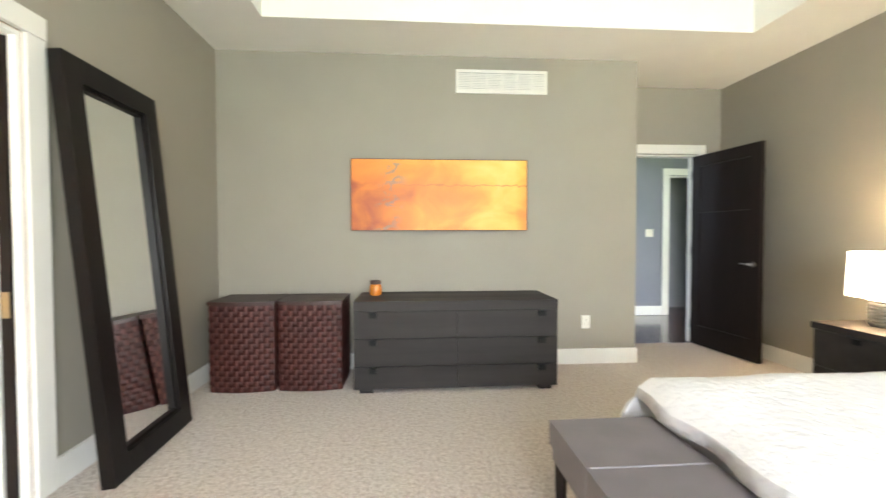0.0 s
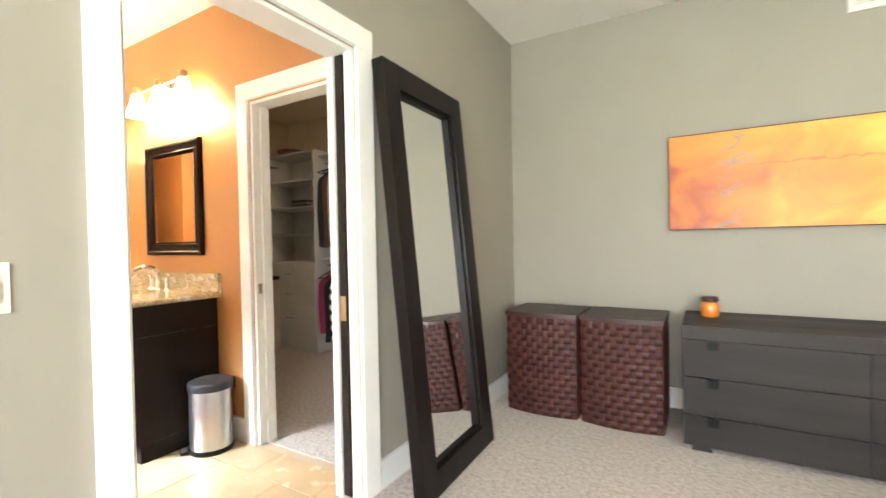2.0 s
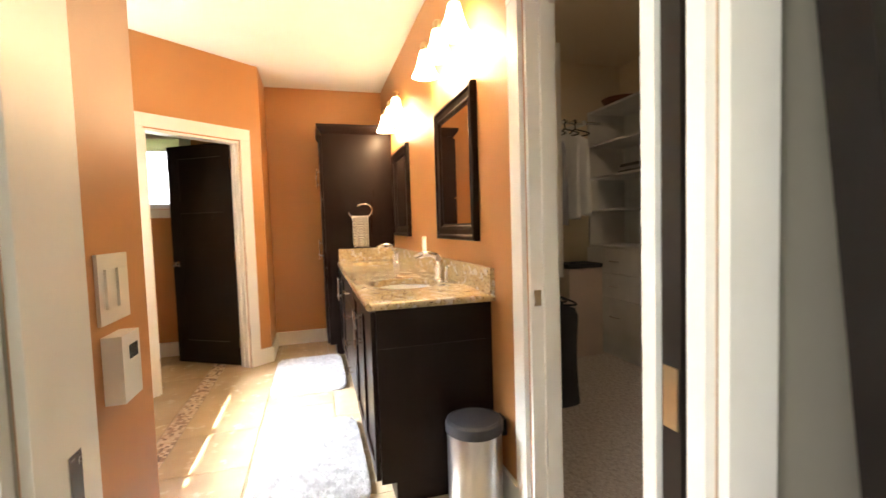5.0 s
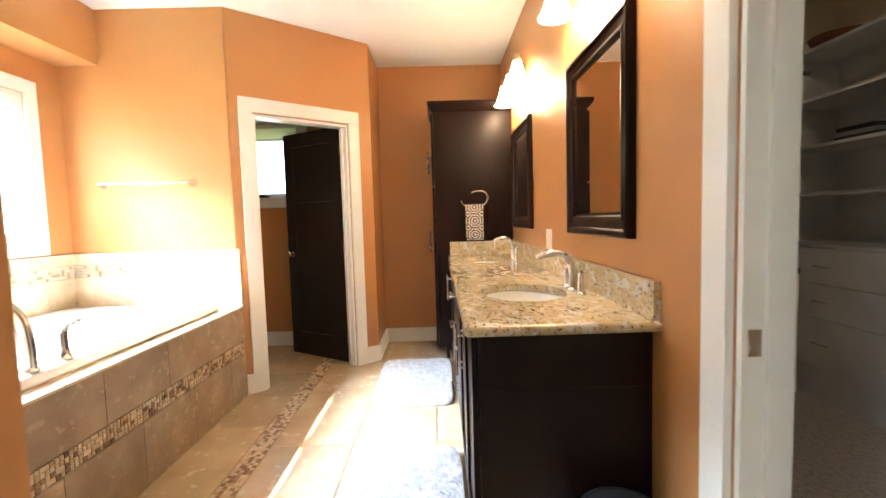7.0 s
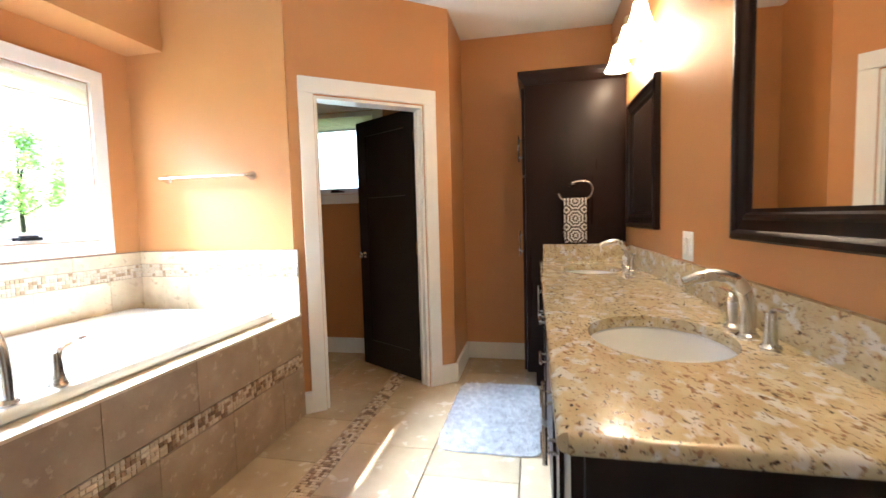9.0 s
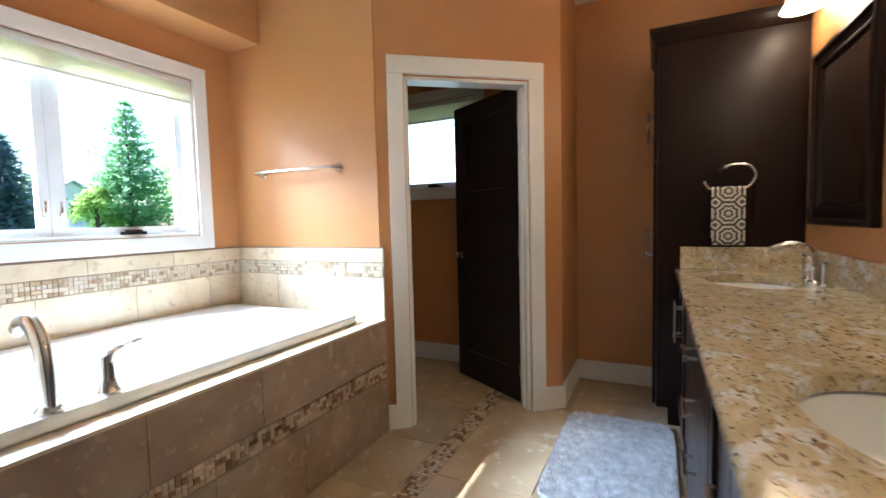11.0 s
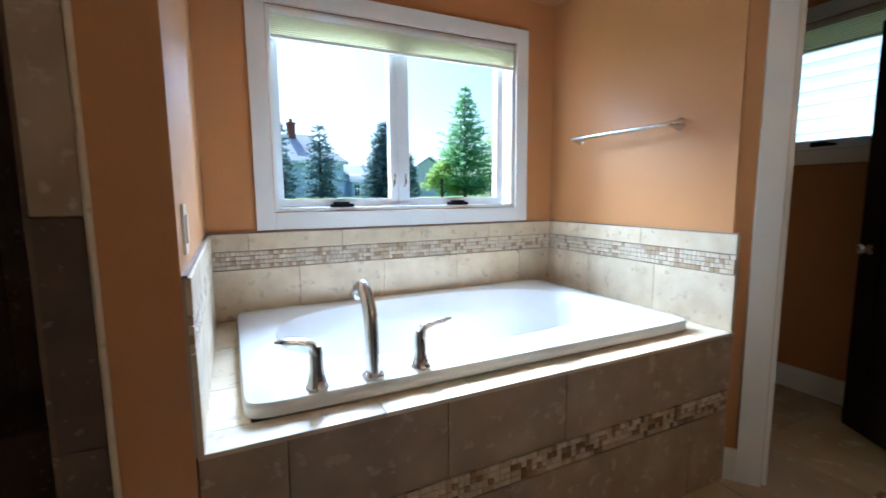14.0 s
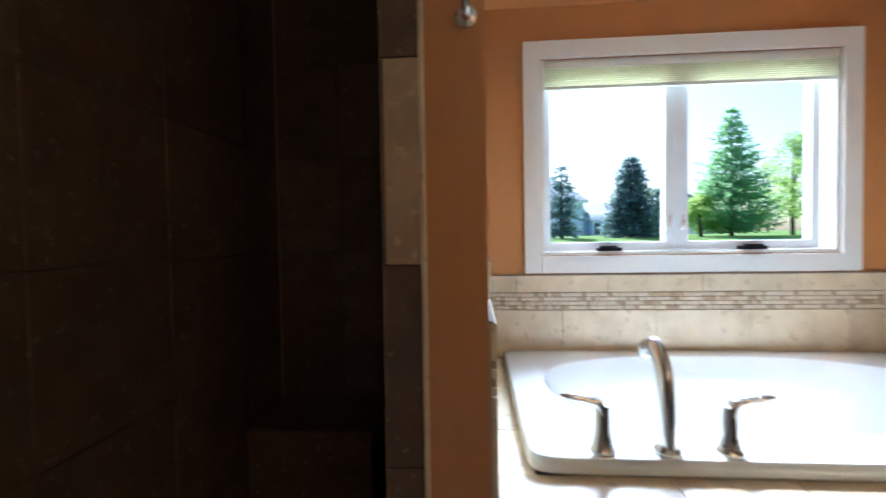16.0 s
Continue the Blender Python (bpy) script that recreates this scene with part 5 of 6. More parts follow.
jar = thing("candle_jar", (-0.60, 4.20, 0.705), "amber ceramic jar with a dark lid on the dresser", "jar")
part("body", lathe([(0.040, 0), (0.050, 0.01), (0.053, 0.05), (0.048, 0.08), (0.038, 0.094)], 24), AMBER, jar)
part("lid", lathe([(0.036, 0.0945), (0.047, 0.10), (0.047, 0.118), (0.040, 0.126), (0.0, 0.127)], 24), WEAVE_DARK, jar, "dark metal lid")


def bow(x, hw_):
    return 0.035 * (1 - (x / hw_) ** 2)


def bowed_slab(hw_, y_off, depth, z0, z1, k=14):
    """A block whose front swells outward."""
    bm = bmesh.new()
    xs_ = [-hw_ + 2 * hw_ * i / k for i in range(k + 1)]
    loop = [(x, y_off - bow(x, hw_)) for x in xs_] + [(hw_, depth), (-hw_, depth)]
    lo_ = [bm.verts.new((x, y, z0)) for x, y in loop]
    hi_ = [bm.verts.new((x, y, z1)) for x, y in loop]
    bm.faces.new(lo_[::-1]), bm.faces.new(hi_)
    n = len(loop)
    for i in range(n):
        bm.faces.new((lo_[i], lo_[(i + 1) % n], hi_[(i + 1) % n], hi_[i]))
    bevel(bm, 0.006, 2, 0.9)
    return bm


def hamper(cx):
    root = thing("hamper", (cx, 3.955, 0), "dark red-brown woven leather hamper with a bowed front", "hamper", "hampers")
    hw_, hd_, hh = 0.248, 0.44, 0.672
    part("body", bowed_slab(hw_ - 0.006, 0.006, hd_ - 0.006, 0.0, hh), WEAVE_DARK, root, smooth=False)
    part("lid", bowed_slab(hw_ + 0.003, -0.012, hd_, hh + 0.001, hh + 0.028), WEAVE_DARK, root, "dark leather lid", smooth=False)
    bm = bmesh.new()
    n, m_ = 13, 16
    cw, ch = (2 * hw_ - 0.012) / n, (hh - 0.008) / m_

    def cell(o, u, v, nrm, horizontal, cu, cv):
        """One raised strap crossing."""
        a, b = cu * 0.495, cv * 0.495
        g = 4
        grid = []
        for i in range(g + 1):
            line = []
            for j in range(g + 1):
                s, t = -1 + 2 * i / g, -1 + 2 * j / g
                k = s if horizontal else t
                p = o + u * (s * a) + v * (t * b) + nrm * (0.0065 * (1 - k * k) + 0.001)
                if nrm.y:
                    p.y -= bow(p.x, hw_)
                line.append(bm.verts.new(p))
            grid.append(line)
        for i in range(g):
            for j in range(g):
                f_ = bm.faces.new((grid[i][j], grid[i + 1][j], grid[i + 1][j + 1], grid[i][j + 1]))
                # Equal heights; the crossing straps take the darker copy to paint the sheen contrast.
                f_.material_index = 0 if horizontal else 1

    for i in range(n):
        for j in range(m_):
            cell(Vector((-hw_ + 0.006 + (i + 0.5) * cw, 0.005, 0.004 + (j + 0.5) * ch)), Vector((1, 0, 0)), Vector((0, 0, 1)), Vector((0, -1, 0)), (i + j) % 2 == 0, cw, ch)
    n2 = 11
    cd = (hd_ - 0.02) / n2
    for sx in (-1, 1):
        for i in range(n2):
            for j in range(m_):
                cell(Vector((sx * (hw_ - 0.006), 0.008 + (i + 0.5) * cd, 0.004 + (j + 0.5) * ch)), Vector((0, 1, 0)), Vector((0, 0, 1)), Vector((sx, 0, 0)), (i + j) % 2 == 0, cd, ch)
    tagged(part("weave", bm, [WEAVE, WEAVE_SHADED], root, "woven leather straps"), kind="stuff")
    return root


hamper(-1.605)
hamper(-1.088)

# bench, bed, nightstand, lamp
bn = thing("bench", (0.47, 1.455, 0), "grey leather bench with dark wooden legs at the bed's foot", "bench")
for k, (y0, y1) in enumerate(((0.375, 0.75), (0.0, 0.374), (-0.374, -0.001), (-0.75, -0.375))):
    part("seat_pad", bbox(-0.215, 0.215, y0 + 0.001, y1 - 0.001, 0.36, 0.455, 0.016, 3), BENCH, bn)
for y in (0.375, 0.0, -0.375):
    part("piping", tube([(-0.214, y, 0.37), (-0.214, y, 0.444), (-0.20, y, 0.4545), (0.20, y, 0.4545), (0.214, y, 0.44)], 0.004, 8), STITCH, bn, "pale piped seam")
part("apron", bbox(-0.205, 0.205, -0.74, 0.74, 0.30, 0.3595, 0.004), BENCH, bn)
for x in (-0.18, 0.18):
    for y in (-0.71, 0.71):
        part("leg", tube([(x, y, 0.0), (x, y, 0.2995)], [0.017, 0.025], 4), DOORWOOD, bn, "dark tapered wooden leg")

bed = thing("bed", (1.86, 1.36, 0), "low bed with a white quilted cover", "bed")
part("base", bbox(-1.12, 1.14, -0.95, 0.95, 0.06, 0.34, 0.01), DOORWOOD, bed, "dark bed base")
part("mattress", bbox(-1.10, 1.13, -0.94, 0.94, 0.3405, 0.57, 0.05, 4), BEDDING, bed)
for x in (-1.05, 1.05):
    for y in (-0.85, 0.85):
        part("foot", bbox(x - 0.04, x + 0.04, y - 0.04, y + 0.04, 0, 0.0595, 0.003), DOORWOOD, bed)
bm = bmesh.new()
nx, ny = 44, 44
grid = []
for i in range(nx + 1):
    line = []
    for j in range(ny + 1):
        u, v = -1.205 + 2.325 * i / nx, -1.16 + 2.32 * j / ny
        ex, ey = max(0, -1.10 - u), max(0, abs(v) - 0.94)
        out = math.hypot(ex, ey)
        x = max(u, -1.10) - 0.22 * ex - (0.06 if ex > 0 else 0)
        y = math.copysign(min(abs(v), 0.94) + 0.25 * ey + (0.05 if ey > 0 else 0), v)
        wav = 0.5 * noise.noise(Vector((u * 3.1, v * 3.1, 0.3))) + 0.25 * noise.noise(Vector((u * 9, v * 9, 4.1)))
        z = 0.605 + 0.022 * wav - 0.92 * out - (0.03 if out > 0 else 0) - 0.10 * max(0, 1 - min(u + 1.10, 0.94 - abs(v) if out == 0 else 0) / 0.10) ** 2 * (out == 0) * 0.25
        x += 0.03 * math.sin(v * 14 + 1) * min(1, out * 6) * (ex > 0)
        y += 0.025 * math.sin(u * 13) * min(1, out * 6) * (ey > 0)
        line.append(bm.verts.new((x, y, z)))
    grid.append(line)
for i in range(nx):
    for j in range(ny):
        bm.faces.new((grid[i][j], grid[i + 1][j], grid[i + 1][j + 1], grid[i][j + 1]))
quilt = part("quilt", bm, BEDDING, bed, "white quilted cover")
q = quilt.modifiers.new("thickness", "SOLIDIFY")
q.thickness = 0.02
part("headboard", bbox(1.145, 1.21, -1.0, 1.0, 0.02, 1.15, 0.012, 3), DOORWOOD, bed, "dark wooden headboard")
for y in (-0.48, 0.48):
    part("pillow", loft([(superloop(0.82, y, 0.10, 0.20, 3, 32), 0.585), (superloop(0.82, y, 0.22, 0.38, 3, 32), 0.62), (superloop(0.82, y, 0.23, 0.39, 3, 32), 0.67), (superloop(0.82, y, 0.16, 0.30, 3, 32), 0.73), (superloop(0.82, y, 0.05, 0.1, 2.5, 32), 0.75)]), BEDDING, bed, "white pillow")

ns = thing("nightstand", (2.80, 3.04, 0), "dark charcoal two-drawer nightstand beside the bed", "nightstand")
part("body", bbox(-0.28, 0.28, -0.31, 0.31, 0.05, 0.555, 0.003), DRESSER, ns)
part("top", bbox(-0.305, 0.285, -0.325, 0.325, 0.5555, 0.60, 0.004), DRESSER, ns)
for z0, z1 in ((0.06, 0.30), (0.305, 0.55)):
    dr = part("drawer_front", bbox(-0.30, -0.2805, -0.305, 0.305, z0, z1, 0.003), DRESSER, ns)
    part("pull", bbox(-0.318, -0.3005, -0.022, 0.022, z1 - 0.04, z1 - 0.005, 0.004), BLACK, dr, "square black drawer pull")
for x in (-0.24, 0.24):
    for y in (-0.26, 0.26):
        part("foot", bbox(x - 0.03, x + 0.03, y - 0.03, y + 0.03, 0, 0.0495, 0.003), DRESSER, ns)
lamp = thing("table_lamp", (2.81, 3.14, 0.60), "lit table lamp with a linen drum shade and ribbed base", "lamp")
prof = [(0.075, 0.0), (0.085, 0.008)]
for i in range(7):
    z = 0.012 + i * 0.024
    prof += [(0.078, z), (0.092, z + 0.006), (0.092, z + 0.016), (0.078, z + 0.022)]
prof += [(0.03, 0.185), (0.012, 0.19), (0.012, 0.25)]
part("base", lathe(prof, 28), STEEL, lamp, "ribbed dark metal base")
bm = lathe([(0.205, 0.195), (0.195, 0.49), (0.190, 0.49), (0.200, 0.195)], 36)
bm.faces.ensure_lookup_table()
bmesh.ops.delete(bm, geom=[f for f in bm.faces if len(f.verts) > 4], context="FACES")
part("shade", bm, LAMP_SHADE, lamp, "glowing linen drum shade")
b = new("table_lamp_light", bpy.data.lights.new("table_lamp_light", "POINT"))
b.data.energy, b.data.color, b.data.shadow_soft_size = 4.5, (1.0, 0.72, 0.42), 0.05
b.location = (2.81, 3.14, 0.93)

# ---- closet ----
unit = thing("closet_unit", (-4.69, 4.45, 0), "white closet shelving unit with three drawers", "shelving")
uw, ud, uh = 0.405, 0.40, 2.24
part("side_panel", bbox(-uw, -uw + 0.019, 0, ud, 0.0, uh, 0.002), MELAMINE, unit)
part("side_panel", bbox(uw - 0.019, uw, 0, ud, 0.0, uh, 0.002), MELAMINE, unit)
part("back_panel", boxes([(-uw + 0.019, uw - 0.019, ud - 0.006, ud, 0.0, uh)]), MELAMINE, unit)
part("plinth", bbox(-uw + 0.0195, uw - 0.0195, 0.03, 0.05, 0.0, 0.215, 0.002), MELAMINE, unit)
for z in (0.98, 1.31, 1.61, 1.91, 2.221):
    part("shelf", bbox(-uw + 0.0195, uw - 0.0195, 0.004, ud - 0.0065, z, z + 0.019, 0.002), MELAMINE, unit)
for z0, z1 in ((0.22, 0.53), (0.535, 0.75), (0.755, 0.975)):
    dr = part("drawer_front", bbox(-uw + 0.002, uw - 0.002, -0.019, -0.001, z0, z1, 0.003), MELAMINE, unit)
    part("handle", tube([(-0.05, -0.02, (z0 + z1) / 2), (-0.05, -0.045, (z0 + z1) / 2), (0.05, -0.045, (z0 + z1) / 2), (0.05, -0.02, (z0 + z1) / 2)], 0.005, 8), NICKEL, dr, "small metal handle")
bk = thing("basket", (-4.80, 4.60, 2.2405), "flat wicker basket on the closet unit", "basket")
part("weave", lathe([(0.10, 0), (0.15, 0.02), (0.17, 0.055), (0.16, 0.055), (0.13, 0.02), (0.0, 0.01)], 24), BASKET, bk)
fold = thing("folded_clothes", (-4.60, 4.63, 1.6295), "folded dark clothes on a shelf", "clothes")
for i, (mat_, w_) in enumerate(((CLOTH_DARK, 0.14), (CLOTH_GREY, 0.13), (CLOTH_DARK, 0.12))):
    part("garment", bbox(-w_, w_, -0.12, 0.12, i * 0.026, i * 0.026 + 0.025, 0.011, 3), mat_, fold)

rods = thing("closet_rods", (-3.7, 4.62, 0), "double chrome hanging rods with a white shelf", "closet rod")
part("upper_rod", tube([(-0.579, 0, 2.10), (1.38, 0, 2.10)], 0.014, 12), NICKEL, rods)
part("lower_rod", tube([(-0.579, 0, 0.96), (1.38, 0, 0.96)], 0.014, 12), NICKEL, rods)
part("upper_shelf", bbox(-0.583, 1.38, -0.12, 0.235, 2.17, 2.189, 0.002), MELAMINE, rods)
part("lower_shelf", bbox(-0.583, 1.38, -0.12, 0.235, 1.03, 1.049, 0.002), MELAMINE, rods)
rod2 = thing("closet_rod", (-4.80, 3.5, 0), "chrome hanging rod along the closet wall", "closet rod")
part("rod", tube([(0, -0.66, 2.07), (0, 0.9, 2.07)], 0.014, 12), NICKEL, rod2)
for yb in (0.0, 0.72):
    part("bracket", bbox(-0.345, 0.02, yb - 0.02, yb, 2.05, 2.09, 0.003), MELAMINE, rod2)


def hung(x, y, rod_z, length, mat, turn, label, width=0.40, thick=0.03, seed=0, striped=False):
    """A garment on a hanger; its width runs along local x."""
    rnd = random.Random(seed)
    root = thing("hanging_garment", (x, y, 0), label, "clothes", "clothes in the closet", turn=turn)
    hk = part("hanger", tube(arc([(0.012, 0, rod_z - 0.01), (0.02, 0, rod_z + 0.012), (0.0, 0, rod_z + 0.024), (-0.02, 0, rod_z + 0.008), (0, 0, rod_z - 0.05), (-width * 0.48, 0, rod_z - 0.13), (0, 0, rod_z - 0.125), (width * 0.48, 0, rod_z - 0.13), (0, 0, rod_z - 0.052)], 48), 0.006, 8), BLACK, root, "black plastic hanger")
    bm = bmesh.new()
    top = rod_z - 0.062
    n, k = 14, 22
    ph = rnd.uniform(0, 6)
    rings_ = []
    for i in range(n + 1):
        f = i / n
        z = top - 0.002 - f * length
        w = width * (0.10 + 0.40 * min(1, f * 6)) * (1 + 0.05 * math.sin(f * 5 + ph))
        ring_ = []
        for j in range(k):
            a = 2 * math.pi * j / k
            fold_ = 1 + 0.45 * math.sin(5 * a + ph + f * 1.5) * min(1, f * 2)
            ring_.append(bm.verts.new((w * math.cos(a), thick * fold_ * math.sin(a) * (0.5 + 0.5 * min(1, f * 4)), z - 0.03 * abs(math.cos(a)) * (1 if i < 2 else 0.3) + 0.01 * math.sin(a * 3 + ph))))
        rings_.append(ring_)
    for i, (a, b) in enumerate(zip(rings_, rings_[1:])):
        for j in range(k):
            f_ = bm.faces.new((a[j], a[(j + 1) % k], b[(j + 1) % k], b[j]))
            f_.material_index = i % 2 if striped else 0
    bm.faces.new(rings_[0][::-1]), bm.faces.new(rings_[-1])
    part("cloth", bm, [mat, CLOTH_DARK] if striped else mat, root)
    return root


for i, (x, m_, ln, lab) in enumerate(((-4.20, CLOTH_DARK, 0.86, "black jacket on a hanger in the closet"), (-4.13, CLOTH_BROWN, 0.86, "brown trousers on a hanger in the closet"), (-4.05, CLOTH_BLUSH, 0.80, "blush blouse on a hanger in the closet"), (-3.96, CLOTH_GREY, 0.82, "grey cardigan on a hanger in the closet"), (-3.86, CLOTH_DARK, 0.84, "black jacket on a hanger in the closet"))):
    hung(x, 4.62, 2.10, ln, m_, 90, lab, seed=i)
for i, (x, m_, ln, st, lab) in enumerate(((-4.22, CLOTH_PINK, 0.66, False, "magenta top on a hanger in the closet"), (-4.14, CLOTH_DARK, 0.74, False, "black skirt on a hanger in the closet"), (-4.05, CLOTH_WHITE, 0.78, True, "black and white striped dress on a hanger"), (-3.95, CLOTH_GREY, 0.70, False, "grey top on a hanger in the closet"), (-3.85, CLOTH_WHITE, 0.72, True, "black and white striped dress on a hanger"))):
    hung(x, 4.62, 0.96, ln, m_, 90, lab, seed=20 + i, striped=st)
for i, (y, m_, ln, lab) in enumerate(((4.12, CLOTH_WHITE, 0.72, "white shirt on a hanger in the closet"), (4.02, CLOTH_WHITE, 0.75, "white shirt on a hanger in the closet"), (3.90, CLOTH_GREY, 0.8, "grey shirt on a hanger in the closet"), (3.78, CLOTH_DARK, 0.8, "dark shirt on a hanger in the closet"))):
    hung(-4.80, y, 2.07, ln, m_, 4, lab, seed=40 + i)
bin_ = thing("laundry_basket", (-4.90, 3.86, 0), "grey plastic laundry basket on the closet floor", "basket")
part("tub", lathe([(0.14, 0.0), (0.16, 0.01), (0.18, 0.46), (0.19, 0.48), (0.175, 0.48), (0.15, 0.03), (0.0, 0.025)], 28), CLOTH_GREY, bin_)
heap = part("laundry", lathe([(0.17, 0.44), (0.165, 0.50), (0.12, 0.56), (0.06, 0.59), (0.0, 0.60)], 20), CLOTH_DARK, bin_, "dark folded laundry")
sect = thing("closet_rod", (-3.5, VAN_Y + 0.125, 0), "white closet end panel with a shelf and hanging rods", "closet rod")
part("end_panel", bbox(-0.019, 0.0, 0.0, 0.37, 0.93, 2.15, 0.002), MELAMINE, sect)
part("shelf", bbox(-1.60, -0.0195, 0.0, 0.36, 2.09, 2.109, 0.002), MELAMINE, sect)
part("rod", tube([(-1.60, 0.28, 2.02), (-0.0195, 0.28, 2.02)], 0.014, 12), NICKEL, sect)
part("lower_shelf", bbox(-1.60, -0.0195, 0.0, 0.36, 0.95, 0.969, 0.002), MELAMINE, sect)
part("lower_rod", tube([(-1.60, 0.30, 0.90), (-0.0195, 0.30, 0.90)], 0.014, 12), NICKEL, sect)
for i, (x, m_, lab) in enumerate(((-3.56, CLOTH_DARK, "black trousers on a hanger in the closet"), (-3.65, CLOTH_DARK, "black trousers on a hanger in the closet"), (-3.75, CLOTH_BROWN, "brown trousers on a hanger in the closet"), (-3.86, CLOTH_DARK, "black trousers on a hanger in the closet"), (-3.98, CLOTH_GREY, "grey trousers on a hanger in the closet"))):
    hung(x, VAN_Y + 0.425, 0.90, 0.62, m_, 84 + 4 * i, lab, width=0.36, seed=60 + i)
store = thing("laundry_box", (-5.0, 4.26, 0), "tall blush storage box on the closet floor", "box")
part("body", bbox(-0.145, 0.13, -0.17, 0.17, 0.0, 0.80, 0.012), BOX_BLUSH, store)
part("lid", bbox(-0.148, 0.135, -0.175, 0.175, 0.801, 0.84, 0.01), CLOTH_DARK, store, "black lid")
strike = part("strike_plate", boxes([(CL[0] + 0.0182, CL[0] + 0.0195, VAN_Y + 0.015, VAN_Y + 0.045, 0.91, 0.97)], 0.0004), NICKEL)
tagged(strike, "metal strike plate in the closet door jamb", "strike plate")

# ---- outdoors ----
bm = bmesh.new()
ys = [-0.72, -2, -4, -7, -10, -14, -18, -24, -32, -45, -70, -150, -600, -2500]
xs = [-2500, -600, -150, -70, -40, -30, -24, -18, -14, -10, -6, -2, 2, 8, 20, 60, 200, 900]


def lawn_z(x, y):
    s = min(1.0, max(0.0, (-y - 3.0) / 17.0))
    return -0.35 + 1.45 * s * s * (3 - 2 * s) + 0.0022 * max(0.0, -y - 22)


grid = [[bm.verts.new((x, y, lawn_z(x, y) if y > -600 else 2.6)) for x in xs] for y in ys]
for i in range(len(ys) - 1):
    for j in range(len(xs) - 1):
        bm.faces.new((grid[i][j], grid[i][j + 1], grid[i + 1][j + 1], grid[i + 1][j]))
w_strip = [bm.verts.new((x, y, -0.35)) for x, y in ((-2500, -0.72), (-6.56, -0.72), (-6.56, 900), (-2500, 900))]
bm.faces.new(w_strip)
structure("ground", bm, LAWN, "sunlit lawn behind the house")


def conifer(x, y, top, half, mat, label, seed, dense=1.0, droop=0.35, name="spruce_tree", tip=0.5):
    """A tapered trunk with whorls of needled boughs; gaps between them leave an uneven outline."""
    rnd = random.Random(seed)
    g = lawn_z(x, y)
    root = thing(name, (x, y, g), label, "tree", "garden trees")
    H_ = top - g
    part("trunk", tube([(0, 0, -0.1), (0.01, 0, H_ * 0.5), (0, 0, H_ * 0.97)], [0.11, 0.07, 0.012], 8), BARK, root)
    bm_ = bmesh.new()
    levels = int(40 * dense)
    for li in range(levels):
        f = (li + rnd.uniform(-1.5, 1.5)) / levels
        f = min(0.995, max(0.02, f))
        z = 0.12 + f * (H_ - 0.14)
        reach = half * (1 - f) ** tip * rnd.uniform(0.72, 1.1) + 0.05
        if f < 0.10:
            reach *= 0.6 + 4 * f
        nb = int((6 + 7 * (1 - f)) * dense)
        for b_ in range(nb):
            a = 2 * math.pi * (b_ + rnd.uniform(-0.4, 0.4)) / nb
            r = reach * rnd.uniform(0.62, 1.12)
            steps = max(3, int(r / 0.13))
            for s in range(steps):
                t = (s + 0.6) / steps
                if t < 0.25 and rnd.random() < 0.6:
                    continue
                p0 = Vector((math.cos(a) * r * t, math.sin(a) * r * t, z - droop * r * t * t + rnd.uniform(-0.06, 0.06) + (0.25 - droop) * r * 0.5 * t * ((b_ * 7 + li) % 3 - 1)))
                for _ in range(3):
                    d_ = Vector((math.cos(a + rnd.uniform(-1.1, 1.1)), math.sin(a + rnd.uniform(-1.1, 1.1)), rnd.uniform(-0.35, 0.75))).normalized()
                    ln = rnd.uniform(0.12, 0.27)
                    sd = d_.cross(Vector((rnd.uniform(-1, 1), rnd.uniform(-1, 1), 1))).normalized() * ln * 0.22
                    q = [bm_.verts.new(p0 - sd), bm_.verts.new(p0 + sd), bm_.verts.new(p0 + d_ * ln + sd * 0.3), bm_.verts.new(p0 + d_ * ln - sd * 0.3)]
                    bm_.faces.new(q)
    part("crown", bm_, mat, root, smooth=False)
    return root


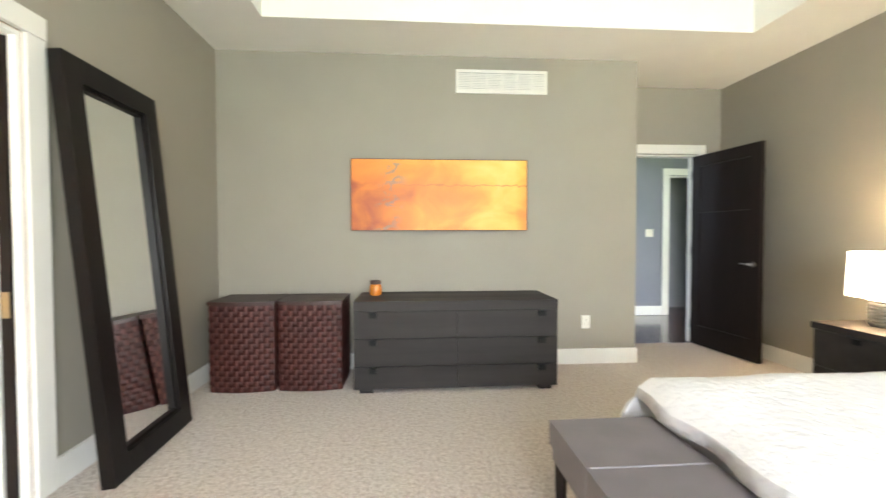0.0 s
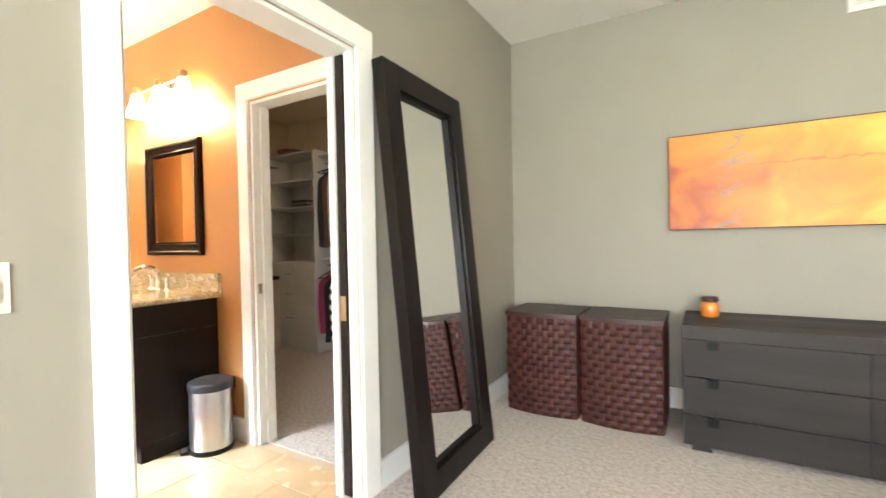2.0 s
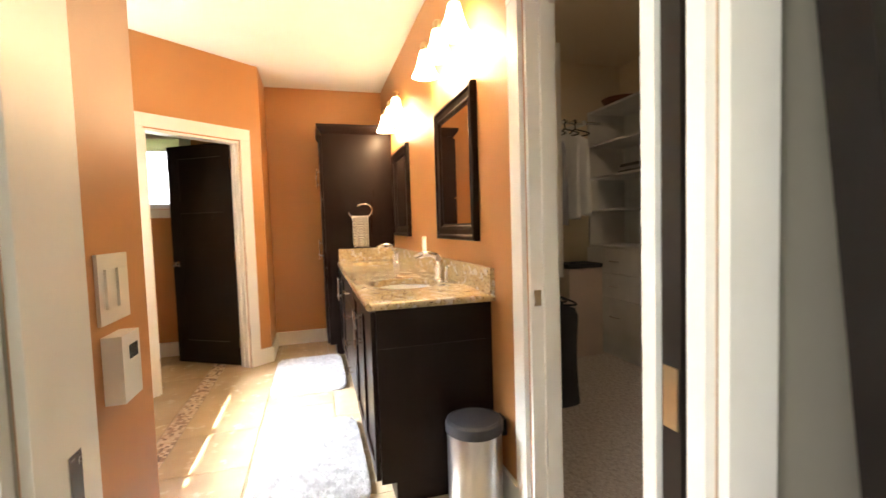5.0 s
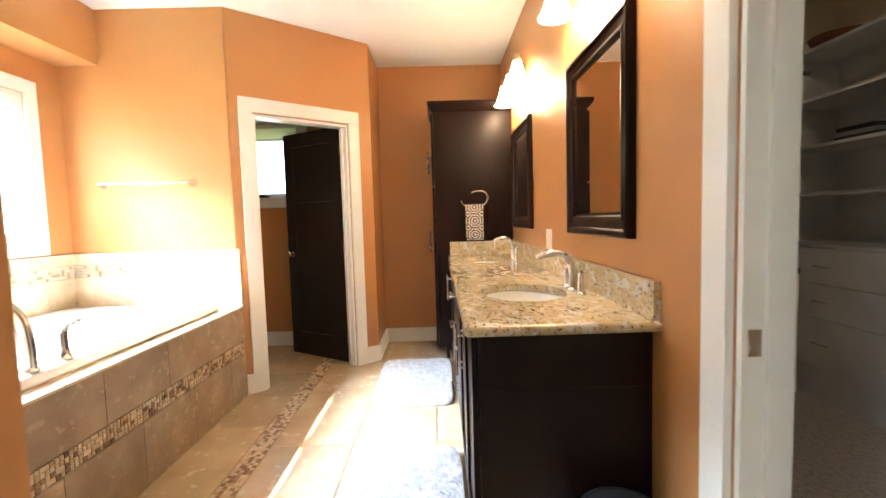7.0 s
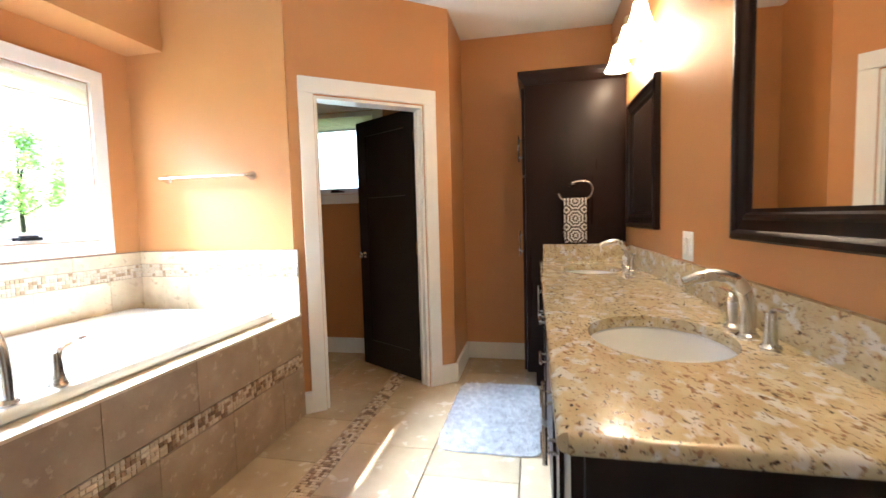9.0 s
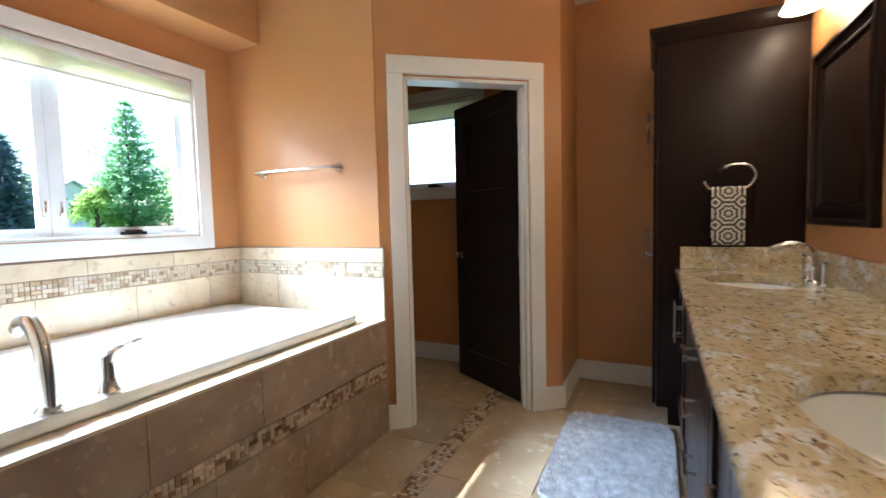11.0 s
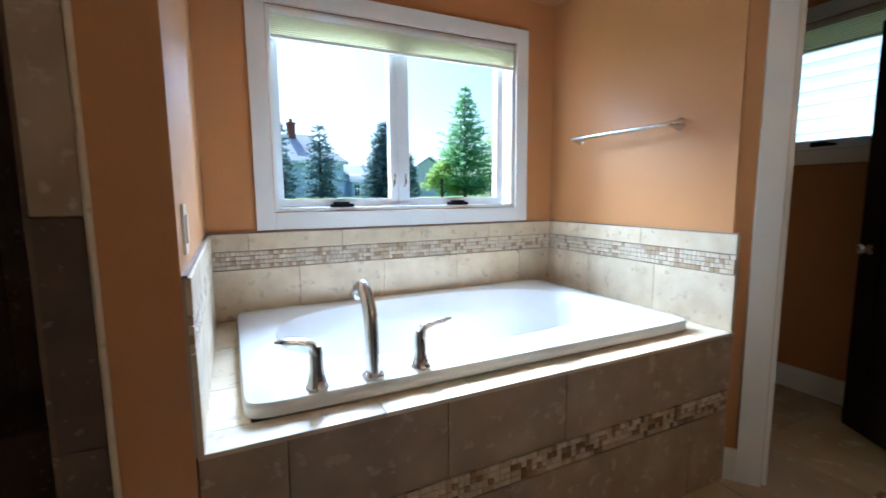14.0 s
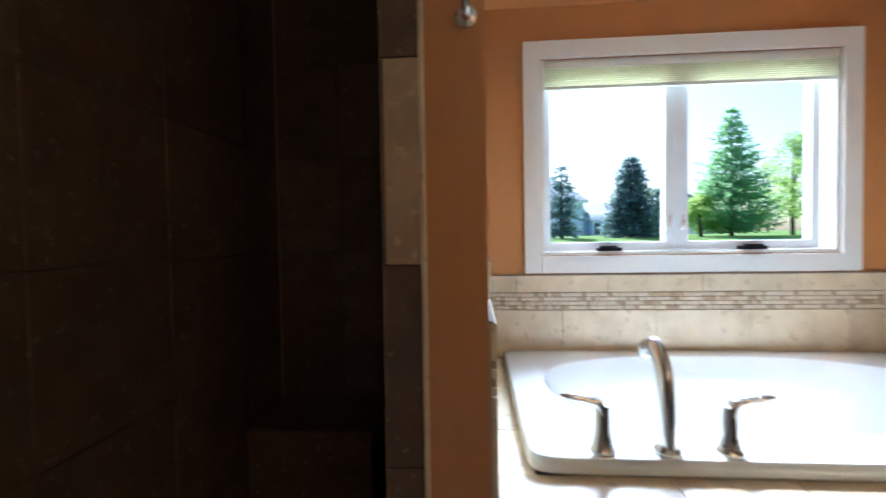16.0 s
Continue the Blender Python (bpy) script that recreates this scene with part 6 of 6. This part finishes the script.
def leafy(x, y, top, half, mat, label, seed, count=5200, name="leafy_tree"):
    rnd = random.Random(seed)
    g = lawn_z(x, y)
    root = thing(name, (x, y, g), label, "tree", "garden trees")
    H_ = top - g
    part("trunk", tube([(0, 0, -0.1), (0.03, 0, H_ * 0.4), (0, 0.02, H_ * 0.8)], [0.10, 0.07, 0.02], 8), BARK, root)
    clumps = []
    for i in range(26):
        a, f = rnd.uniform(0, 6.28), rnd.uniform(0.18, 1.0)
        rr = half * math.sin(math.pi * min(0.95, f * 0.85 + 0.12)) * rnd.uniform(0.25, 0.9)
        clumps.append((Vector((rr * math.cos(a), rr * math.sin(a), f * H_ * 0.95)), rnd.uniform(0.28, 0.55) * half * 0.6))
        if i % 3 == 0:
            c = clumps[-1][0]
            part("limb", tube([(0.01, 0, c.z * 0.5), tuple(c * 0.55 + Vector((0, 0, c.z * 0.25))), tuple(c)], [0.035, 0.022, 0.008], 6), BARK, root)
    bm_ = bmesh.new()
    for _ in range(count):
        c, r = clumps[rnd.randrange(len(clumps))]
        v = Vector((rnd.gauss(0, 1), rnd.gauss(0, 1), rnd.gauss(0, 0.8))).normalized() * r * rnd.uniform(0.45, 1.15)
        p0 = c + v
        d_ = Vector((rnd.uniform(-1, 1), rnd.uniform(-1, 1), rnd.uniform(-1, 0.6))).normalized()
        sd = d_.cross(Vector((rnd.uniform(-1, 1), rnd.uniform(-1, 1), rnd.uniform(-1, 1)))).normalized()
        ln = rnd.uniform(0.07, 0.15)
        q = [bm_.verts.new(p0), bm_.verts.new(p0 + d_ * ln * 0.5 + sd * ln * 0.35), bm_.verts.new(p0 + d_ * ln), bm_.verts.new(p0 + d_ * ln * 0.5 - sd * ln * 0.35)]
        bm_.faces.new(q)
    part("crown", bm_, mat, root, smooth=False)
    return root


conifer(-7.35, -20.0, 4.55, 1.15, SPRUCE, "open grey-green spruce on the lawn", 3, 0.75, 0.25)
conifer(-5.55, -20.5, 4.6, 1.0, SPRUCE, "open grey-green spruce on the lawn", 9, 0.75, 0.25)
conifer(-10.6, -20.0, 4.85, 1.45, SPRUCE, "dense blue spruce on the lawn", 4, 1.35, 0.30)
conifer(-15.2, -20.0, 7.0, 2.15, PINE, "tall soft green pine on the lawn", 5, 1.2, -0.15, "pine_tree", 0.8)
conifer(-13.0, -23.0, 3.6, 0.8, SPRUCE, "small dark spruce on the lawn", 12, 0.9, 0.25)
leafy(-13.6, -19.6, 3.0, 1.1, LEAVES, "bright green shrub on the lawn", 6, 3200, "garden_shrub")
leafy(-18.6, -21.0, 6.1, 2.0, LEAVES, "leafy green tree on the lawn", 7)
leafy(-20.6, -20.0, 6.6, 2.2, LEAVES, "leafy green tree on the lawn", 8)
for i, (x, y, top, half) in enumerate(((-27, -46, 7.2, 3.4), (-23.5, -50, 6.6, 3.2), (-32, -44, 8.0, 4.0))):
    leafy(x, y, top, half, LEAVES, "distant leafy tree beyond the lawn", 30 + i, 3600)


def house(x, y, w, d, eaves, ridge, label, mat, chimney=None, windows=()):
    """A gabled house whose gable faces the viewer."""
    g = lawn_z(x, y) - 0.3
    root = thing("house", (x, y, g), label, "house", "neighbouring houses")
    bm_ = bmesh.new()
    e, r = eaves - g, ridge - g
    pts = [(-w / 2, 0), (w / 2, 0), (w / 2, e), (0, r), (-w / 2, e)]
    front = [bm_.verts.new((px, 0, pz)) for px, pz in pts]
    back = [bm_.verts.new((px, -d, pz)) for px, pz in pts]
    bm_.faces.new(front), bm_.faces.new(back[::-1])
    for i in range(5):
        bm_.faces.new((front[i], back[i], back[(i + 1) % 5], front[(i + 1) % 5]))
    part("wall", bm_, mat, root, smooth=False)
    for s in (-1, 1):
        bm_ = bmesh.new()
        o = 0.35
        k = (r - e) / (w / 2)
        a = [(0, 0.3, r + 0.05), (s * (w / 2 + o), 0.3, e - k * o + 0.05), (s * (w / 2 + o), -d - 0.3, e - k * o + 0.05), (0, -d - 0.3, r + 0.05)]
        lo_ = [bm_.verts.new(p) for p in a]
        hi_ = [bm_.verts.new((p[0], p[1], p[2] + 0.18)) for p in a]
        bm_.faces.new(lo_), bm_.faces.new(hi_)
        for i in range(4):
            bm_.faces.new((lo_[i], lo_[(i + 1) % 4], hi_[(i + 1) % 4], hi_[i]))
        part("roof", bm_, ROOF, root, "pale grey shingle roof", smooth=False)
    if chimney:
        cx, cz = chimney
        ch = part("chimney", bbox(cx - 0.35, cx + 0.35, -1.6, -0.8, e, cz - g, 0.02), BRICK, root, "red brick chimney")
        part("cap", bbox(cx - 0.42, cx + 0.42, -1.67, -0.73, cz - g + 0.001, cz - g + 0.15, 0.02), BRICK, ch)
    for wx, wz, ww, wh in windows:
        wn_ = part("window", bbox(wx - ww / 2, wx + ww / 2, 0.002, 0.09, wz - g - wh / 2, wz - g + wh / 2, 0.01), SIDING, root)
        part("pane", boxes([(wx - ww / 2 + 0.1, wx + ww / 2 - 0.1, 0.0905, 0.10, wz - g - wh / 2 + 0.1, wz - g + wh / 2 - 0.1)]), DARKGLASS, wn_)
    return root



def hip_roof(x0, x1, y0, y1, eave, ridge, left, right, o=0.4):
    """A roof over x0..x1, y0..y1 with its ridge along x; left and right are the insets of the ridge's ends."""
    bm_ = bmesh.new()
    ym = (y0 + y1) / 2
    e = [(x0 - o, y0 - o), (x1 + o, y0 - o), (x1 + o, y1 + o), (x0 - o, y1 + o)]
    lo_ = [bm_.verts.new((x, y, eave - 0.16)) for x, y in e]
    hi_ = [bm_.verts.new((x, y, eave)) for x, y in e]
    a, b = bm_.verts.new((x0 + left, ym, ridge)), bm_.verts.new((x1 - right, ym, ridge))
    for k in range(4):
        bm_.faces.new((lo_[k], lo_[(k + 1) % 4], hi_[(k + 1) % 4], hi_[k]))
    bm_.faces.new(lo_[::-1])
    bm_.faces.new((hi_[0], hi_[1], b, a)), bm_.faces.new((hi_[2], hi_[3], a, b))
    bm_.faces.new((hi_[1], hi_[2], b)), bm_.faces.new((hi_[3], hi_[0], a))
    return bm_


def far_window(root, x, y, z, w, h):
    win = part("window", bbox(x - w / 2, x + w / 2, y + 0.002, y + 0.09, z - h / 2, z + h / 2, 0.01), SIDING, root)
    part("pane", boxes([(x - w / 2 + 0.09, x - 0.03, y + 0.0905, y + 0.10, z - h / 2 + 0.09, z + h / 2 - 0.09)]), DARKGLASS, win)
    part("pane", boxes([(x + 0.03, x + w / 2 - 0.09, y + 0.0905, y + 0.10, z - h / 2 + 0.09, z + h / 2 - 0.09)]), DARKGLASS, win)


def blue_house():
    """The neighbour's house: a hipped main block, a low wing beside it and a porch with a curved roof."""
    g = lawn_z(-9, -41) - 0.3
    root = thing("house", (0, 0, 0), "pale blue sided house with a grey hipped roof and brick chimney", "house", "neighbouring houses")
    part("wall", boxes([(-13.2, -2.5, -49.5, -40.0, g, 4.25)]), HOUSE_BLUE, root, smooth=False)
    part("roof", hip_roof(-13.2, -2.5, -49.5, -40.0, 4.4, 7.35, 2.4, 1.6), ROOF, root, "pale grey shingle roof", smooth=False)
    part("fascia", boxes([(-13.61, -2.1, -39.63, -39.598, 4.12, 4.34)]), SIDING, root)
    part("wall", boxes([(-17.6, -13.2005, -47.0, -41.0, g, 3.15)]), HOUSE_BLUE, root, smooth=False)
    part("roof", hip_roof(-17.6, -13.62, -47.0, -41.0, 3.3, 4.35, 0.4, 0.0, 0.3), ROOF, root, "pale grey shingle roof", smooth=False)
    ch = part("chimney", bbox(-9.55, -8.85, -44.6, -43.7, 5.0, 8.15, 0.02), BRICK, root, "red brick chimney")
    part("cap", bbox(-9.63, -8.77, -44.68, -43.62, 8.151, 8.30, 0.02), BRICK, ch)
    part("flue", lathe([(0.16, 8.301), (0.15, 8.60), (0.20, 8.62), (0.20, 8.68), (0.0, 8.72)], 12), BRICK, ch, m=Matrix.Translation((-9.2, -44.15, 0)))
    part("porch_wall", boxes([(-15.7, -13.9, -40.999, -39.7, g, 2.5)]), HOUSE_BLUE, root, smooth=False)
    bm_ = bmesh.new()
    prev = None
    for k in range(9):
        a = math.pi / 2 * k / 8
        y, z = -39.55 - 1.44 * math.sin(a), 2.52 + 0.85 * (1 - (1 - math.sin(a)) ** 1.6)
        row = [bm_.verts.new((-15.9 + 0.25 * k / 8, y, z)), bm_.verts.new((-13.7 - 0.25 * k / 8, y, z))]
        if prev:
            bm_.faces.new((prev[0], prev[1], row[1], row[0]))
        prev = row
    low = [bm_.verts.new((-15.9, -39.55, 2.51)), bm_.verts.new((-13.7, -39.55, 2.51)), bm_.verts.new((-13.7, -40.998, 2.51)), bm_.verts.new((-15.9, -40.998, 2.51))]
    bm_.faces.new(low)
    part("porch_roof", bm_, SIDING, root, "pale curved porch roof", smooth=False)
    for x in (-15.25, -14.35):
        far_window(root, x, -39.7, 1.75, 0.62, 1.25)
    for x in (-5.0, -7.6, -11.6):
        far_window(root, x, -40.0, 2.75, 1.0, 1.5)
    sky_ = part("skylight", boxes([(-10.75, -10.15, -41.0, -40.3, 4.95, 5.1)], 0.01), SIDING, root, "white roof skylight")
    sky_.matrix_basis = Matrix.Translation((0, 0, -0.10))


blue_house()
house(-23.3, -43, 6.0, 8, 3.3, 5.2, "pale grey gabled house far off", SIDING, None, ((0, 3.0, 1.0, 1.2),))
nb = thing("neighbour_wall", (-10.2, 0.6, -0.35), "white lap-sided wall of the neighbouring house", "house")
for i in range(26):
    lap = boxes([(-0.02, 0.014, -5, 5, i * 0.18, i * 0.18 + 0.178)])
    for v_ in lap.verts:
        if v_.co.z > i * 0.18 + 0.1 and v_.co.x > 0:
            v_.co.x = -0.004
    part("siding_board", lap, SIDING, nb)
part("sheathing", boxes([(-0.3, -0.0205, -5, 5, 0, 4.7)]), SIDING, nb)

# ---- tiles and mosaics ----


def tile_mesh(name, a, b, t, mat, chamfer=0.003):
    """One chamfered tile: a by b across, t thick, face up (+z), corner at the origin."""
    c = chamfer
    me = bpy.data.meshes.new(name)
    v = [(0, 0, 0), (a, 0, 0), (a, b, 0), (0, b, 0), (0, 0, t - c), (a, 0, t - c), (a, b, t - c), (0, b, t - c), (c, c, t), (a - c, c, t), (a - c, b - c, t), (c, b - c, t)]
    f = [(0, 1, 5, 4), (1, 2, 6, 5), (2, 3, 7, 6), (3, 0, 4, 7), (4, 5, 9, 8), (5, 6, 10, 9), (6, 7, 11, 10), (7, 4, 8, 11), (8, 9, 10, 11)]
    me.from_pydata(v, [], f)
    me.materials.append(mat)
    return me


MESHES = {}


def tile(parent, m, a, b, t, mat, name="tile"):
    key = (round(a, 4), round(b, 4), t, mat.name)
    if key not in MESHES:
        MESHES[key] = tile_mesh(name, a, b, t, mat, 0.0015 if min(a, b) < 0.04 else 0.0016)
    ob = new(name, MESHES[key])
    if parent is not None:
        ob.parent = parent
        ob.matrix_basis = parent.matrix_basis.inverted() @ m
    else:
        ob.matrix_basis = m
    return ob


def plane_of(origin, u, v):
    """The pose whose x runs along u, y along v and z out of the surface."""
    u, v = Vector(u), Vector(v)
    n = u.cross(v)
    return Matrix(((u.x, v.x, n.x, origin[0]), (u.y, v.y, n.y, origin[1]), (u.z, v.z, n.z, origin[2]), (0, 0, 0, 1)))


def course(parent, base, cuts_, b, t, mat, y0=0.0, joint=0.0016):
    """A row of tiles along a surface, cut at the given places."""
    for p, q in zip(cuts_, cuts_[1:]):
        if q - p > 0.02:
            tile(parent, base @ pose(p + joint / 2, y0, 0), q - p - joint, b, t, mat)


def mosaic(parent, base, length, rows__, size, t, limit=400, seed=1, y0=0.0, mat=None, rest_mat=None):
    """Small stones in rows; some are long, some are missing their neighbour's edge."""
    rnd = random.Random(seed)
    j = 0.0025
    n = 0
    rest = []
    for r in range(rows__):
        x = 0.0
        while x < length - size * 0.5:
            w = min(size * (2 if rnd.random() < 0.16 else 1), length - x)
            if n < limit:
                tile(parent, base @ pose(x, y0 + r * size, rnd.uniform(-0.0008, 0.0008)), w - j, size - j, t, mat or MOSAIC, "mosaic_stone")
                n += 1
            else:
                rest.append((x, y0 + r * size, w - j))
            x += w
    if rest:
        v, f = [], []
        for x, y, w in rest:
            k = len(v)
            v += [(x, y, 0), (x + w, y, 0), (x + w, y + size - j, 0), (x, y + size - j, 0), (x, y, t), (x + w, y, t), (x + w, y + size - j, t), (x, y + size - j, t)]
            f += [tuple(k + i for i in q) for q in ((4, 5, 6, 7), (0, 1, 5, 4), (1, 2, 6, 5), (2, 3, 7, 6), (3, 0, 4, 7))]
        me = bpy.data.meshes.new("mosaic_rest")
        me.from_pydata(v, [], f)
        me.materials.append(rest_mat or MOSAIC_REST)
        ob = new("mosaic_rest", me)
        ob.parent = parent
        ob.matrix_basis = parent.matrix_basis.inverted() @ base
        tagged(ob, kind="stuff")


P = 0.435
# wainscot of the alcove: lower course, mosaic, top course
wains = thing("tile_wainscot", (-4.15, BATH_S, DECK_Z), "cream travertine tile wainscot with a mosaic band round the tub", "tile wainscot")
part("backing", boxes([(-0.968, 0.972, 0.0005, 0.006, 0.0, 0.40)]), GROUT, wains, smooth=False)
part("backing", boxes([(-0.9695, -0.964, 0.0062, 1.176, 0.0, 0.40)]), GROUT, wains, smooth=False)
part("backing", boxes([(0.9685, 0.9745, 0.0062, 1.19, 0.0, 0.40)]), GROUT, wains, smooth=False)
faces = [(plane_of((-3.188, BATH_S + 0.0055, DECK_Z + 0.001), (-1, 0, 0), (0, 0, 1)), 1.92, 0.38, 0.16),
         (plane_of((-5.1142, BATH_S + 0.017, DECK_Z + 0.001), (0, 1, 0), (0, 0, 1)), 1.16, 0.345, 0.26),
         (plane_of((-3.1815, 0.66, DECK_Z + 0.001), (0, -1, 0), (0, 0, 1)), 1.17, 0.35, 0.26)]
for k, (base, ln, s1, s2) in enumerate(faces):
    course(wains, base, [0] + [s1 + i * P for i in range(8) if s1 + i * P < ln - 0.03] + [ln], 0.234, 0.012, STONE_PALE)
    mosaic(wains, base, ln, 4, 0.0206, 0.011, 300, 3 + k, 0.238, MOSAIC_PALE, MOSAIC_PALE_REST)
    course(wains, base, [0] + [s2 + i * P for i in range(8) if s2 + i * P < ln - 0.03] + [ln], 0.079, 0.012, STONE_PALE, 0.3225)

part("edge_trim", bbox(-0.962, 0.962, 0.0065, 0.0185, 0.4025, 0.4085, 0.002), EDGING, wains, "brown stone pencil edging")
part("edge_trim", bbox(-0.9695, -0.9625, 0.0065, 1.176, 0.4025, 0.4085, 0.002), EDGING, wains, "brown stone pencil edging")
part("edge_trim", bbox(0.9625, 0.9745, 0.0065, 1.19, 0.4025, 0.4085, 0.002), EDGING, wains, "brown stone pencil edging")

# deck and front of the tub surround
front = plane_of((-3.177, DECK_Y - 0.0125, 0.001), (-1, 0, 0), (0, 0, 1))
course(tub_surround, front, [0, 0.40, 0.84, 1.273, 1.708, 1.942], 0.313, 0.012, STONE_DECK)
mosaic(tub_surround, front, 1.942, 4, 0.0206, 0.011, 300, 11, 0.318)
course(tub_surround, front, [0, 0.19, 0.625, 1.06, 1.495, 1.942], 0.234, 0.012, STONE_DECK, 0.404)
top_ = plane_of((-5.118, DECK_Y + 0.004 - 0.106, DECK_Z - 0.0125), (1, 0, 0), (0, 1, 0))
course(tub_surround, top_, [0, 0.34, 0.78, 1.215, 1.50, 1.941], 0.106, 0.012, STONE_PALE)
side_ = plane_of((-5.118, BATH_S + 0.018, DECK_Z - 0.0125), (1, 0, 0), (0, 1, 0))
for y0, y1 in ((0, 0.40), (0.403, 0.80), (0.803, 1.055)):
    tile(tub_surround, side_ @ pose(0, y0, 0), 0.168, y1 - y0, 0.012, STONE_PALE)
    tile(tub_surround, side_ @ pose(1.825, y0, 0), 0.104, y1 - y0, 0.012, STONE_PALE)
tile(tub_surround, side_ @ pose(0.171, 0, 0), 1.651, 0.045, 0.012, STONE_PALE)

# bathroom floor
ROWS_Y = [(-0.525, -0.395, 0.0), (-0.39, 0.065, 0.22), (0.07, 0.525, 0.0), (0.53, 0.98, 0.22), (1.095, 1.55, 0.0), (1.555, 2.01, 0.235), (2.015, 2.47, 0.0), (2.475, 2.70, 0.235)]
flat = Matrix.Translation((0, 0, -0.0048))
for y0, y1, off in ROWS_Y:
    cuts_ = [WEST_X] + [x for x in (-6.24 + off + i * 0.47 for i in range(10)) if WEST_X + 0.03 < x < -2.2] + [-2.12 if y0 > 1.6 else BWB]
    for p, q in zip(cuts_, cuts_[1:]):
        if y1 < 0.6 and -5.1 < p and q < -3.2:
            continue
        tile(bath_floor, flat @ pose(p + 0.002, y0, 0), q - p - 0.003, y1 - y0 - 0.003, 0.0048, STONE)
mosaic(bath_floor, Matrix.Translation((-6.0, 0.985, -0.0048)), 3.4, 5, 0.0212, 0.0048, 300, 21)

# shower tiles
sh = thing("shower_tiling", (-2.6, 0.4, 0), "dark noce travertine shower tiling", "shower wall")
zs_ = [0.0, 0.27, 0.73, 1.19, 1.65, 2.11, 2.57, 2.695]
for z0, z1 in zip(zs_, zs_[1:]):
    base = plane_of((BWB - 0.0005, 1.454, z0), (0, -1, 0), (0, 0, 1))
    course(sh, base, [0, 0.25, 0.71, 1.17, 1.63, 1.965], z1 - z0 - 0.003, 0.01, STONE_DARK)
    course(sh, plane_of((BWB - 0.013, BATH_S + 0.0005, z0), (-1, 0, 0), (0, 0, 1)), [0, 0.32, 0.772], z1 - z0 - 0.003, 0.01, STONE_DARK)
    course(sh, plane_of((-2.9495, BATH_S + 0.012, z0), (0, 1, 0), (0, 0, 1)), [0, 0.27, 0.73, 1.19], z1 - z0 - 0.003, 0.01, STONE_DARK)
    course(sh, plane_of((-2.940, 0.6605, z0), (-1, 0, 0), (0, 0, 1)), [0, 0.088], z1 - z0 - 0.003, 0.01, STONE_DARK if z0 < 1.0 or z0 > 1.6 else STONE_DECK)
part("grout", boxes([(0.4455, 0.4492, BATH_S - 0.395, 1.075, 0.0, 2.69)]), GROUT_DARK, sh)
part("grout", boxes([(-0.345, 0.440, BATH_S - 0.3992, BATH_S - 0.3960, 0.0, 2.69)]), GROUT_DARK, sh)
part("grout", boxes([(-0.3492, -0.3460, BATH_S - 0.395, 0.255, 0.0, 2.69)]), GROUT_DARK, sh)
part("edge_trim", tube([(-0.434, 0.268, 0.0), (-0.434, 0.268, 2.695)], 0.007, 8), STONE_PALE, sh, "pale stone edge trim")
